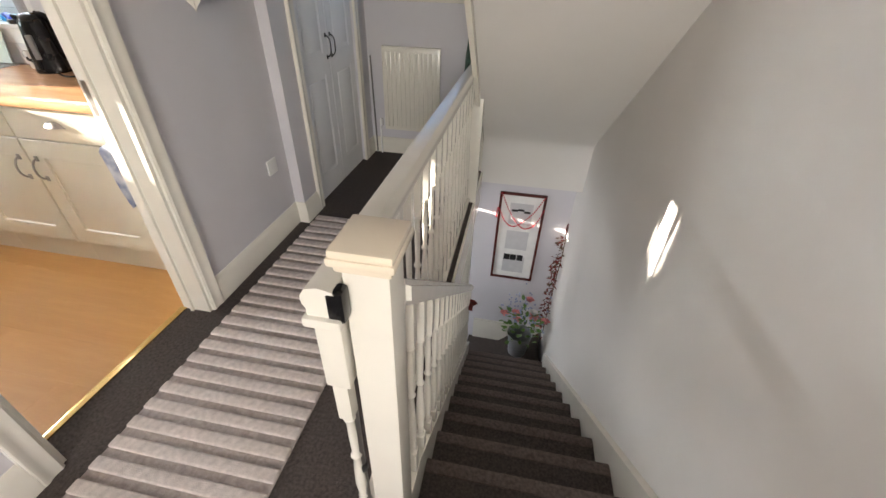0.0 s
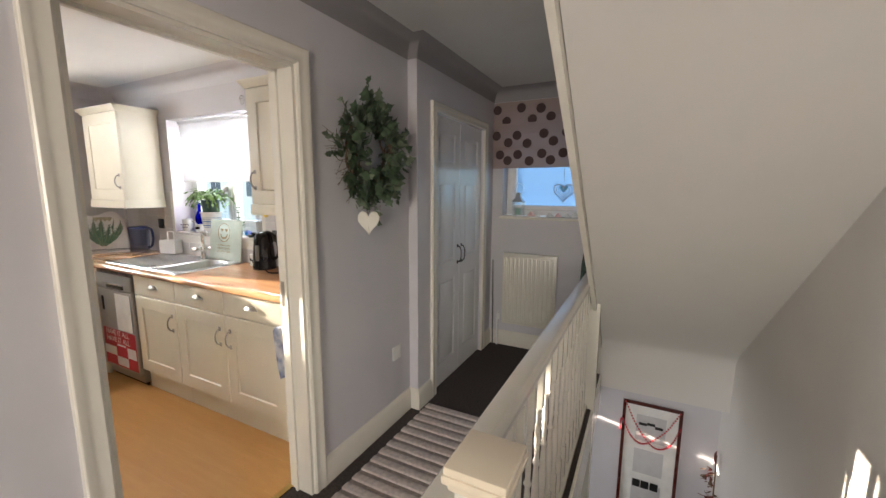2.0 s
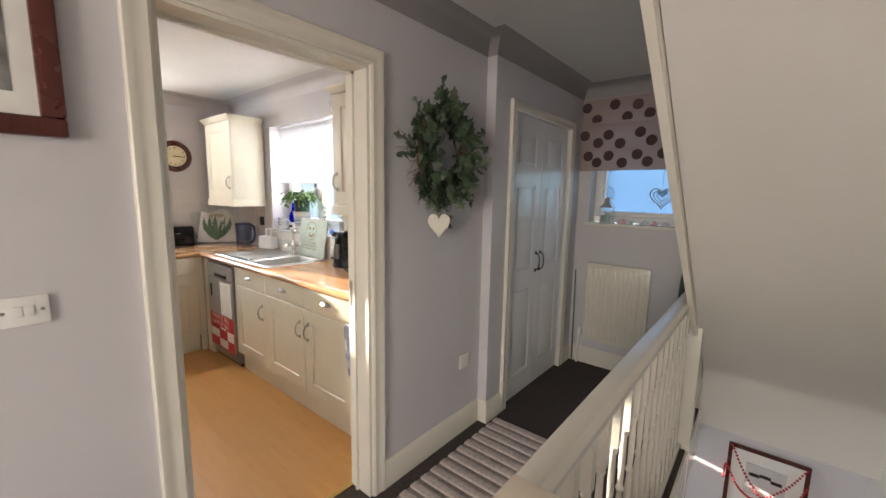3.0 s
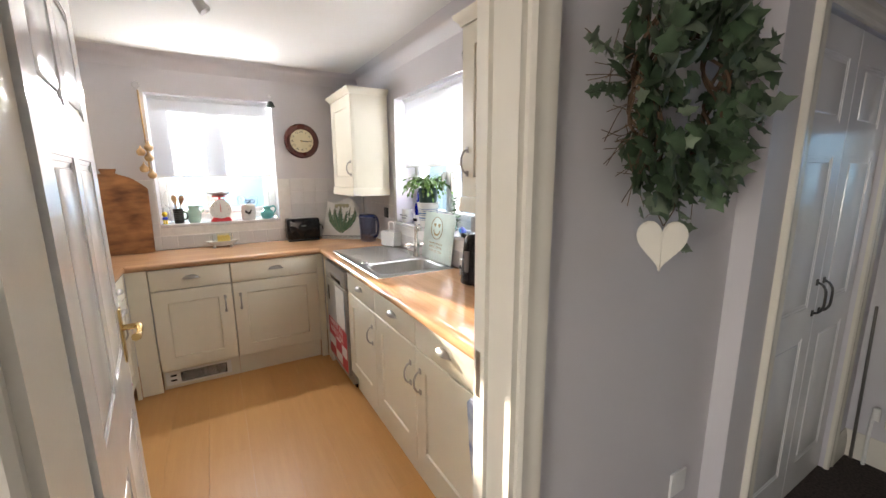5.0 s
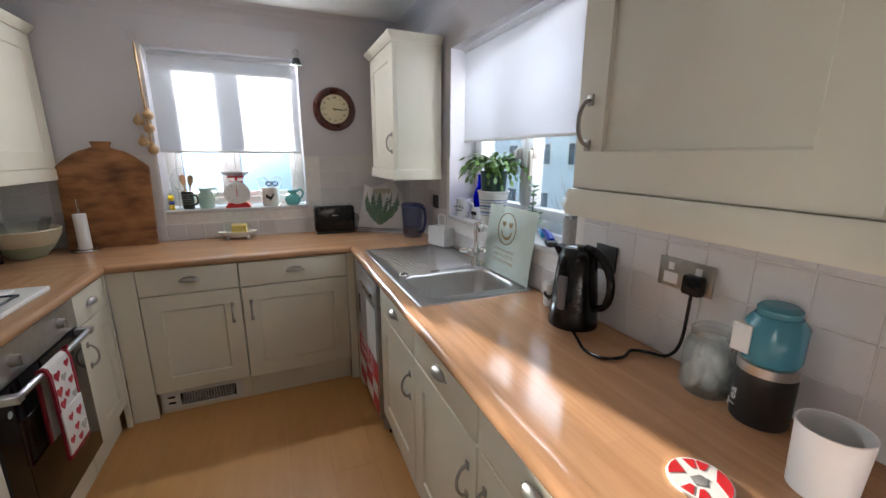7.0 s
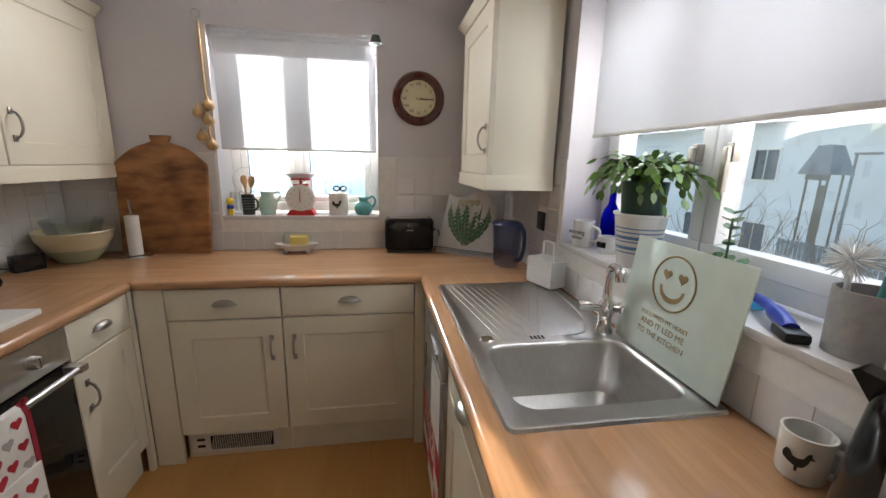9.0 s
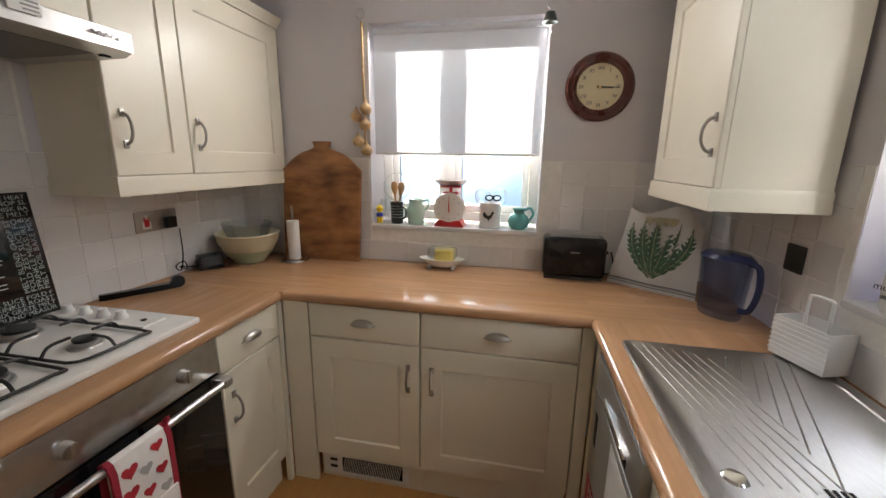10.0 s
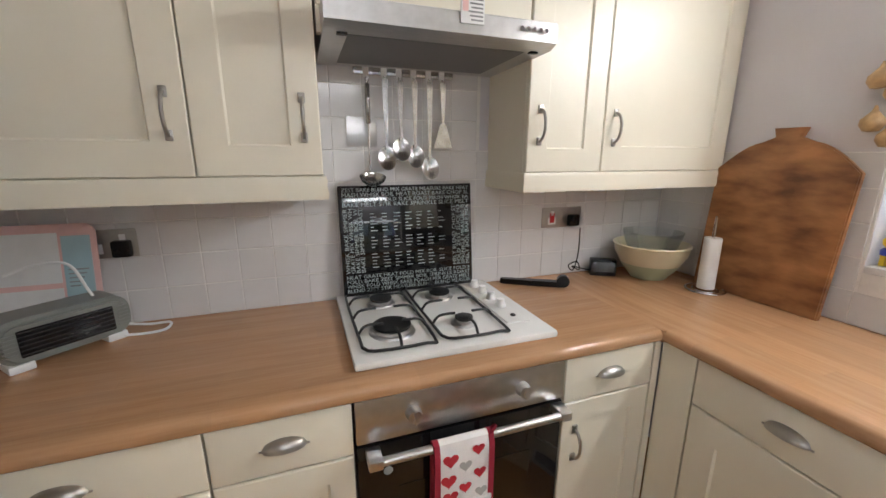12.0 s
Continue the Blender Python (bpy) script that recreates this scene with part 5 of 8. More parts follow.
for pts in ([(0.048 * math.cos(a), 0.048 * math.sin(a)) for a in (0.1, 0.4, 0.7, 1.0, 1.3, 1.6)] + [(0.015, 0.02)], [(0.048 * math.cos(a), 0.048 * math.sin(a)) for a in (3.1, 3.4, 3.7, 4.0)] + [(-0.02, -0.01)]):
    part("print_patch", slab(bmesh.new(), pts, "z", 0.0055, 0.0066), M_RED, cs, "red printed patch", False)
for a in (2.1, 2.6, 4.9, 5.5):
    part("print_patch", slab(bmesh.new(), [(0.047 * math.cos(a - 0.22), 0.047 * math.sin(a - 0.22)), (0.047 * math.cos(a + 0.22), 0.047 * math.sin(a + 0.22)), (0.024 * math.cos(a + 0.1), 0.024 * math.sin(a + 0.1)), (0.026 * math.cos(a - 0.2), 0.026 * math.sin(a - 0.2))], "z", 0.0055, 0.0066), M_RED, cs, "red printed patch", False)
part("print_figure", slab(bmesh.new(), [(-0.01, -0.012), (0.004, -0.02), (0.016, -0.006), (0.008, 0.012), (-0.006, 0.008)], "z", 0.0055, 0.0066), M_GREYPRINT, cs, "grey printed figure", False)

wj = thing("water_filter_jug", "smoky blue plastic water filter jug", "jug", (-3.42, 2.475, ZT), 20)
part("jug_body", lathe(bmesh.new(), [(0, 0.003), (0.068, 0.003), (0.072, 0.02), (0.084, 0.215), (0.081, 0.215), (0.068, 0.024), (0, 0.01)], 28, Matrix.Diagonal((1.1, 0.8, 1, 1))), M_BLUEGL, wj)
part("filter_insert", lathe(bmesh.new(), [(0, 0.06), (0.06, 0.065), (0.074, 0.205), (0, 0.205)], 24, Matrix.Diagonal((1.1, 0.8, 1, 1))), M_BLUEGL, wj, "dark filter insert")
part("lid", lathe(bmesh.new(), [(0, 0.238), (0.07, 0.232), (0.087, 0.216), (0, 0.216)], 28, Matrix.Diagonal((1.1, 0.82, 1, 1))), plain("dark_blue_lid", (0.03, 0.045, 0.13), 0.25), wj, "dark blue lid")
part("handle", tube(bmesh.new(), curve([(0.085, 0, 0.215), (0.125, 0, 0.205), (0.135, 0, 0.13), (0.115, 0, 0.06), (0.08, 0, 0.045)], 5), 0.010), plain("dark_blue_handle", (0.02, 0.03, 0.09), 0.25), wj)

cd = thing("cutlery_caddy", "white openwork metal caddy beside the drainer", "caddy", (-3.055, 2.54, ZT + 0.006), 18)
w, d, hh = 0.075, 0.045, 0.12
for q in ((-w, w, -d, -d + 0.003, 0.012, hh), (-w, w, d - 0.003, d, 0.012, hh), (-w, -w + 0.003, -d, d, 0.012, hh), (w - 0.003, w, -d, d, 0.012, hh), (-w, w, -d, d, 0.008, 0.012)):
    part("panel", B(*q), M_WHITEP, cd, "", False)
for i in range(7):
    part("slat", B(-w - 0.002, w + 0.002, -d - 0.002, -d, 0.02 + i * 0.014, 0.026 + i * 0.014), M_WHITEP, cd, "", False)
part("carry_handle", tube(bmesh.new(), curve([(-0.03, 0, 0.05), (-0.03, 0, 0.17), (-0.024, 0, 0.19), (0.024, 0, 0.19), (0.03, 0, 0.17), (0.03, 0, 0.05)], 4), 0.0045), M_WHITEP, cd)

em = thing("glass_worktop_saver", "pale green glass board with a smiling face print", "glass board", (-2.56, 2.552, ZT + 0.009))
em.matrix_basis = pose(-2.556, 2.552, ZT + 0.009, -7.5)
part("glass_sheet", B(0, 0.385, 0, 0.005, 0, 0.315, bevel=0.003), M_PALEGLASS, em)
ring = bmesh.new()
tube(ring, [(0.175 + 0.072 * math.cos(a), -0.0004, 0.215 + 0.072 * math.sin(a)) for a in [2 * math.pi * i / 40 for i in range(40)]], 0.0026, 6, True)
part("face_outline", ring, M_GOLDINK, em, "brown-gold printed ring")
for s in (-1, 1):
    part("heart_print", slab(bmesh.new(), [(0.175 + s * 0.027 + a, 0.235 + b) for a, b in heart_pts(0.016)], "y", -0.0008, 0), M_GOLDINK, em)
mouth = [(0.175 + 0.044 * math.cos(a), 0.205 + 0.042 * math.sin(a)) for a in [math.pi + math.pi * i / 14 for i in range(15)]]
mi = [(0.175 + 0.034 * math.cos(a), 0.201 + 0.024 * math.sin(a)) for a in [2 * math.pi - math.pi * i / 14 for i in range(15)]]
part("mouth_print", slab(bmesh.new(), mouth + mi, "y", -0.0008, 0), M_GOLDINK, em)
for i, (t, s) in enumerate((("FOLLOWED MY HEART", 0.0165), ("AND IT LED ME", 0.0235), ("TO THE KITCHEN", 0.0215))):
    lettering("lettering", t, s, pose(0.175, -0.0006, 0.108 - i * 0.026, 90), M_GOLDINK, em, align="CENTER")

ts = thing("toaster", "glossy black two-slot toaster", "toaster", (-3.797, 2.0, ZT), 90)
part("body", B(-0.14, 0.14, -0.068, 0.068, 0.012, 0.198, bevel=0.028, seg=4), M_BLACK, ts)
part("base", B(-0.13, 0.13, -0.06, 0.06, 0.0, 0.014, bevel=0.004), M_IRON, ts)
for y in (-0.022, 0.022):
    part("slot", B(-0.11, 0.11, y - 0.01, y + 0.01, 0.196, 0.2), M_STEEL, ts, "steel toast slot", False)
part("lever", B(0.138, 0.156, -0.014, 0.014, 0.12, 0.135, bevel=0.004), M_BLACK, ts)
part("cable", tube(bmesh.new(), curve([(0.12, 0.04, 0.02), (0.17, 0.05, 0.01), (0.19, 0.02, 0.05), (0.18, 0.05, 0.12)], 4), 0.0035), M_BLACK, ts)
part("badge", B(-0.02, 0.02, -0.0690, -0.0675, 0.13, 0.134), M_LETTER, ts, "", False)

tt = thing("tea_towel", "white tea towel with a green thistle print standing in the corner", "tea towel", (-3.735, 2.148, ZT), 54)
rows_ = []
bm = bmesh.new()
for j in range(13):
    row = []
    for i in range(17):
        u, v = i / 16, j / 12
        wob = 0.012 * math.sin(u * 9 + v * 3) * (0.3 + v)
        top = 0.34 - 0.02 * math.sin(u * 7) - 0.05 * max(0, u - 0.8) * 5
        row.append(bm.verts.new(((u - 0.02) * (0.36 - 0.06 * v) + 0.03 * v, 0.02 + 0.10 * v + wob, v * top + 0.001)))
    rows_.append(row)
for a, b in zip(rows_, rows_[1:]):
    for i in range(16):
        bm.faces.new((a[i], a[i + 1], b[i + 1], b[i]))
bmesh.ops.solidify(bm, geom=bm.faces[:], thickness=-0.004)
part("cloth", bm, M_WHITECLOTH, tt)


def towel_pt(u, v):
    return Vector(((u - 0.02) * (0.36 - 0.06 * v) + 0.03 * v, 0.02 + 0.10 * v + 0.012 * math.sin(u * 9 + v * 3) * (0.3 + v) - 0.004, v * 0.34))


random.seed(11)
lf = bmesh.new()
stems = bmesh.new()
for a, reach in ((-1.0, 0.38), (-0.55, 0.26), (-0.12, 0.12), (0.2, 0.14), (0.6, 0.26), (1.0, 0.38)):
    spine = []
    for k in range(11):
        s = k / 10
        spine.append((0.50 + math.copysign(reach, a) * (1 - (1 - s) ** 2.2) * abs(a) ** 0.3, 0.17 + (0.72 - 0.10 * abs(a)) * s))
    tube(stems, [towel_pt(u, v) + Vector((0, 0.001, 0)) for u, v in spine], 0.0022, 5)
    for k in range(1, 11):
        p, q = towel_pt(*spine[k - 1]), towel_pt(*spine[k])
        w_ = 0.036 * math.sin(math.pi * (0.12 + 0.8 * k / 10))
        leaf(lf, p, q - p, Vector((0, -1, 0.1)), (q - p).length * 1.6, w_, 0.0)
        for side in (-1, 1):
            d = (q - p).normalized() * 0.7 + Vector((side * 0.7, 0, 0))
            leaf(lf, p, d, Vector((0, -1, 0.1)), w_ * random.uniform(1.0, 1.4), w_ * 0.55, 0.0)
for u in (0.34, 0.44, 0.53, 0.62):
    p = towel_pt(u, 0.80)
    for k in range(5):
        leaf(stems, p, Vector((-0.5 + k * 0.25, 0, 1)), Vector((0, -1, 0.1)), 0.045, 0.014, 0.0)
part("stem_print", stems, plain("printed_sand", (0.40, 0.36, 0.24), 0.9, vary=0.2, scale=60), tt, "sand coloured printed stems")
part("thistle_print", lf, plain("printed_green", (0.05, 0.11, 0.06), 0.9, vary=0.5, scale=60), tt, "green printed thistle leaves")
for v in (0.05, 0.075, 0.09):
    part("stripe", tube(bmesh.new(), [towel_pt(u / 16, v) + Vector((0, 0.002, 0)) for u in range(17)], 0.0016, 5), M_IRON, tt)

bu = thing("butter_dish", "white butter dish with a glass lid and yellow butter", "butter dish", (-3.785, 1.368, ZT), 90)
part("dish", lathe(bmesh.new(), [(0, 0.012), (0.05, 0.012), (0.075, 0.03), (0.095, 0.052), (0.09, 0.052), (0.07, 0.034), (0.05, 0.022), (0, 0.022)], 28, Matrix.Diagonal((1.25, 0.62, 1, 1))), M_STONEW, bu)
for x in (-0.06, 0.06):
    for y in (-0.025, 0.025):
        part("foot", lathe(bmesh.new(), [(0, 0), (0.01, 0.002), (0.012, 0.012), (0.008, 0.022), (0, 0.024)], 10, Matrix.Translation((x, y, 0))), M_STONEW, bu)
part("butter", B(-0.035, 0.055, -0.022, 0.022, 0.034, 0.092, bevel=0.006), M_BUTTER, bu, "yellow block of butter")
part("glass_lid", B(-0.072, 0.072, -0.035, 0.035, 0.05, 0.108, bevel=0.014, seg=3), M_CLEAR, bu, "clear glass lid")

cb = thing("chopping_board", "large arched olive-wood chopping board against the wall", "chopping board", (-3.80, 0.742, ZT), 90)
cb.matrix_basis = pose(-3.80, 0.697, ZT, 0, 0, 90) @ pose(0, 0, 0, -5.5) @ Matrix.Diagonal((1.05, 1, 1.04, 1))
out = [(-0.208, 0.0), (0.208, 0.0), (0.212, 0.46)]
for i in range(1, 9):
    a = i / 9
    out.append((0.212 - a * 0.152, 0.46 + 0.095 * math.sin(a * math.pi / 2)))
out += [(0.038, 0.57), (0.048, 0.60), (-0.048, 0.60), (-0.038, 0.57)]
for i in range(8, 0, -1):
    a = i / 9
    out.append((-0.212 + a * 0.152, 0.46 + 0.095 * math.sin(a * math.pi / 2)))
out.append((-0.212, 0.46))
bm = slab(bmesh.new(), out, "y", -0.012, 0.012)
bmesh.ops.bevel(bm, geom=[e for e in bm.edges if abs(e.verts[0].co.y - e.verts[1].co.y) < 1e-6], offset=0.004, segments=2, affect="EDGES")
part("board", bm, M_BOARD, cb)

pr = thing("kitchen_roll_holder", "slim white kitchen roll on a chrome wire stand", "kitchen roll", (-3.73, 0.578, ZT))
part("roll", lathe(bmesh.new(), [(0.008, 0.012), (0.03, 0.012), (0.031, 0.016), (0.031, 0.212), (0.03, 0.216), (0.008, 0.216)], 24), M_PAPER, pr)
b = bmesh.new()
tube(b, [(0.068 * math.cos(a), 0.068 * math.sin(a), 0.006) for a in [2 * math.pi * i / 28 for i in range(28)]], 0.004, 6, True)
tube(b, [(0.045 * math.cos(a), 0.045 * math.sin(a), 0.006) for a in [2 * math.pi * i / 28 for i in range(28)]], 0.003, 6, True)
tube(b, curve([(0.005, 0, 0.006), (0.005, 0, 0.25), (0.0, 0, 0.30), (-0.005, 0, 0.25), (-0.005, 0, 0.2)], 5), 0.003, 6)
part("wire_stand", b, M_CHROME, pr)

mb = thing("mixing_bowl", "cream and green stoneware mixing bowl", "bowl", (-3.67, 0.352, ZT))
part("bowl", lathe(bmesh.new(), [(0, 0), (0.07, 0), (0.075, 0.008), (0.11, 0.05), (0.145, 0.11), (0.152, 0.145), (0.157, 0.15), (0.153, 0.155), (0.145, 0.15), (0.1, 0.06), (0, 0.02)], 36), M_CREAMW, mb)
part("glaze_band", lathe(bmesh.new(), [(0.0715, 0.0005), (0.0765, 0.008), (0.1115, 0.05), (0.123, 0.068)], 36), M_SAGE, mb, "sage green glazed foot")
single("glass_bowl", lathe(bmesh.new(), [(0, 0), (0.05, 0.0), (0.1, 0.05), (0.122, 0.12), (0.118, 0.12), (0.095, 0.052), (0, 0.006)], 32), M_CLEAR, "clear glass bowl nested in the mixing bowl", "bowl", (-3.67, 0.352, ZT + 0.085))
dc = thing("digital_clock", "small black digital display on the worktop", "clock", (-3.49, 0.268, ZT), 150)
part("case", B(-0.055, 0.055, -0.025, 0.025, 0, 0.075, bevel=0.006), M_BLACK, dc)
part("screen", B(-0.045, 0.045, -0.0265, -0.024, 0.02, 0.065), M_BLACKG, dc, "", False)
single("charger_cable", tube(bmesh.new(), curve([(-3.385, 0.225, 1.12), (-3.385, 0.225, 1.0), (-3.36, 0.23, 0.93), (-3.33, 0.235, 0.955), (-3.37, 0.24, 0.97), (-3.39, 0.235, 0.93), (-3.35, 0.235, 0.95), (-3.45, 0.25, 0.925), (-3.52, 0.262, 0.935)], 6), 0.0028), M_BLACK, "thin black charger cable in a loop", "cable")
pt = thing("pan_handle", "black detachable pan handle on the worktop", "pan handle", (-3.115, 0.29, ZT), 149)
part("grip", slab(bmesh.new(), [(-0.135, -0.006), (-0.12, -0.014), (0.02, -0.018), (0.11, -0.02), (0.11, 0.016), (0.0, 0.012), (-0.13, 0.008)], "z", 0.002, 0.024), M_BLACK, pt)
part("clamp", rod(bmesh.new(), (0.12, -0.012, 0.025), (0.12, 0.014, 0.025), 0.025, seg=16), M_BLACK, pt)

fh = thing("fan_heater", "grey-green plastic fan heater on white feet", "fan heater", (-1.60, 0.352, ZT), 222)
b = bmesh.new()
sec = rrect(-0.14, 0.14, 0.018, 0.135, 0.045)
slab(b, sec, "y", -0.06, 0.06)
bmesh.ops.bevel(b, geom=[e for e in b.edges if abs(e.verts[0].co.y - e.verts[1].co.y) < 1e-6], offset=0.014, segments=3, affect="EDGES")
part("case", b, M_GREYPL, fh)
part("grille_opening", B(-0.10, 0.095, -0.0635, -0.055, 0.04, 0.11, bevel=0.004), M_BLACK, fh, "dark grille opening")
for i in range(6):
    part("louvre", B(-0.098, 0.093, -0.066, -0.06, 0.046 + i * 0.0115, 0.049 + i * 0.0115), M_IRON, fh, "", False)
for i in range(6):
    for s in (-1, 1):
        part("rib", B(s * 0.117 - 0.014, s * 0.117 + 0.014, -0.063, -0.058, 0.05 + i * 0.01, 0.054 + i * 0.01), M_GREYPL, fh, "", False)
for x in (-0.10, 0.10):
    part("foot", B(x - 0.025, x + 0.025, -0.05, 0.05, 0.0, 0.022, bevel=0.005), M_WHITEP, fh, "white plastic foot")
cord = [Vector(p) - Vector((-1.65, 0.36, ZT)) for p in ((-1.54, 0.33, 1.12), (-1.60, 0.315, 1.14), (-1.67, 0.31, 1.135), (-1.705, 0.31, 1.05), (-1.74, 0.295, 0.955), (-1.80, 0.25, 0.914),
                                                       (-1.862, 0.245, 0.910), (-1.862, 0.305, 0.910), (-1.79, 0.315, 0.910), (-1.70, 0.33, 0.93))]
part("cord", tube(bmesh.new(), curve([Matrix.Rotation(radians(-222), 3, "Z") @ p for p in cord], 6), 0.004), M_WHITEP, fh, "white power cord")
bk = thing("wall_planner", "pink and white printed planner leaning on the tiles", "planner", (-1.48, YS + 0.07, ZT), 180)
bk.matrix_basis = pose(-1.445, YS + 0.075, ZT, 0, 0, 180) @ pose(0, 0, 0, -9)
part("card", slab(bmesh.new(), rrect(-0.10, 0.215, 0.0, 0.335, 0.03), "y", 0, 0.004), M_PINK, bk)
for z0, z1 in ((0.03, 0.15), (0.165, 0.31)):
    part("white_sheet", B(-0.09, 0.125, -0.0012, 0, z0, z1), M_PAPER, bk, "white printed sheet", False)
part("blue_strip", B(0.132, 0.20, -0.0014, 0, 0.03, 0.30), plain("pale_blue_print", (0.36, 0.52, 0.56), 0.6), bk, "pale blue printed strip", False)
for i in range(5):
    part("print_bar", B(0.142, 0.19 - 0.006 * i, -0.002, -0.001, 0.20 - i * 0.012, 0.204 - i * 0.012), M_GREYPRINT, bk, "", False)
single("kitchen_towel", slab(bmesh.new(), [(-1.17, 0.71), (-1.15, 0.735), (-1.09, 0.74), (-1.06, 0.70), (-1.035, 0.56), (-1.045, 0.45), (-1.07, 0.40), (-1.10, 0.47), (-1.13, 0.44), (-1.15, 0.52)], "y", FN - 0.035, FN - 0.004), plain("white_blue_striped_towel", (0.66, 0.68, 0.70), 0.95, second=(0.10, 0.14, 0.30), scale=16, bump=0.6, bump_scale=300), "white and blue towel hanging by the doorway", "towel")

# ---- wall things in the kitchen ----
ck = thing("wall_clock", "round mahogany wall clock with a cream dial", "clock", (XW + 0.001, 2.056, 1.769), 90)
part("rim", lathe(bmesh.new(), [(0.098, 0.0), (0.145, 0.0), (0.147, 0.012), (0.138, 0.026), (0.122, 0.03), (0.112, 0.024), (0.104, 0.026), (0.098, 0.02)], 48, pose(0, 0, 0, 90)), M_MAHOG, ck)
part("dial", lathe(bmesh.new(), [(0, 0.012), (0.104, 0.012), (0.104, 0.002)], 48, pose(0, 0, 0, 90)), M_DIAL, ck, "cream dial")
part("bezel", tube(bmesh.new(), [(0.104 * math.cos(a), -0.022, 0.104 * math.sin(a)) for a in [2 * math.pi * i / 48 for i in range(48)]], 0.003, 6, True), M_BRASS, ck, "thin brass bezel")
for i, t in enumerate(("XII", "I", "II", "III", "IV", "V", "VI", "VII", "VIII", "IX", "X", "XI")):
    a = radians(90 - 30 * i)
    lettering("numeral", t, 0.0235, pose(0.078 * math.cos(a), -0.0125, 0.078 * math.sin(a) - 0.007, 90), M_IRON, ck, align="CENTER")
for L, w, ang in ((0.055, 0.0045, 90 + 96), (0.082, 0.0035, 90 + 92)):
    b = slab(bmesh.new(), [(-0.012, -w), (L, -w * 0.4), (L, w * 0.4), (-0.012, w)], "y", -0.0175, -0.0155)
    hnd = part("clock_hand", b, M_IRON, ck)
    hnd.matrix_basis = Matrix.Rotation(radians(ang - 180), 4, "Y")
part("boss", lathe(bmesh.new(), [(0, 0.019), (0.006, 0.018), (0.007, 0.014)], 12, pose(0, 0, 0, 90)), M_BRASS, ck)

gs = thing("gourd_string", "string of dried gourds hanging beside the window", "gourds", (XW + 0.004, 0.94, 2.085), 90)
part("rope", tube(bmesh.new(), curve([(0, -0.012, 0.0), (0.004, -0.02, -0.2), (0.008, -0.02, -0.38), (0.01, -0.03, -0.62)], 6), 0.006), M_ROPE, gs, "twisted straw rope")
part("wire_hook", tube(bmesh.new(), [(0.022 * math.cos(a) - 0.008, -0.01, 0.035 + 0.022 * math.sin(a)) for a in [i * 0.35 for i in range(22)]], 0.0025, 6), M_CHROME, gs, "curled wire hook")
for u, z in ((0.022, -0.40), (-0.028, -0.435), (0.016, -0.475), (-0.022, -0.555), (0.022, -0.60)):
    part("gourd", lathe(bmesh.new(), [(0, -0.03), (0.018, -0.027), (0.029, -0.01), (0.028, 0.006), (0.016, 0.02), (0.008, 0.03), (0.003, 0.045), (0, 0.046)], 16, Matrix.Translation((u, -0.04, z))), M_ONION, gs)
bh = thing("bell_ornament", "dark metal bell hanging from a curled wire hook", "ornament", (XW + 0.004, 1.822, 2.085), 90)
part("wire_hook", tube(bmesh.new(), [(0.018 * math.cos(a), -0.01, 0.03 + 0.018 * math.sin(a)) for a in [i * 0.35 for i in range(22)]], 0.0025, 6), M_CHROME, bh)
part("bell", lathe(bmesh.new(), [(0, -0.005), (0.02, -0.012), (0.026, -0.03), (0.034, -0.052), (0.03, -0.052), (0, -0.02)], 20, Matrix.Translation((0.0, -0.034, 0))), plain("verdigris_iron", (0.05, 0.06, 0.055), 0.5, 0.6), bh)
single("blue_tray", B(-3.60, -3.28, 2.32, 2.55, 2.121, 2.136, bevel=0.006), M_CYAN, "light blue plastic tray on top of the corner cabinet", "tray")
single("sponge_face", lathe(bmesh.new(), [(0, 0.0), (0.025, 0.0), (0.028, 0.01), (0.025, 0.02), (0, 0.026)], 24, pose(0, 0, 0, 90) @ Matrix.Diagonal((1, 1.45, 1, 1))), M_YELLOW, "yellow and orange oval sponge stuck to the tiles", "sponge", (-1.89, YN - 0.007, 1.306))
bk2 = thing("iron_bracket", "dark iron bracket with a square plate on the kitchen wall", "bracket", (-1.818, YN, 1.508))
part("bar", B(-0.022, 0.022, -0.012, 0, 0.0, 0.46, bevel=0.002), M_IRON, bk2)
part("plate", B(-0.07, -0.020, -0.015, 0, 0.095, 0.185, bevel=0.003), M_IRON, bk2)
hk_ = thing("wire_hook", "curled white wire hook on the wall above the sink window", "hook", (-2.07, YN - 0.004, 2.10))
part("curl", tube(bmesh.new(), [((0.012 + 0.0008 * i) * math.cos(i * 0.4), -0.01, (0.014 + 0.0012 * i) * math.sin(i * 0.4)) for i in range(24)], 0.002, 6), M_CHROME, hk_)
part("stem", rod(bmesh.new(), (0.0, 0.0, 0.0), (0.012, -0.01, 0.0), 0.003, seg=8), M_CHROME, hk_)
stp = thing("steel_plate", "polished steel tile-sized blank plate behind the utensils", "wall plate", (-2.45, YS + 0.0052, 1.508), 180)
part("plate", B(-0.052, 0.052, -0.003, 0, -0.05, 0.05, bevel=0.001), M_STEEL, stp)

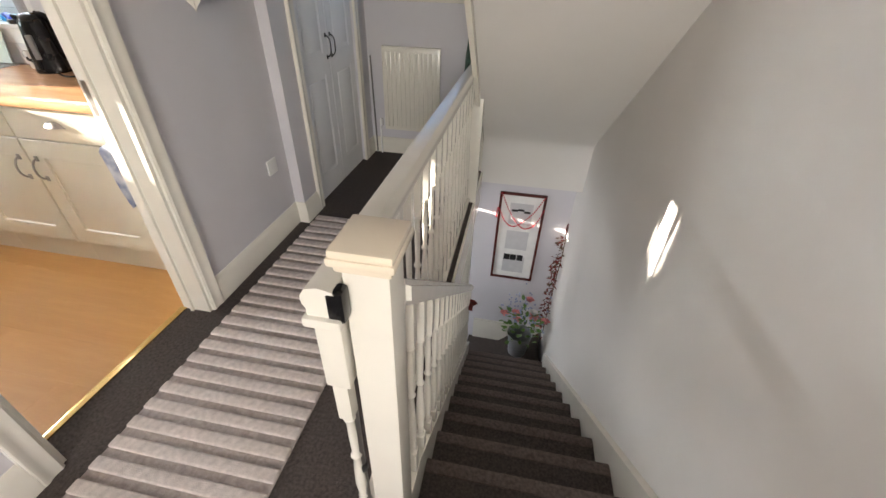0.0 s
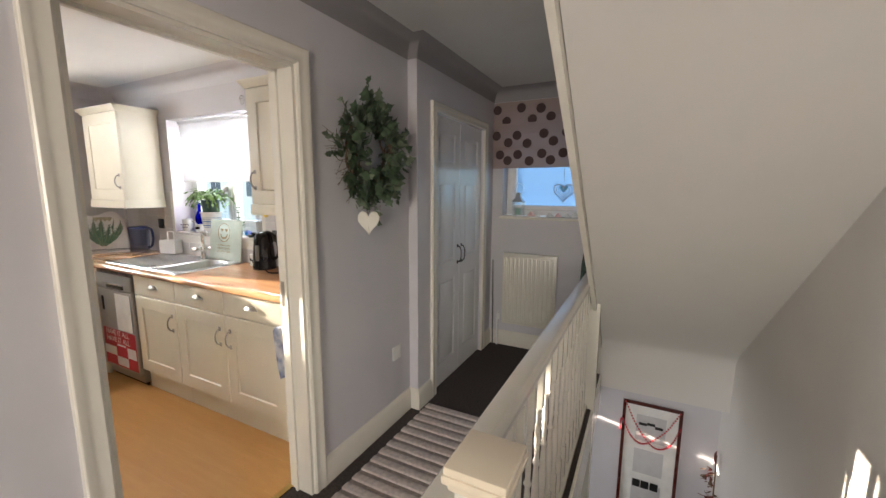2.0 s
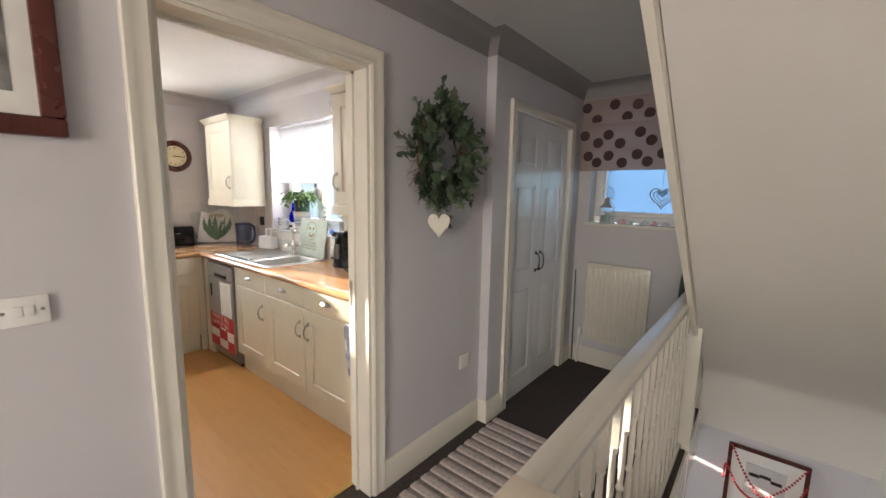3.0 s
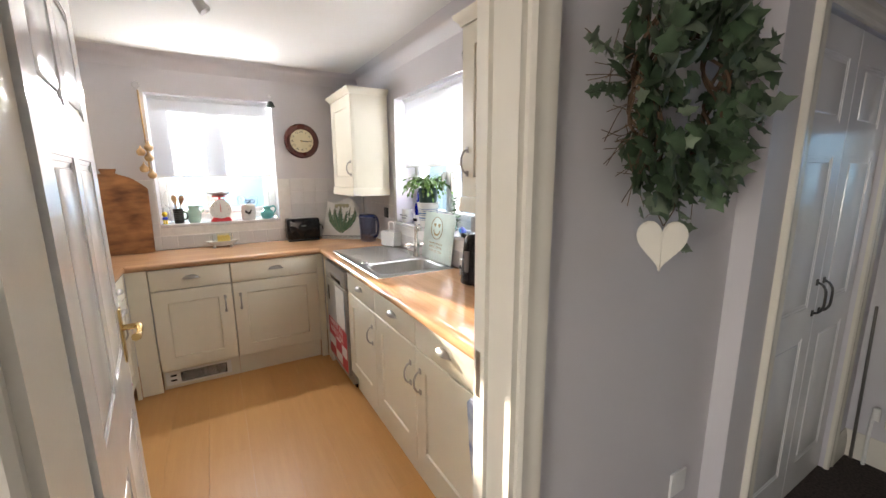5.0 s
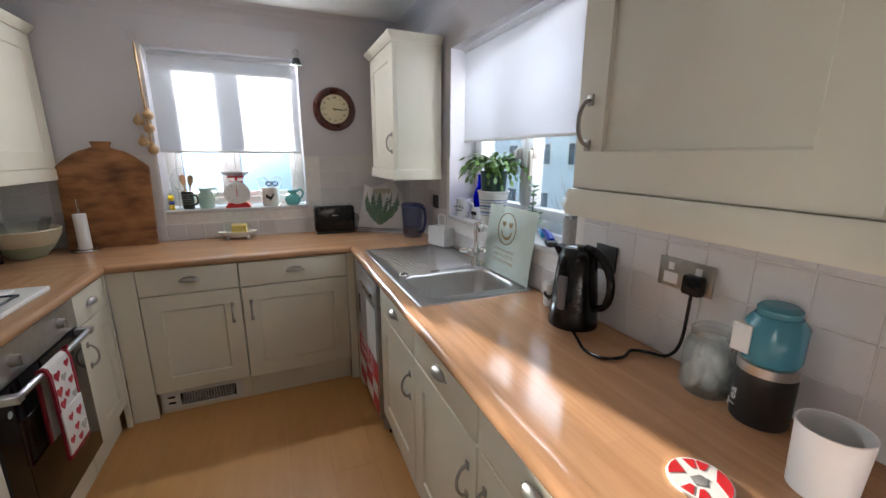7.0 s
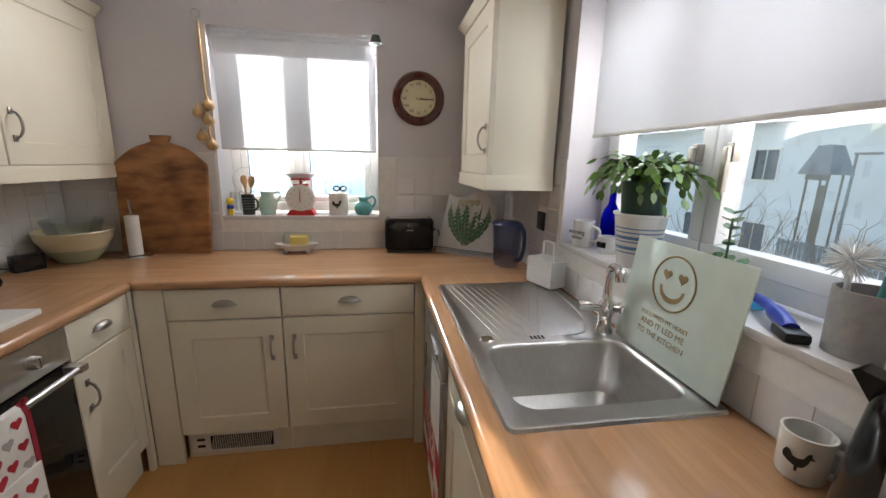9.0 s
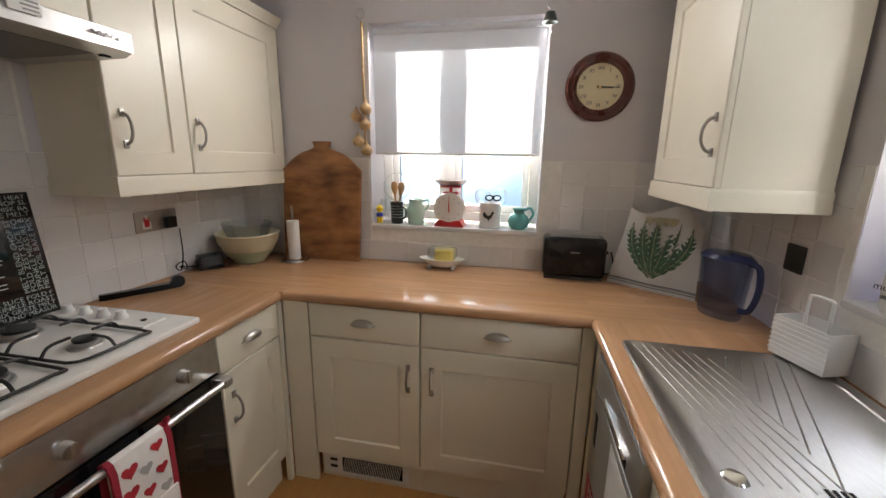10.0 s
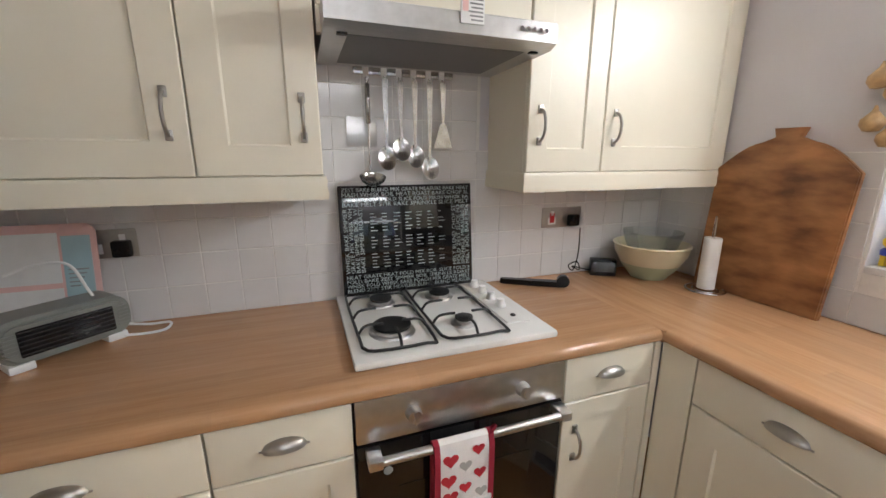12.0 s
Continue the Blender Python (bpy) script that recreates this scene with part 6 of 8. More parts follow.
# ---- things on the two sills ----
ZS = 1.1025
wf = thing("toy_figure", "small yellow toy figure on the window sill", "toy", (-3.905, 0.995, ZS), 90)
b = bmesh.new()
for x in (-0.008, 0.008):
    box(b, x - 0.007, x + 0.007, -0.008, 0.008, 0.0, 0.03, bevel=0.004)
lathe(b, [(0, 0.028), (0.017, 0.03), (0.018, 0.05), (0.01, 0.06), (0.017, 0.068), (0.019, 0.082), (0.01, 0.096), (0, 0.098)], 14)
part("figure", b, M_YELLOW, wf)
part("vest", lathe(bmesh.new(), [(0.0185, 0.035), (0.0195, 0.05), (0.012, 0.058)], 14), M_BLUEP, wf, "blue painted vest")
single("glass_shaker", lathe(bmesh.new(), [(0, 0), (0.028, 0), (0.03, 0.1), (0.026, 0.11), (0.026, 0.125), (0, 0.126)], 20), M_CLEAR, "clear glass shaker with a metal lid", "shaker", (-3.965, 1.005, ZS))
bm_ = mug((-3.93, 1.085, ZS), 60, 0.036, 0.115, M_IRON, "tall black ribbed mug holding wooden spoons")
for i in range(5):
    part("ring", tube(bmesh.new(), [(0.0355 * math.cos(a), 0.0355 * math.sin(a), 0.035 + i * 0.015) for a in [2 * math.pi * k / 24 for k in range(24)]], 0.0012, 5, True), M_LETTER, bm_)
for a, bz in ((-10, 0.21), (14, 0.205)):
    sp_ = single("wooden_spoon", lathe(bmesh.new(), [(0, 0), (0.005, 0.0), (0.005, 0.14), (0.012, 0.16), (0.02, 0.185), (0.015, 0.21), (0, 0.218)], 12, Matrix.Diagonal((0.5, 1, 1, 1))), M_SPOON, "pale wooden spoon standing in the mug", "spoon")
    sp_.matrix_basis = pose(-3.93, 1.087, ZS + 0.008, -a * 0.6, a * 0.3, 0)
single("wire_ring", tube(bmesh.new(), [(0.0, 0.075 * math.cos(a), 0.075 * math.sin(a)) for a in [2 * math.pi * k / 32 for k in range(32)]], 0.002, 6, True), M_CHROME, "thin wire ring leaning on the window", "ring", (-4.02, 1.055, ZS + 0.19))


def pitcher(name, place, rz, prof, m, label, hz, hr):
    o = thing(name, label, "jug", place, rz)
    part("jug_body", lathe(bmesh.new(), prof, 28), m, o)
    part("handle", tube(bmesh.new(), curve(hr, 5), 0.0065, 8), m, o)
    return o


pitcher("jug", (-3.935, 1.19, ZS), 90, [(0, 0), (0.04, 0), (0.045, 0.02), (0.05, 0.06), (0.047, 0.085), (0.036, 0.105), (0.036, 0.125), (0.042, 0.135), (0.039, 0.135), (0.033, 0.125), (0.033, 0.105), (0.045, 0.06), (0, 0.01)], M_MINT, "mint green glazed pottery jug", 0, [(0.036, 0, 0.122), (0.062, 0, 0.13), (0.07, 0, 0.10), (0.048, 0, 0.075)])
pitcher("jug", (-3.93, 1.735, ZS), 90, [(0, 0), (0.035, 0), (0.05, 0.018), (0.056, 0.04), (0.045, 0.065), (0.026, 0.08), (0.027, 0.095), (0.036, 0.105), (0.033, 0.105), (0.023, 0.094), (0.023, 0.08), (0.05, 0.04), (0, 0.008)], M_TEAL, "small round teal glazed pottery jug", 0, [(0.026, 0, 0.095), (0.055, 0, 0.108), (0.072, 0, 0.08), (0.055, 0, 0.045)])
sc = thing("kitchen_scale", "red vintage kitchen scale with a steel pan", "scale", (-3.93, 1.38, ZS), 90)
sc.scale = (1.14, 1.1, 1.1)
part("base", slab(bmesh.new(), [(-0.068, 0), (0.068, 0), (0.066, 0.008), (0.05, 0.03), (-0.05, 0.03), (-0.066, 0.008)], "y", -0.045, 0.045), M_RED, sc)
part("housing", lathe(bmesh.new(), [(0, -0.035), (0.062, -0.035), (0.066, -0.02), (0.066, 0.03), (0, 0.03)], 32, pose(0, 0, 0.088, 90)), M_RED, sc)
part("dial_face", lathe(bmesh.new(), [(0.0, 0.046), (0.062, 0.046), (0.071, 0.043), (0.073, 0.03), (0.0, 0.03)], 32, pose(0, 0, 0.088, 90)), M_STONEW, sc, "white round dial")
part("needle", slab(bmesh.new(), [(-0.003, 0.07), (0.003, 0.07), (0.001, 0.14), (-0.001, 0.14)], "y", -0.049, -0.047), M_RED, sc)
for i in range(12):
    a = radians(30 * i)
    part("tick", B(-0.001, 0.001, -0.0475, -0.046, 0.048, 0.055), M_IRON, sc, "", False).matrix_basis = Matrix.Translation((0, 0, 0.088)) @ Matrix.Rotation(a, 4, "Y")
part("neck", B(-0.035, 0.035, -0.02, 0.02, 0.15, 0.162, bevel=0.003), M_RED, sc)
part("post", B(-0.006, 0.006, -0.01, 0.01, 0.16, 0.195), M_RED, sc)
part("carrier", B(-0.045, 0.045, -0.03, 0.03, 0.182, 0.19, bevel=0.002), M_RED, sc)
part("pan", lathe(bmesh.new(), [(0, 0.196), (0.05, 0.198), (0.078, 0.216), (0.084, 0.218), (0.078, 0.213), (0.05, 0.193), (0, 0.191)], 32), M_STEEL, sc, "shallow steel pan")
up_ = thing("utensil_pot", "white utensil pot with a black rooster holding whisks and scissors", "utensil pot", (-3.935, 1.588, ZS), 90)
up_.scale = (1.12, 1.12, 1.0)
part("pot", lathe(bmesh.new(), [(0, 0), (0.046, 0), (0.049, 0.004), (0.049, 0.128), (0.045, 0.128), (0.045, 0.008), (0, 0.008)], 28), M_STONEW, up_)
rooster(up_, -0.0495, 0.065, 0.028)
for s, tilt in ((-1, -22), (1, 24)):
    w_ = thing("whisk", "steel wire balloon whisk in the pot", "whisk", (-3.935, 1.588, ZS + 0.09), 90)
    w_.matrix_basis = pose(-3.935, 1.588 + s * 0.01, ZS + 0.085, 0, 0, 90) @ pose(0, 0, 0, 0, tilt)
    part("handle", rod(bmesh.new(), (0, 0, -0.06), (0, 0, 0.03), 0.006), M_STEEL, w_)
    for k in range(4):
        a = math.pi * k / 4
        pts = [(0.04 * math.sin(t) * math.cos(a), 0.04 * math.sin(t) * math.sin(a), 0.075 - 0.05 * math.cos(t)) for t in [i * math.pi / 8 for i in range(1, 8)]]
        part("wire", tube(bmesh.new(), curve([(0, 0, 0.02), *pts, (0, 0, 0.127), *[(-x, -y, z) for x, y, z in reversed(pts)], (0, 0, 0.02)], 2), 0.0012, 5), M_CHROME, w_)
sz = thing("scissors", "black-handled scissors in the utensil pot", "scissors", (-3.925, 1.603, ZS + 0.05), 90)
for s in (-1, 1):
    part("finger_loop", tube(bmesh.new(), [(s * 0.02 + 0.018 * math.cos(a), -0.02, 0.105 + 0.013 * math.sin(a)) for a in [2 * math.pi * k / 16 for k in range(16)]], 0.004, 6, True), M_BLACK, sz)
    part("blade", slab(bmesh.new(), [(s * 0.01, 0.095), (s * 0.004, 0.095), (-s * 0.008, -0.03), (-s * 0.002, -0.035)], "y", -0.021, -0.019), M_STEEL, sz)

# sink window sill
m2 = mug((-2.97, 2.645, ZS), 20, 0.042, 0.105, M_STONEW, "white mug with grey lettering on the sill", 0.032)
lettering("lettering", "morning", 0.024, pose(-0.036, -0.0455, 0.055, 90), M_IRON, m2)
part("print_bar", B(-0.02, 0.025, -0.0425, -0.036, 0.034, 0.042), M_GREYPRINT, m2, "", False)
single("blue_bottle", lathe(bmesh.new(), [(0, 0), (0.034, 0), (0.036, 0.01), (0.036, 0.12), (0.028, 0.15), (0.013, 0.18), (0.012, 0.235), (0.015, 0.24), (0.012, 0.245), (0, 0.245)], 24), M_COBALT, "cobalt blue glass bottle on the sill", "bottle", (-2.92, 2.725, ZS))
m3 = mug((-2.845, 2.675, ZS), 25, 0.036, 0.062, M_STONEW, "small white cup with a dark print", 0.022)
part("printed_band", B(-0.02, 0.015, -0.0365, -0.03, 0.022, 0.044, bevel=0.002), M_BLACK, m3)

pp = thing("striped_plant_pot", "white bucket-shaped pot with blue stripes", "plant pot", (-2.655, 2.662, ZS))
part("pot", lathe(bmesh.new(), [(0, 0), (0.056, 0), (0.058, 0.004), (0.078, 0.165), (0.084, 0.17), (0.084, 0.176), (0.074, 0.176), (0.054, 0.01), (0, 0.01)], 36), M_STONEW, pp)
for z in (0.05, 0.062, 0.085, 0.095, 0.115, 0.128):
    r = 0.058 + 0.02 * (z / 0.165) + 0.0006
    part("stripe", lathe(bmesh.new(), [(r, z), (r + 0.0006, z + 0.002), (r + 0.0008, z + (0.010 if z in (0.062, 0.095) else 0.004))], 36), plain("blue_stripe", (0.10, 0.20, 0.38), 0.3), pp, "blue painted stripe")
cc = thing("christmas_cactus", "bushy green flat-leaved cactus in a dark green inner pot", "plant", (-2.655, 2.662, ZS + 0.02))
part("inner_pot", lathe(bmesh.new(), [(0, 0), (0.05, 0), (0.07, 0.255), (0.066, 0.255), (0.048, 0.01), (0, 0.01)], 28), plain("dark_green_pot", (0.01, 0.05, 0.035), 0.35), cc, "dark green plastic pot")
part("soil", lathe(bmesh.new(), [(0, 0.24), (0.064, 0.24)], 24), M_TWIG, cc)
random.seed(21)
for i in range(105):
    a = random.uniform(0, 2 * math.pi)
    p = Vector((0.035 * math.cos(a) * random.random(), 0.035 * math.sin(a) * random.random(), 0.245))
    d = Vector((math.cos(a), math.sin(a) * 0.8, random.uniform(0.9, 2.6))).normalized()
    b = bmesh.new()
    for k in range(random.randint(4, 7)):
        leaf(b, p, d, Vector((0, 0, 1)) + rv(0.7), 0.039, random.uniform(0.019, 0.027), random.uniform(-0.1, 0.2))
        p = p + d * 0.033
        d = (d + Vector((0, 0, -0.42)) + rv(0.18)).normalized()
        if p.y > 0.085:
            break
    part("leaf_stem", b, M_CACTUS, cc)
js = thing("jade_sprig", "small succulent with paired green leaves on the sill", "plant", (-2.36, 2.70, ZS))
part("cup", lathe(bmesh.new(), [(0, 0), (0.026, 0), (0.03, 0.055), (0.027, 0.055), (0.022, 0.006), (0, 0.006)], 20), M_CLEAR, js)
random.seed(4)
for sx, H in ((0.0, 0.20), (-0.035, 0.10), (0.04, 0.085)):
    b = bmesh.new()
    tube(b, [(sx * 0.4, 0, 0.01), (sx, 0, H)], 0.003, 6)
    z = 0.05
    while z < H + 0.01:
        a = z * 90
        for s in (0, math.pi):
            leaf(b, Vector((sx, 0, z)), Vector((math.cos(a + s), math.sin(a + s), 0.5)), Vector((0, 0, 1)), 0.034, 0.032, 0.1)
        z += 0.02
    part("stem", b, plain("jade_green", (0.05, 0.13, 0.05), 0.35, vary=0.3), js)
wb = thing("washing_up_brush", "dark blue and light blue scrubbing brush on the sill", "brush", (-2.20, 2.665, ZS), -28)
part("handle", tube(bmesh.new(), curve([(-0.11, 0, 0.022), (-0.02, 0, 0.032), (0.06, 0, 0.024), (0.10, 0, 0.016)], 5), [0.012] * 8 + [0.017] * 8, 10), M_BLUEP, wb)
part("head", B(0.07, 0.135, -0.022, 0.022, 0.0, 0.022, bevel=0.008), M_IRON, wb)
part("grip", B(-0.125, -0.05, -0.018, 0.018, 0.0, 0.03, bevel=0.01), M_CYAN, wb, "light blue grip")
ut = thing("brush_pot", "grey concrete pot holding washing-up brushes", "pot", (-2.035, 2.675, ZS))
part("pot", lathe(bmesh.new(), [(0, 0), (0.052, 0), (0.055, 0.12), (0.05, 0.12), (0.048, 0.01), (0, 0.01)], 28), plain("grey_concrete", (0.34, 0.33, 0.32), 0.8, vary=0.12, scale=60), ut)
b = bmesh.new()
random.seed(6)
for i in range(150):
    d = rv().normalized()
    rod(b, Vector((-0.04, -0.005, 0.165)) + d * 0.01, Vector((-0.04, -0.005, 0.165)) + d * 0.042, 0.0012, 0.0008, 4)
sb_ = thing("scrub_brush", "fluffy white round brush in the pot", "brush", (-2.035, 2.675, ZS))
part("bristles", b, M_STONEW, sb_)
part("handle", rod(bmesh.new(), (-0.038, 0, 0.012), (-0.04, -0.005, 0.14), 0.005), M_WHITEP, sb_)
for x, dx, c, L, nm in ((0.0, 0.03, M_SPOON, 0.25, "wooden-handled dish brush"), (0.02, 0.02, M_RED, 0.185, "red and white dish brush"), (0.03, 0.035, M_TWIG, 0.22, "brown bottle brush")):
    o = thing("dish_brush", nm + " standing in the pot", "brush", (-2.035, 2.675, ZS))
    part("handle", rod(bmesh.new(), (x, 0, 0.012), (x + dx * 0.7, 0, L - 0.05), 0.007, 0.008), M_TEAL if c is M_SPOON else c, o)
    part("brush_head", rod(bmesh.new(), (x + dx * 0.7, 0, L - 0.05), (x + dx, 0, L), 0.012, 0.015), c, o)

hp = thing("hanging_pouch", "small black and yellow pouch hanging inside the kitchen doorway", "pouch", (XK - 0.03, 1.965, 1.70))
part("pouch", B(-0.008, 0.008, -0.03, 0.03, 0.0, 0.075, bevel=0.005), M_IRON, hp)
part("flap", slab(bmesh.new(), [(-0.031, 0.0), (0.0, 0.0), (-0.031, 0.05)], "x", -0.010, 0.010), M_YELLOW, hp, "yellow corner flap")
part("loop", tube(bmesh.new(), curve([(0, -0.012, 0.07), (0.012, -0.008, 0.11), (0.022, 0, 0.13), (0.012, 0.008, 0.11), (0, 0.012, 0.07)], 4), 0.002, 6), M_IRON, hp)
single("coat_hook", tube(bmesh.new(), curve([(XK - 0.001, 1.965, 1.845), (XK - 0.02, 1.965, 1.84), (XK - 0.026, 1.965, 1.825), (XK - 0.016, 1.965, 1.812)], 4), 0.0035, 8), M_PEWTER, "small metal hook beside the kitchen door frame", "hook")

# ceiling spotlight bar
sl_ = thing("ceiling_spotlights", "white ceiling bar with small spotlights", "spotlight", (-2.35, 1.35, ZC))
part("bar", B(-0.25, 0.25, -0.02, 0.02, -0.02, 0.0, bevel=0.004), M_WHITEP, sl_)
for x in (-0.2, 0.0, 0.2):
    part("spot", lathe(bmesh.new(), [(0, 0), (0.022, 0), (0.03, -0.07), (0.026, -0.07), (0, -0.02)], 16, Matrix.Translation((x, 0, -0.035)) @ pose(0, 0, 0, 35, 0, 40 * x)), M_STEEL, sl_)

# ---- hall ----


def panelled_leaf(w, h, cols, rows, t=0.038, both=True):
    """A door leaf with raised panels in moulded recesses; front at y 0 looks to -y, from x 0 to w."""
    bm = bmesh.new()
    box(bm, 0, w, 0.006, t - 0.006, 0, h)
    for y0, y1, s in ((0.0, 0.007, -1), (t - 0.007, t, 1)):
        xs = [0] + [v for c in cols for v in c] + [w]
        for a, b in zip(xs[::2], xs[1::2]):
            box(bm, a, b, y0, y1, 0, h, bevel=0.0)
        for c0, c1 in cols:
            zs = [0] + [v for r in rows for v in r] + [h]
            for a, b in zip(zs[::2], zs[1::2]):
                box(bm, c0, c1, y0, y1, a, b)
            for r0, r1 in rows:
                box(bm, c0 + 0.022, c1 - 0.022, y0 + (0.001 if s < 0 else -0.006), y1 + (0.006 if s < 0 else -0.001), r0 + 0.022, r1 - 0.022, bevel=0.006)
                for q in ((c0, c0 + 0.01, r0, r1), (c1 - 0.01, c1, r0, r1), (c0 + 0.01, c1 - 0.01, r0, r0 + 0.01), (c0 + 0.01, c1 - 0.01, r1 - 0.01, r1)):
                    box(bm, q[0], q[1], y0 + 0.0025, y1 - 0.0025, q[2], q[3])
    return bm


kd = thing("kitchen_door", "white gloss panelled door standing open into the kitchen", "door", (XK - 0.012, DOOR[0] + 0.03, 0.008), 186)
leaf_ = part("leaf", panelled_leaf(0.715, 1.952, [(0.10, 0.325), (0.39, 0.615)], [(0.20, 0.80), (0.98, 1.50), (1.60, 1.85)]), M_DOORW, kd)
for yy, s in ((0.0, -1), (0.038, 1)):
    hb = bmesh.new()
    box(hb, 0.635, 0.678, yy if s > 0 else yy - 0.006, yy + 0.006 if s > 0 else yy, 0.93, 1.09, bevel=0.003)
    y2 = yy + s * 0.04
    rod(hb, (0.657, yy, 1.03), (0.657, y2, 1.03), 0.009, seg=12)
    tube(hb, curve([(0.657, y2, 1.03), (0.62, y2 + s * 0.006, 1.034), (0.575, y2 + s * 0.004, 1.026), (0.55, y2 - s * 0.002, 1.03)], 4), [0.011, 0.0105, 0.010, 0.009, 0.008, 0.008, 0.008, 0.008, 0.0085, 0.009, 0.010, 0.011, 0.011], 10)
    part("door_handle", hb, M_BRASS, leaf_, "polished brass lever handle on a plate")
for z in (0.22, 1.70):
    part("hinge", B(-0.004, 0.002, 0.004, 0.034, z, z + 0.075, bevel=0.001), M_PEWTER, kd, "worn metal butt hinge")

for y0, hs in ((2.985, 1), (3.4245, 0)):
    cd_ = thing("cupboard_door", "white panelled hall cupboard door, closed", "door", (XC - 0.018, y0, 0.008), 90, "pair of cupboard doors")
    lf_ = part("leaf", panelled_leaf(0.434, 1.965, [(0.085, 0.349)], [(0.16, 0.80), (0.93, 1.52), (1.64, 1.86)]), M_DOORW, cd_)
    bow_handle(lf_, 0.402 if hs else 0.032, 0.965, 0.0, 0.13)["label"] = "black iron bow handle"
    lf_.children[0].data.materials[0] = M_IRON

rd = thing("radiator", "white ribbed panel radiator on the wall under the window", "radiator", (-0.562, YB - 0.012, 0.23), 0)
part("panel", B(0, 0.49, -0.045, -0.02, 0.0, 0.665, bevel=0.008), M_GLOSS, rd)
for i in range(12):
    part("rib", B(0.018 + i * 0.039, 0.042 + i * 0.039, -0.053, -0.044, 0.03, 0.635, bevel=0.008), M_GLOSS, rd)
part("top_grille", B(0, 0.49, -0.045, 0.0, 0.665, 0.672, bevel=0.002), M_GLOSS, rd)
pv = bmesh.new()
tube(pv, curve([(-0.02, -0.03, 0.03), (-0.04, -0.03, 0.03), (-0.045, -0.03, 0.01), (-0.045, -0.03, -0.23)], 4), 0.0075)
lathe(pv, [(0, 0.0), (0.016, 0.0), (0.016, 0.05), (0.012, 0.06), (0, 0.06)], 14, Matrix.Translation((-0.035, -0.03, 0.03)))
part("valve", pv, M_WHITEP, rd, "white pipe and valve")
single("walking_pole", rod(bmesh.new(), (-0.655, YB - 0.03, 0.0), (-0.675, YB - 0.012, 0.82), 0.007, 0.006), M_CANE, "thin grey pole standing in the hall corner", "pole")

rb = thing("roman_blind", "beige roman blind with dark brown velvet dots", "blind", (-0.692, YB - 0.012, 0))
zt_, zb_, wB = 2.24, 1.665, 1.02
folds = [(0.0, zt_), (-0.012, zt_ - 0.14), (-0.028, zt_ - 0.205), (-0.03, zt_ - 0.235), (-0.008, zt_ - 0.215), (-0.012, zt_ - 0.28), (-0.03, zt_ - 0.38), (-0.034, zt_ - 0.41), (-0.01, zt_ - 0.39), (-0.014, zt_ - 0.46), (-0.022, zb_)]
bm = bmesh.new()
lo_ = [bm.verts.new((0, y, z)) for y, z in folds]
hi_ = [bm.verts.new((wB, y, z)) for y, z in folds]
for i in range(len(folds) - 1):
    bm.faces.new((lo_[i], hi_[i], hi_[i + 1], lo_[i + 1]))
part("fabric", bm, M_BLINDPAT, rb, "", False)
random.seed(14)
spots = []
for j, (z, y) in enumerate(((2.17, -0.009), (2.08, -0.021), (1.955, -0.022), (1.885, -0.032), (1.795, -0.018), (1.735, -0.021))):
    for i in range(6):
        spots.append((0.05 + i * 0.19 + (0.09 if j % 2 else 0) + random.uniform(-0.025, 0.025), y, z + random.uniform(-0.012, 0.012)))
for x, y, z in spots:
    if x < wB - 0.03:
        part("dot", lathe(bmesh.new(), [(0, 0.003), (random.uniform(0.031, 0.038), 0.0025), (0.040, 0)], 20, pose(x, y, z, 90)), M_DOT, rb)

# things on the hall sill
ZH = WIN3[2] + 0.0155
ln = thing("lantern", "silver metal lantern with glass sides on the hall sill", "lantern", (-0.46, YB + 0.04, ZH))
part("base", B(-0.05, 0.05, -0.045, 0.045, 0, 0.012, bevel=0.003), M_ZINC, ln)
for x in (-0.042, 0.042):
    for y in (-0.038, 0.038):
        part("post", B(x - 0.004, x + 0.004, y - 0.004, y + 0.004, 0.012, 0.13), M_ZINC, ln, "", False)
part("glass_box", B(-0.04, 0.04, -0.036, 0.036, 0.012, 0.13), M_CLEAR, ln, "", False)
part("roof", lathe(bmesh.new(), [(0.075, 0.13), (0.07, 0.136), (0.035, 0.165), (0.03, 0.20), (0.015, 0.215), (0, 0.216)], 4, pose(0, 0, 0, 0, 0, 45)), M_ZINC, ln)
part("ring_handle", tube(bmesh.new(), [(0.045 * math.cos(a), 0, 0.245 + 0.05 * math.sin(a)) for a in [2 * math.pi * i / 24 for i in range(24)]], 0.0025, 6, True), M_ZINC, ln)
part("candle", lathe(bmesh.new(), [(0, 0.012), (0.025, 0.012), (0.025, 0.07), (0, 0.07)], 16), M_MINT, ln)
hh_ = thing("hanging_heart", "nested metal heart ornament hanging in the hall window", "ornament", (-0.06, YB + 0.02, 1.46))
for s in (0.085, 0.06, 0.035):
    part("heart_wire", tube(bmesh.new(), [(a, 0, b) for a, b in heart_pts(s, 32)], 0.005 if s > 0.08 else 0.0035, 6, True), M_ZINC, hh_)
part("blue_heart", slab(bmesh.new(), [(a, b + 0.03) for a, b in heart_pts(0.035)], "y", -0.003, 0.003), M_CYAN, hh_, "small blue heart")
part("cord", rod(bmesh.new(), (0, 0, 0.08), (0, 0, 0.26), 0.0015, seg=6), M_TWIG, hh_)
random.seed(2)
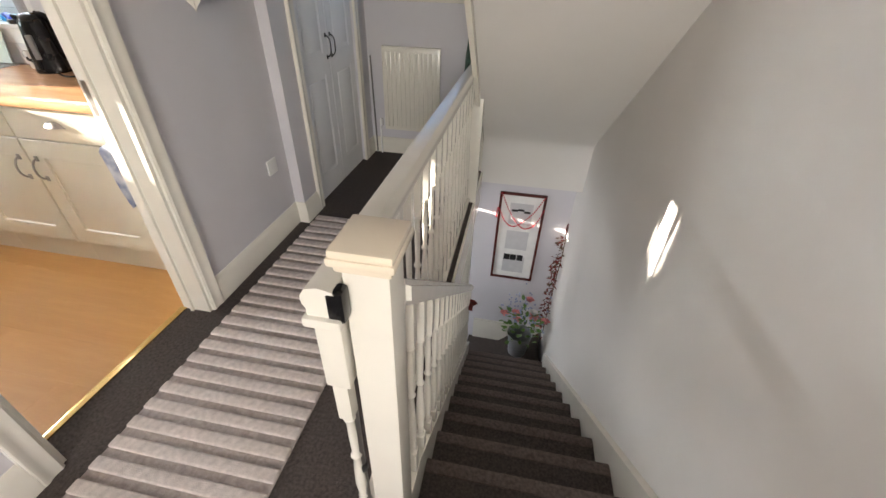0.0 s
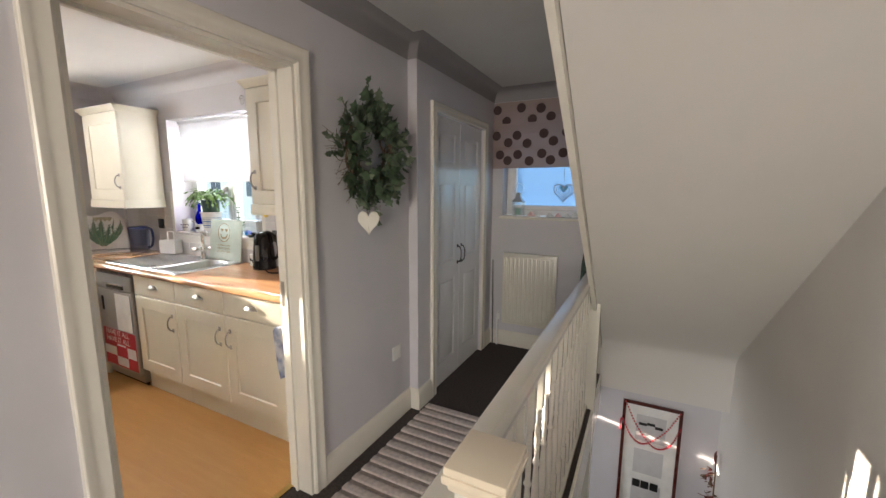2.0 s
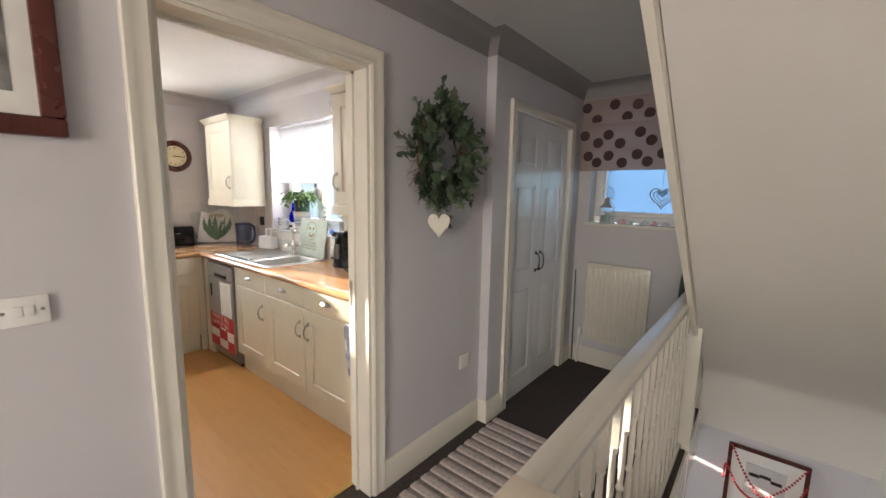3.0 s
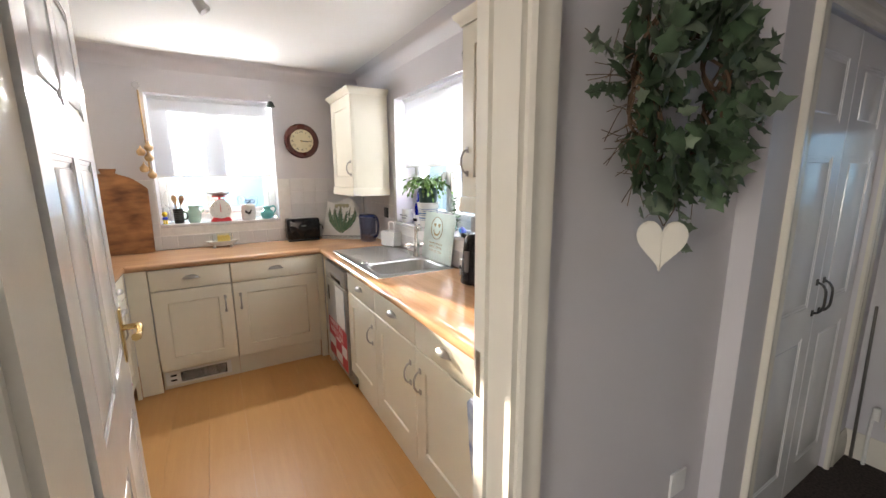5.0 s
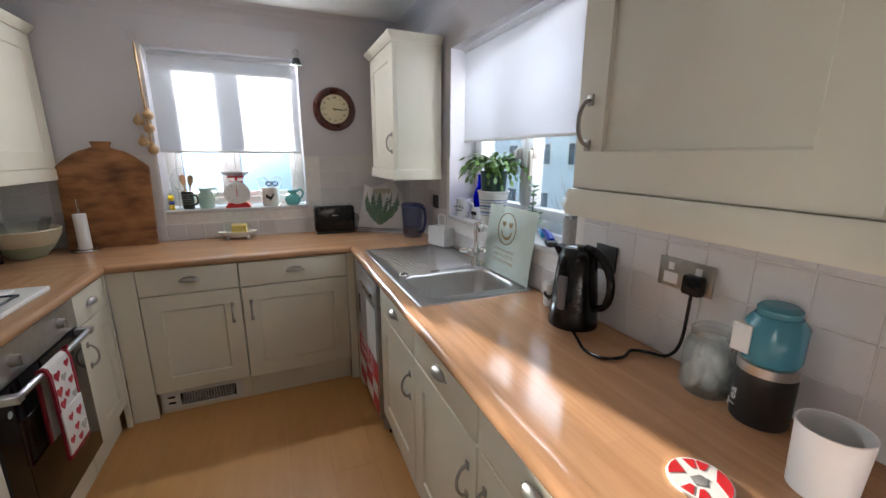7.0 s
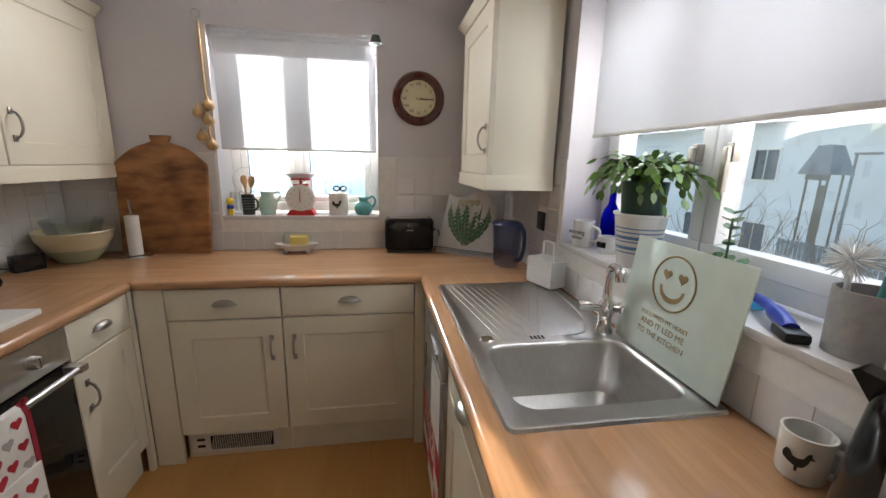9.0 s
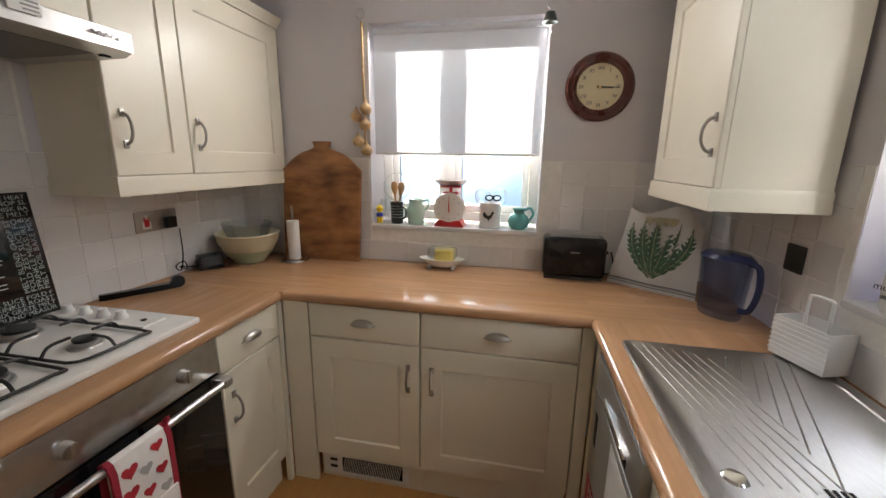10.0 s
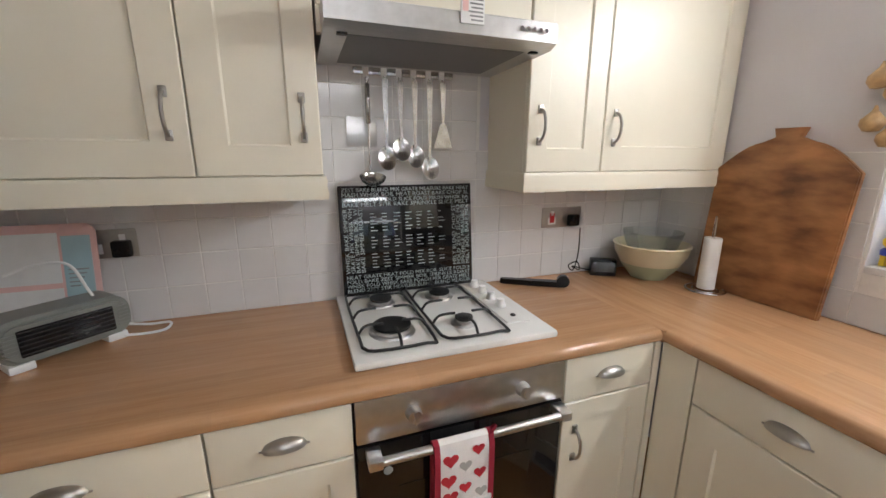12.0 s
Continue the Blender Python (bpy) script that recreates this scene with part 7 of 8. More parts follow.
for i, x in enumerate((-0.34, -0.28, -0.17, -0.10, -0.02, 0.04, 0.10, 0.16)):
    s = random.uniform(0.022, 0.04)
    single("shell", lathe(bmesh.new(), [(0, 0), (s, 0.004), (s * 0.9, s * 0.4), (s * 0.6, s * 0.55), (s * 0.5, s * 0.8), (s * 0.2, s * 1.1), (0, s * 1.2)], 9), M_STONEW if i % 3 else M_PINK, "pale sea shell on the hall window sill", "shell", (x, YB + 0.03 + random.uniform(-0.01, 0.02), ZH), random.uniform(0, 360), "shells on the sill")
fl = thing("fabric_flower", "dark red fabric flower hanging by the window", "flower", (0.17, YB - 0.03, 1.62))
b = bmesh.new()
for i in range(9):
    leaf(b, Vector((0, 0, 0)), Vector((math.cos(i * 0.7), -0.4, math.sin(i * 0.7))), Vector((0, -1, 0)), 0.055, 0.05, 0.3)
part("petals", b, M_DARKFLOWER, fl)
part("stem", tube(bmesh.new(), curve([(0, 0, 0), (0.08, 0, 0.01), (0.17, 0.0, -0.03)], 4), 0.003), M_LEAF, fl)

# wreath
wr = thing("ivy_wreath", "round ivy wreath with a twig base on the hall wall", "wreath", (XH + 0.03, 2.285, 1.66), 90)
wr.scale = (0.9, 1.0, 0.89)
random.seed(31)
b = bmesh.new()
for k in range(9):
    ph_ = random.uniform(0, 6)
    tube(b, [((0.165 + 0.03 * math.sin(a * 3 + ph_)) * math.cos(a), -0.03 + 0.025 * math.cos(a * 4 + ph_), (0.165 + 0.03 * math.sin(a * 3 + ph_)) * 1.12 * math.sin(a)) for a in [2 * math.pi * i / 40 for i in range(40)]], 0.0042, 5, True)
for k in range(52):
    a = random.uniform(0, 2 * math.pi) if k < 14 else random.uniform(2.5, 4.1)
    p = Vector((0.18 * math.cos(a), -0.02, 0.20 * math.sin(a)))
    tube(b, curve([p, p * 1.25 + rv(0.03), p * random.uniform(1.35, 1.65) + rv(0.05)], 4), 0.0011, 5)
part("twig_base", b, M_TWIG, wr, "brown twig ring")


def ivy(bm, p, d, up, L):
    """A five-pointed ivy leaf from p along d."""
    d = d.normalized()
    s = d.cross(up).normalized()
    n = s.cross(d)
    c = bm.verts.new(p + d * L * 0.38 + n * L * 0.04)
    rim = []
    for u, w in ((0.0, 0.0), (-0.10, 0.22), (0.10, 0.50), (0.34, 0.30), (0.52, 0.46), (0.66, 0.20), (1.0, 0.0), (0.66, -0.20), (0.52, -0.46), (0.34, -0.30), (0.10, -0.50), (-0.10, -0.22)):
        rim.append(bm.verts.new(p + d * (L * u) + s * (L * w) - n * (abs(w) * L * 0.25)))
    for i in range(12):
        bm.faces.new((c, rim[i], rim[(i + 1) % 12]))


for nm, m, cnt in (("dark_ivy_leaves", M_LEAF, 330), ("pale_ivy_leaves", M_LEAF2, 170)):
    b = bmesh.new()
    for i in range(cnt):
        a = random.uniform(0, 2 * math.pi)
        r = min(0.255, max(0.10, random.gauss(0.178, 0.042))) * (1 + 0.10 * math.sin(3 * a + 1) + 0.08 * math.sin(5 * a))
        p = Vector((r * math.cos(a), -random.uniform(0.01, 0.115), r * 1.14 * math.sin(a)))
        out = Vector((math.cos(a + random.uniform(-1.3, 1.3)), random.uniform(-0.8, 0.1), math.sin(a + random.uniform(-1.3, 1.3)) - 0.25))
        ivy(b, p, out, Vector((0, -1, 0)) + rv(0.6), random.uniform(0.036, 0.07))
    o = part(nm, b, m, wr)
    o["kind"] = "stuff"
# small sprays that stand out of the ring, most at the sides
for a0, n_ in ((3.0, 6), (3.25, 5), (-0.15, 6), (0.2, 4), (1.65, 5), (-1.5, 6), (2.4, 4), (-0.8, 5)):
    b = bmesh.new()
    p = Vector((0.22 * math.cos(a0), -0.03, 0.25 * math.sin(a0)))
    d = Vector((math.cos(a0), -0.15, math.sin(a0)))
    tube(b, [p, p + d * 0.03 * n_], 0.002, 5)
    for k in range(n_ * 2):
        q = p + d * (0.015 * k) + rv(0.006)
        ivy(b, q, d + rv(0.9), Vector((0, -1, 0)) + rv(0.3), random.uniform(0.024, 0.036))
    part("spray", b, M_LEAF if n_ % 2 else M_LEAF2, wr, "thin leafy spray")
wh = thing("wooden_heart", "cream wooden heart hanging below the wreath", "ornament", (XH + 0.055, 2.268, 1.305), 38)
bm = slab(bmesh.new(), [(a, b * 1.25) for a, b in heart_pts(0.056, 32)], "y", -0.008, 0.008)
bmesh.ops.bevel(bm, geom=[e for e in bm.edges if abs(e.verts[0].co.y - e.verts[1].co.y) < 1e-6], offset=0.003, segments=2, affect="EDGES")
part("heart", bm, M_GLOSS, wh)
part("string", tube(bmesh.new(), curve([(0, -0.009, 0.04), (-0.02, -0.01, 0.09), (0, -0.015, 0.13), (0.02, -0.01, 0.09), (0, -0.009, 0.04)], 4), 0.0015, 5), M_TWIG, wh)

sw = thing("light_switch", "white double rocker light switch on the hall wall", "light switch", (XH + 0.001, 0.802, 1.166), 90)
part("plate", B(-0.046, 0.046, -0.009, 0, -0.036, 0.036, bevel=0.004), M_WHITEP, sw)
for x in (-0.0095, 0.0095):
    part("rocker", B(x - 0.0085, x + 0.0085, -0.013, -0.008, -0.013, 0.013, bevel=0.002), M_WHITEP, sw)
for x in (-0.033, 0.033):
    part("screw", lathe(bmesh.new(), [(0, 0.011), (0.004, 0.010), (0.005, 0.008)], 10, pose(x, 0, 0, 90)), M_PEWTER, sw)
ws = thing("wall_socket", "white single socket low on the hall wall", "socket", (XH + 0.001, 2.585, 0.45), 90)
part("plate", B(-0.043, 0.043, -0.009, 0, -0.043, 0.043, bevel=0.004), M_WHITEP, ws)
pf = thing("framed_photograph", "dark mahogany framed black and white photograph", "picture", (XH + 0.001, 0.666, 1.835), 90)
for q in ((-0.25, 0.25, -0.26, -0.215), (-0.25, 0.25, 0.215, 0.26), (-0.25, -0.205, -0.215, 0.215), (0.205, 0.25, -0.215, 0.215)):
    part("frame_rail", B(q[0], q[1], -0.026, 0, q[2], q[3], bevel=0.007), M_MAHOG, pf)
part("mount", B(-0.206, 0.206, -0.008, -0.002, -0.216, 0.216), M_PAPER, pf, "white card mount", False)
part("photograph", B(-0.165, 0.165, -0.0095, -0.007, -0.165, 0.175), M_GREYPRINT, pf, "grey photographic print", False)

pl = thing("pendant_light", "round beaded glass pendant lampshade with gold wire", "ceiling light", (-0.33, 1.50, 2.08))
for z, r in ((0.0, 0.105), (0.035, 0.135), (0.085, 0.145), (0.13, 0.13)):
    part("wire_hoop", tube(bmesh.new(), [(r * math.cos(a), r * math.sin(a), z) for a in [2 * math.pi * i / 36 for i in range(36)]], 0.003, 6, True), M_BRASS, pl, "gold wire hoop")
bead = lathe(bmesh.new(), [(0, -0.014), (0.008, -0.01), (0.0115, 0), (0.008, 0.01), (0, 0.014)], 8)
bead_me = bpy.data.meshes.new("bead")
bead.to_mesh(bead_me)
bead.free()
bead_me.materials.append(M_CRYSTAL)
for z, r, n_ in ((0.017, 0.122, 26), (0.06, 0.142, 28), (0.108, 0.14, 28)):
    for i in range(n_):
        a = 2 * math.pi * i / n_
        o = new("bead", bead_me)
        o.parent = pl
        o.matrix_basis = pose(r * math.cos(a), r * math.sin(a), z)
part("flex", rod(bmesh.new(), (0, 0, 0.13), (0, 0, ZC - 2.08), 0.004), M_WHITEP, pl)
part("ceiling_rose", lathe(bmesh.new(), [(0, ZC - 2.115), (0.03, ZC - 2.11), (0.045, ZC - 2.08), (0, ZC - 2.08)], 20), M_WHITEP, pl)
b = bmesh.new()
for i in range(6):
    a = i * math.pi / 3
    rod(b, (0, 0, 0.13), (0.13 * math.cos(a), 0.13 * math.sin(a), 0.13), 0.002, seg=6)
part("spokes", b, M_BRASS, pl)
cn = thing("walking_stick", "grey metal walking stick leaning by the newel post", "walking stick", (0.297, 1.155, 0))
part("shaft", rod(bmesh.new(), (0, 0, 0.02), (0.0, 0.012, 0.60), 0.011, 0.009), M_CANE, cn)
part("rubber_foot", lathe(bmesh.new(), [(0, 0), (0.02, 0), (0.017, 0.03), (0.011, 0.045)], 12), M_IRON, cn, "dark rubber foot")
part("collar", lathe(bmesh.new(), [(0.011, 0.3), (0.015, 0.305), (0.015, 0.33), (0.011, 0.335)], 12, Matrix.Translation((0, 0.006, 0))), M_IRON, cn)
ct = thing("hanging_coat", "dark green patterned coat hanging at the stair string", "coat", (0.20, 3.72, 0))
b = bmesh.new()
prev = None
for j in range(12):
    z = 1.52 - j * 0.075
    wv = 0.03 + 0.012 * j
    ring = [b.verts.new((0.05 + (wv + 0.012 * math.sin(k * 2.1 + j)) * math.cos(k * math.pi / 6) * 0.55, (wv * 1.5) * math.sin(k * math.pi / 6), z)) for k in range(12)]
    if prev:
        for k in range(12):
            b.faces.new((prev[k], prev[(k + 1) % 12], ring[(k + 1) % 12], ring[k]))
    prev = ring
part("cloth", b, M_COAT, ct)
part("hook", rod(bmesh.new(), (0.05, 0, 1.5), (0.098, 0, 1.53), 0.006), M_PEWTER, ct)

# ---- foot of the stairs ----
zP = zE - RISE - 0.001
fp = thing("flower_bucket", "zinc bucket of pink roses and garden flowers on a stair", "flowers", (0.93, 3.80, zP))
fp.scale = (1.3, 1.3, 1.3)
part("bucket", lathe(bmesh.new(), [(0, 0), (0.075, 0), (0.10, 0.22), (0.104, 0.226), (0.097, 0.22), (0.073, 0.008), (0, 0.008)], 28), M_ZINC, fp)
random.seed(41)
b = bmesh.new()
for i in range(90):
    a, r = random.uniform(0, 2 * math.pi), random.uniform(0.02, 0.17)
    p = Vector((r * math.cos(a), r * math.sin(a), 0.22 + random.uniform(0, 0.24)))
    if p.y < 0.22 and p.x < 0.19:
        leaf(b, p, Vector((math.cos(a), math.sin(a), 0.5)) + rv(0.5), Vector((0, 0, 1)) + rv(0.6), 0.055, 0.035)
part("foliage", b, M_CACTUS, fp)["kind"] = "stuff"
for i in range(11):
    a, r = random.uniform(0, 2 * math.pi), random.uniform(0.05, 0.18)
    c = Vector((r * math.cos(a), r * math.sin(a), 0.30 + random.uniform(0, 0.2)))
    b = bmesh.new()
    for k in range(16):
        d = Vector((math.cos(k * 2.4), math.sin(k * 2.4), 0.3 + k * 0.06))
        leaf(b, c - d * 0.004, d, Vector((0, 0, 1)), 0.052 - k * 0.0015, 0.054, 0.5)
    part("rose", b, M_ROSE if i % 4 else M_STONEW, fp, "pink rose head" if i % 4 else "cream rose head")
b = bmesh.new()
for i in range(70):
    a, r = random.uniform(0, 2 * math.pi), random.uniform(0.05, 0.2)
    p = Vector((r * math.cos(a), r * math.sin(a), 0.36 + random.uniform(0, 0.26)))
    bmesh.ops.create_icosphere(b, subdivisions=1, radius=0.009, matrix=Matrix.Translation(p))
part("small_flowers", b, M_BLUEFLOWER, fp)["kind"] = "stuff"
gr = thing("dried_flower_garland", "dark red dried flower garland hanging on the stair wall", "garland", (XR - 0.03, 3.93, -1.2))
b, b2 = bmesh.new(), bmesh.new()
tube(b2, curve([(0, 0, 0.72), (0.005, -0.01, 0.3), (0.0, 0.01, -0.2), (0.005, 0, -0.68)], 6), 0.005)
for i in range(260):
    z = random.uniform(-0.68, 0.62)
    wv = 0.035 + 0.03 * (0.6 - z) / 1.3
    leaf(b if i % 3 else b2, Vector((random.uniform(-0.06, 0.015), random.uniform(-wv, wv), z)), rv() + Vector((-0.3, 0, -0.4)), rv(), random.uniform(0.03, 0.06), 0.02, 0.2)
leaf(b, Vector((0, 0, 0.62)), Vector((0, 0, 1)), Vector((-1, 0, 0)), 0.14, 0.09)
part("dried_flowers", b, M_DARKFLOWER, gr)["kind"] = "stuff"
part("stems", b2, M_TWIG, gr)
pb = thing("framed_collage", "thin red-brown frame with three prints and red beads", "picture", (0.75, YB - 0.001, -0.79))
for q in ((-0.22, 0.22, -0.51, -0.485), (-0.22, 0.22, 0.485, 0.51), (-0.22, -0.195, -0.485, 0.485), (0.195, 0.22, -0.485, 0.485)):
    part("frame_rail", B(q[0], q[1], -0.022, 0, q[2], q[3], bevel=0.004), M_MAHOG, pb)
part("mount", B(-0.196, 0.196, -0.008, -0.002, -0.486, 0.486), M_PAPER, pb, "white card mount", False)
for z0, z1 in ((0.17, 0.40), (-0.13, 0.09), (-0.42, -0.22)):
    part("print", B(-0.11, 0.11, -0.0095, -0.007, z0, z1), plain("pale_print", (0.55, 0.55, 0.56), 0.7), pb, "pale printed picture", False)
for x in (-0.075, -0.01, 0.06):
    part("dark_shape", B(x - 0.03, x + 0.03, -0.011, -0.009, -0.265, -0.195, bevel=0.001), M_IRON, pb)
for x, z in ((-0.06, 0.32), (0.0, 0.33), (0.06, 0.31)):
    part("dark_shape", B(x - 0.03, x + 0.03, -0.011, -0.009, z - 0.012, z + 0.012, bevel=0.001), M_IRON, pb)
bs = thing("bead_string", "string of small red beads draped over the picture frame", "beads", (0.75, YB - 0.03, -0.79))
b = bmesh.new()
for pts in ([(-0.2, 0, 0.50), (-0.1, -0.004, 0.30), (0.03, -0.006, 0.15), (0.14, -0.004, 0.19), (0.21, 0, 0.36)], [(0.2, 0, 0.49), (0.1, -0.004, 0.30), (-0.04, -0.006, 0.16), (-0.14, -0.004, 0.20), (-0.22, 0, 0.34), (-0.23, 0, 0.24)]):
    for p in curve(pts, 9):
        bmesh.ops.create_icosphere(b, subdivisions=1, radius=0.0085, matrix=Matrix.Translation(p))
part("beads", b, M_LABELRED, bs)["kind"] = "stuff"
bo = thing("dark_bow", "dark brown fabric bow tied on the lower newel post", "bow", (0.34, 3.24, -0.90))
b = bmesh.new()
for d in ((0.6, -0.7, 0.2), (-0.5, -0.6, 0.3), (0.6, -0.5, -0.7), (-0.2, -0.7, -0.8), (0.9, 0.1, -0.2)):
    leaf(b, Vector((0.03, -0.05, 0)), Vector(d), Vector((0, -1, 0.4)), 0.10, 0.07, 0.4)
part("ribbon", b, M_DARKFLOWER, bo)
for i, (y, z) in enumerate(((2.86, -1.45), (2.62, -1.22))):
    b = bmesh.new()
    for k in range(6):
        leaf(b, Vector((0, 0, 0)), rv() + Vector((0.6, -0.4, 0)), rv(), 0.09, 0.07, 0.4)
    single("fabric_flower", b, M_DARKFLOWER if i else M_IRON, "dark fabric flower tied to the stair spindles", "flower", (0.41, y, z))
# ---- outdoors ----
M_GROUND = mat("grey_green_ground", (0.10, 0.11, 0.08), 0.95, vary=0.4, scale=0.6, bump=0.5, bump_scale=8)
# white render with the blue of the sky's light put into its colour
M_RENDER = mat("white_render_sky_tinted", (0.74, 0.81, 0.88), 0.9, vary=0.06, scale=0.8, bump=0.3, bump_scale=30)
M_SLATE = mat("grey_slate", (0.15, 0.17, 0.195), 0.7, vary=0.25, scale=6, bump=0.5, bump_scale=20)
M_OAK = wood("weathered_oak", (0.10, 0.075, 0.05), (0.18, 0.14, 0.10), "Z", 0.8)
M_DARKPANE = plain("dark_house_pane", (0.06, 0.08, 0.11), 0.1)
bm = bmesh.new()
bmesh.ops.create_grid(bm, x_segments=2, y_segments=2, size=600, matrix=Matrix.Translation((0, 0, -2.95)))
tagged(link("ground", bm, M_GROUND, False), "grey-green ground outside", "ground", kind="structure")
hs = thing("neighbour_house", "pale rendered house with small windows across the road", "house", (-11, 17, -2.95))
part("wall", B(-16, 14, 0, 8, 0, 6.2), M_RENDER, hs, "", False)
part("roof", slab(bmesh.new(), [(-0.5, 6.15), (4, 9.4), (8.5, 6.15)], "x", -16.4, 14.4), M_SLATE, hs, "grey slate roof", False)
for x in (-13.5, -10.0, -7.4, -4.2, 0.9, 4.6, 8.4, 11.5):
    for z in (1.0, 3.9):
        wd = part("window", B(x - 0.55, x + 0.55, -0.06, 0.02, z, z + 1.3), M_UPVC, hs, "white framed window", False)
        for a, b_ in ((-0.48, -0.03), (0.03, 0.48)):
            part("pane", B(x + a, x + b_, -0.08, -0.05, z + 0.08, z + 1.22), M_DARKPANE, wd, "", False)
for i in range(14):
    part("quoin", B(4.0, 4.0 + (0.5 if i % 2 else 0.32), -0.05, 0.01, i * 0.44, i * 0.44 + 0.4), M_SLATE, hs, "", False)
# made-up house: fills the misted panes' view with a dim blue side
hw = thing("neighbour_house", "added pale house to the west that dims the misted panes, its near side in shade", "house", (-45, -14, -2.95))
part("wall", B(0, 7, 0, 16, 0, 6.0), M_RENDER, hw, "", False)
part("roof", slab(bmesh.new(), [(-0.4, 5.95), (3.5, 8.2), (7.4, 5.95)], "y", -0.3, 16.3), M_SLATE, hw, "grey slate roof", False)
for y in (1.5, 5.0, 8.5, 12.0):
    for z in (1.0, 3.7):
        wd = part("window", B(6.98, 7.06, y, y + 1.2, z, z + 1.3), M_UPVC, hw, "white framed window", False)
        part("pane", B(7.05, 7.08, y + 0.1, y + 1.1, z + 0.1, z + 1.2), M_DARKPANE, wd, "", False)
# made-up sun blocker: keeps the house across the road in shade
ht = thing("neighbour_house", "added tall pale house that blocks the sun from the house across the road", "house", (-45, 2.4, -2.95))
part("wall", B(0, 7, 0, 22, 0, 9.5), M_RENDER, ht, "", False)
part("roof", slab(bmesh.new(), [(-0.4, 9.45), (3.5, 12.4), (7.4, 9.45)], "y", -0.3, 22.3), M_SLATE, ht, "grey slate roof", False)
for y in (2.0, 6.0, 10.0, 14.0, 18.0):
    for z in (1.0, 3.9, 6.7):
        wd = part("window", B(6.98, 7.06, y, y + 1.2, z, z + 1.3), M_UPVC, ht, "white framed window", False)
        part("pane", B(7.05, 7.08, y + 0.1, y + 1.1, z + 0.1, z + 1.2), M_DARKPANE, wd, "", False)
pg = thing("timber_porch", "timber porch with a grey slate hipped roof", "porch", (-11.95, 15.6, -2.95))
pg.scale = (0.38, 0.38, 1.15)
for x in (-0.8, 0.8):
    for y in (-0.7, 0.7):
        part("post", B(x - 0.06, x + 0.06, y - 0.06, y + 0.06, 0, 3.75), M_OAK, pg, "", False)
part("roof", lathe(bmesh.new(), [(1.75, 3.7), (1.7, 3.76), (0.80, 4.46), (0, 4.5)], 4, pose(0, 0, 0, 0, 0, 45)), M_SLATE, pg, "grey slate roof")
part("beam", B(-0.9, 0.9, -0.8, -0.66, 3.55, 3.75), M_OAK, pg, "", False)
part("back_boards", B(-0.8, -0.2, 0.6, 0.66, 0, 3.4), M_OAK, pg, "dark boarded back", False)
lmp = thing("street_lamp", "tall grey street lamp", "street lamp", (-10.1, 14.0, -2.95))
part("pole", rod(bmesh.new(), (0, 0, 0), (0, 0, 4.82), 0.05, 0.03), M_SLATE, lmp)
part("lamp_head", B(-0.04, 0.52, -0.05, 0.05, 4.79, 4.85, bevel=0.015), M_SLATE, lmp)
fc = thing("garden_fence", "dark slatted garden fence", "fence", (-11.5, 13.8, -2.95))
for i in range(40):
    part("slat", B(i * 0.13, i * 0.13 + 0.1, 0, 0.02, 0.1, 2.35), M_SLATE, fc, "", False)
for z in (0.4, 2.2):
    part("rail", B(0, 5.25, 0.02, 0.06, z, z + 0.08), M_SLATE, fc, "", False)
random.seed(77)
for k, (x, y, H) in enumerate(((-8.0, 11.4, 3.0), (-9.6, 11.0, 2.8), (-6.6, 11.2, 2.6), (-11.3, 11.8, 3.2))):
    tr = thing("bare_shrub", "bare winter shrub with thin twigs", "shrub", (x, y, -2.95), 0, "winter shrubs")
    b = bmesh.new()
    for i in range(26):
        a = random.uniform(0, 2 * math.pi)
        p = Vector((0, 0, random.uniform(0, 0.6)))
        d = Vector((math.cos(a) * 0.6, math.sin(a) * 0.6, 1.6)).normalized()
        pts = [p]
        for s in range(7):
            p = p + d * H / 7
            d = (d + rv(0.3)).normalized()
            pts.append(p.copy())
        tube(b, pts, [0.022 * (1 - s / 8.5) for s in range(8)], 4)
        for s in range(2, 8):
            q = pts[s]
            e = (d + rv(0.9)).normalized()
            tube(b, [q, q + e * 0.25, q + e * 0.45 + rv(0.08)], [0.007, 0.005, 0.002], 4)
    part("twigs", b, M_TWIG, tr)
    b = bmesh.new()
    for i in range(160):
        a, r = random.uniform(0, 6.28), random.uniform(0.1, 0.9)
        leaf(b, Vector((r * math.cos(a), r * math.sin(a), random.uniform(0.2, H * 0.55))), rv(), rv(), 0.10, 0.06)
    part("leaves", b, M_LEAF2, tr)["kind"] = "stuff"

# ---- small repeated pieces of the setting ----


def pieces(parent, name, mesh, spots, rz=0):
    for p in spots:
        o = new(name, mesh)
        o.parent = parent
        o.matrix_basis = pose(*p, 0, 0, rz)


def piece_mesh(name, w, t, h, material, e=0.0015):
    bm = bmesh.new()
    rings = [[bm.verts.new((s * (w / 2 - i), d, r * (h / 2 - i))) for s, r in ((-1, -1), (1, -1), (1, 1), (-1, 1))] for d, i in ((0, 0), (-(t - e), 0), (-t, e))]
    for p, q in zip(rings, rings[1:]):
        for k in range(4):
            bm.faces.new((p[k], p[(k + 1) % 4], q[(k + 1) % 4], q[k]))
    bm.faces.new(rings[-1])
    bmesh.ops.recalc_face_normals(bm, faces=bm.faces)
    if sum(f.normal.y for f in bm.faces) > 0:
        bmesh.ops.reverse_faces(bm, faces=bm.faces)
    me = bpy.data.meshes.new(name)
    bm.to_mesh(me)
    bm.free()
    me.materials.append(material)
    return me


TP = 0.108
tile = piece_mesh("tile", TP - 0.0022, 0.0027, TP - 0.003, M_TILE)


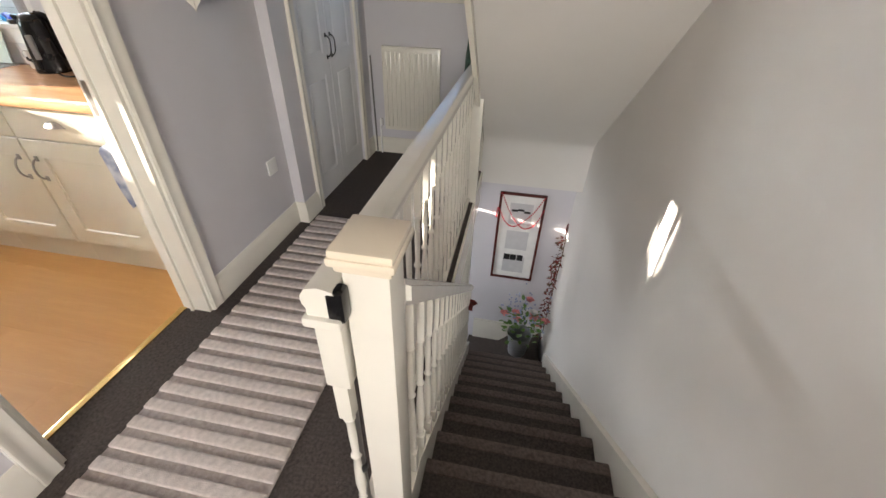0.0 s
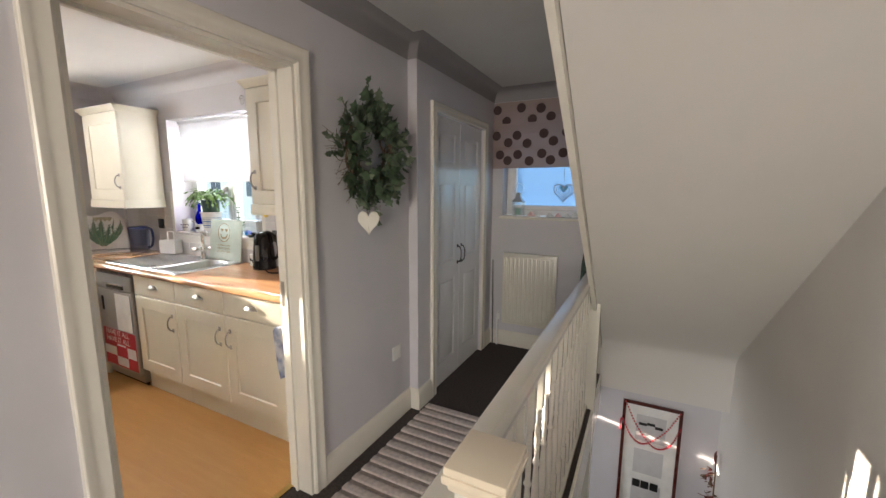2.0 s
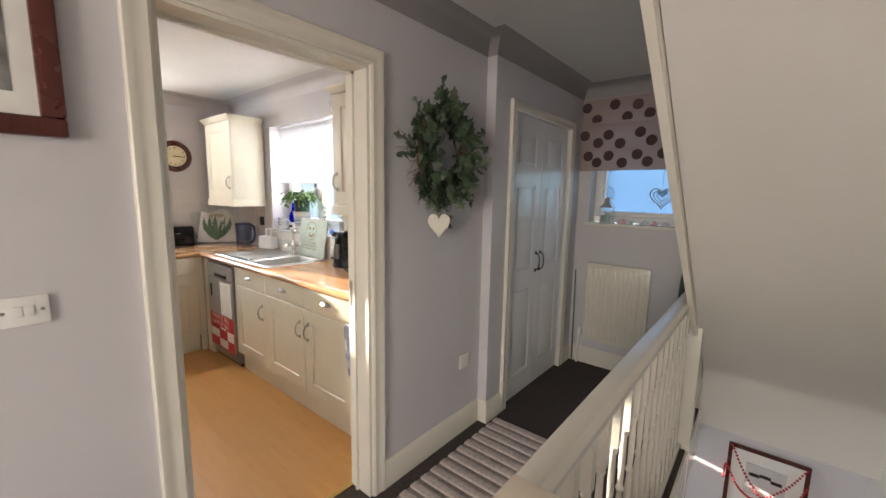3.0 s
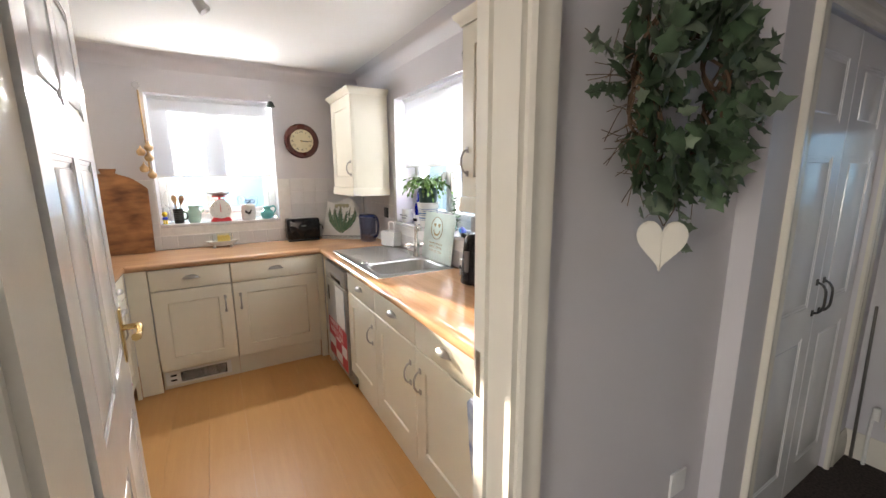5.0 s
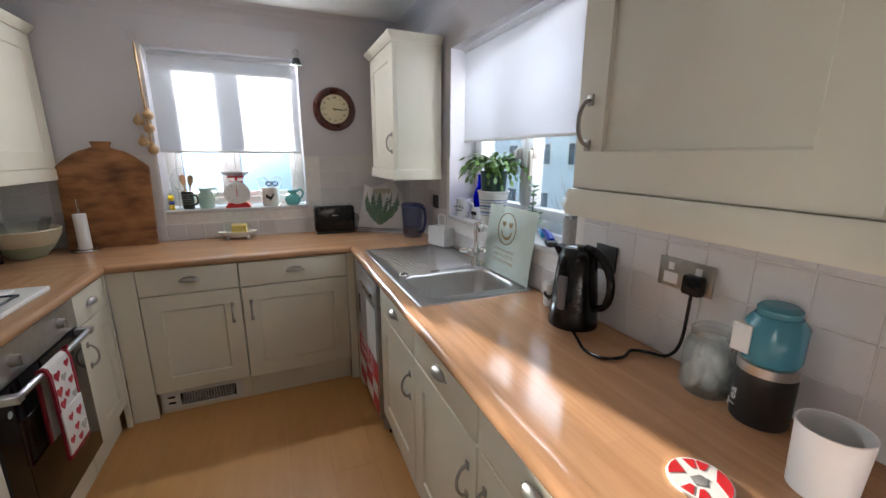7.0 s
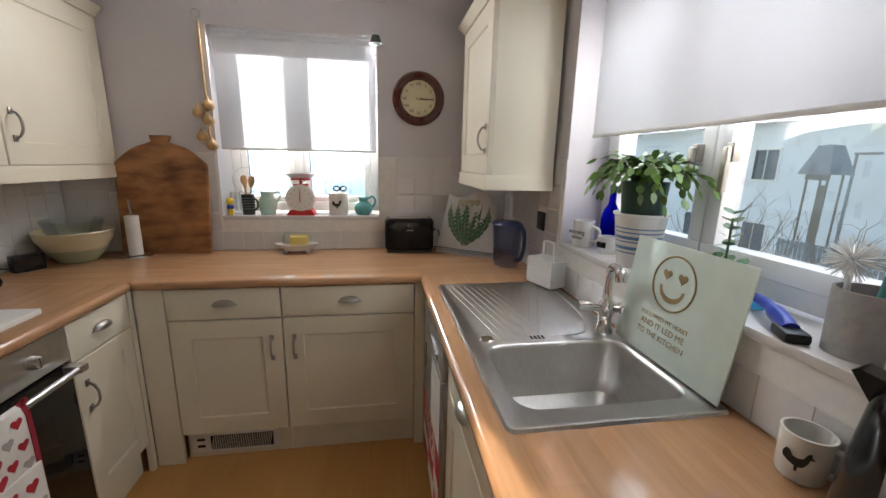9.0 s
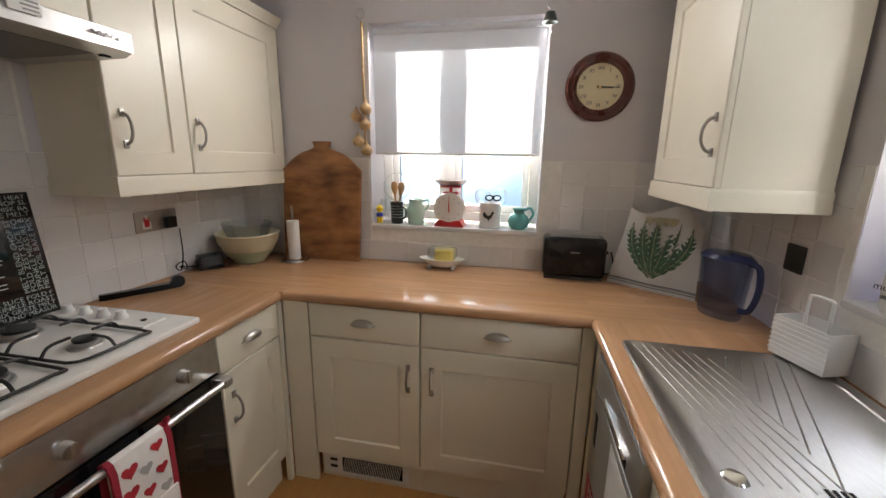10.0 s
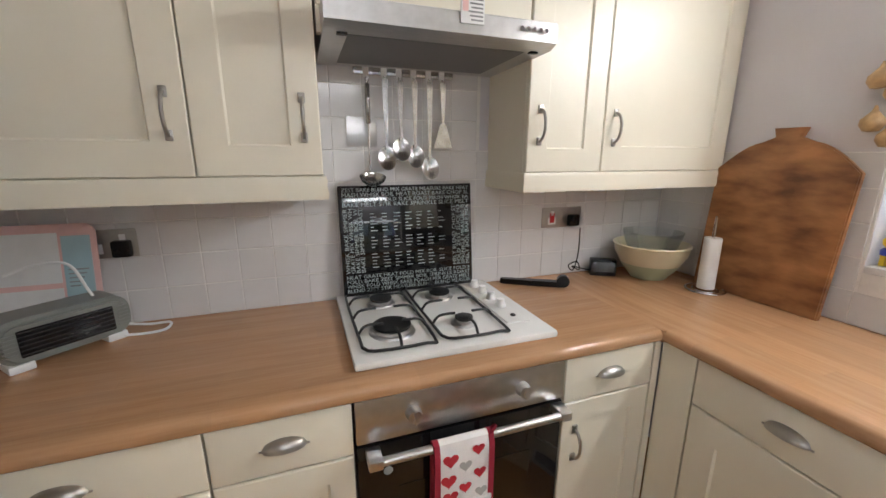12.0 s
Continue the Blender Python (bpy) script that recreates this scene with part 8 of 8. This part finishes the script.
def tile_wall(parent, axis, d, u0, u1, z0, z1, skip, rz, grout):
    spots = []
    n, k = int((u1 - u0) / TP), int(round((z1 - z0) / TP))
    for i in range(n + 1):
        for j in range(k):
            u, z = u0 + (i + 0.5) * TP, z0 + (j + 0.5) * TP
            if u + TP / 2 > u1 + 0.01 or any(a - TP * 0.45 < u < b + TP * 0.45 and c - TP * 0.45 < z < e + TP * 0.45 for a, b, c, e in skip):
                continue
            spots.append((d, u, z) if axis == "x" else (u, d, z))
    pieces(parent, "tile", tile, spots[:300], rz)
    for o in grout:
        part("grout", o, M_GROUT, parent, smooth=False)


ZB = ZT
tile_wall(W_S, "y", YS + 0.002, XW + 0.01, XK, ZB, ZB + 5 * TP, [], 180, [B(XW + 0.008, XK, YS, YS + 0.0025, ZB, ZB + 5 * TP + 0.002)])
tile_wall(W_S, "y", YS + 0.002, XW + 0.01 + 9 * TP, XW + 0.01 + 15 * TP, ZB + 5 * TP, ZB + 8 * TP, [], 180, [B(-2.90, -2.26, YS, YS + 0.0025, ZB + 5 * TP + 0.003, 1.76)])
tile_wall(W_W, "x", XW + 0.002, YS + 0.01, YN, ZB, ZB + 5 * TP, [(WIN1[0], WIN1[1], WIN1[2], 3)], 90, [B(XW, XW + 0.0025, YS + 0.004, WIN1[0] - 0.002, ZB, ZB + 5 * TP), B(XW, XW + 0.0025, WIN1[1] + 0.002, YN - 0.004, ZB, ZB + 5 * TP), B(XW, XW + 0.0025, WIN1[0] - 0.001, WIN1[1] + 0.001, ZB, WIN1[2] - 0.012)])
tile_wall(W_N, "y", YN - 0.002, XW + 0.01, XK, ZB, ZB + 5 * TP, [(WIN2[0], WIN2[1], WIN2[2], 3)], 0, [B(XW + 0.008, WIN2[0] - 0.002, YN - 0.0025, YN, ZB, ZB + 5 * TP), B(WIN2[1] + 0.002, XK, YN - 0.0025, YN, ZB, ZB + 5 * TP), B(WIN2[0] - 0.001, WIN2[1] + 0.001, YN - 0.0025, YN, ZB, WIN2[2] - 0.012)])

# laminate planks
PW, PL = 0.194, 1.28
bm = bmesh.new()
box(bm, 0, PL - 0.0006, 0, PW - 0.0005, -0.008, 0)
plank = bpy.data.meshes.new("plank")
bm.to_mesh(plank)
bm.free()
plank.materials.append(M_FLOOR)
for j in range(12):
    y = YS + 0.02 + j * PW
    if y + PW > YN:
        continue
    off = (j * 0.47) % PL
    x = XW + 0.02 - off
    while x < XK - 0.02:
        a, b = max(x, XW + 0.02), min(x + PL, XK - 0.02)
        if b - a > 0.08:
            o = new("plank", plank)
            o.parent = FLOOR_K
            o.matrix_basis = Matrix.LocRotScale((a, y, 0), None, ((b - a) / PL, 1, 1))
        x += PL

# rug
rug = thing("runner_rug", "beige and taupe ribbed runner rug on dark carpet", "rug", (-0.66, 0.26, 0.001))
part("rug_base", B(0, 0.62, 0.15, 2.57, 0, 0.008, bevel=0.003), M_RUGB, rug, "taupe flat-woven base")
rib = bmesh.new()
box(rib, 0.002, 0.618, -0.0225, 0.0225, 0.004, 0.019, bevel=0.006, seg=2)
rib_me = bpy.data.meshes.new("rib")
for f in rib.faces:
    f.smooth = True
rib.to_mesh(rib_me)
rib.free()
rib_me.materials.append(M_RUGA)
for i in range(32):
    o = new("rib", rib_me)
    o.parent = rug
    o.matrix_basis = pose(0, 0.19 + i * 0.0755, 0)
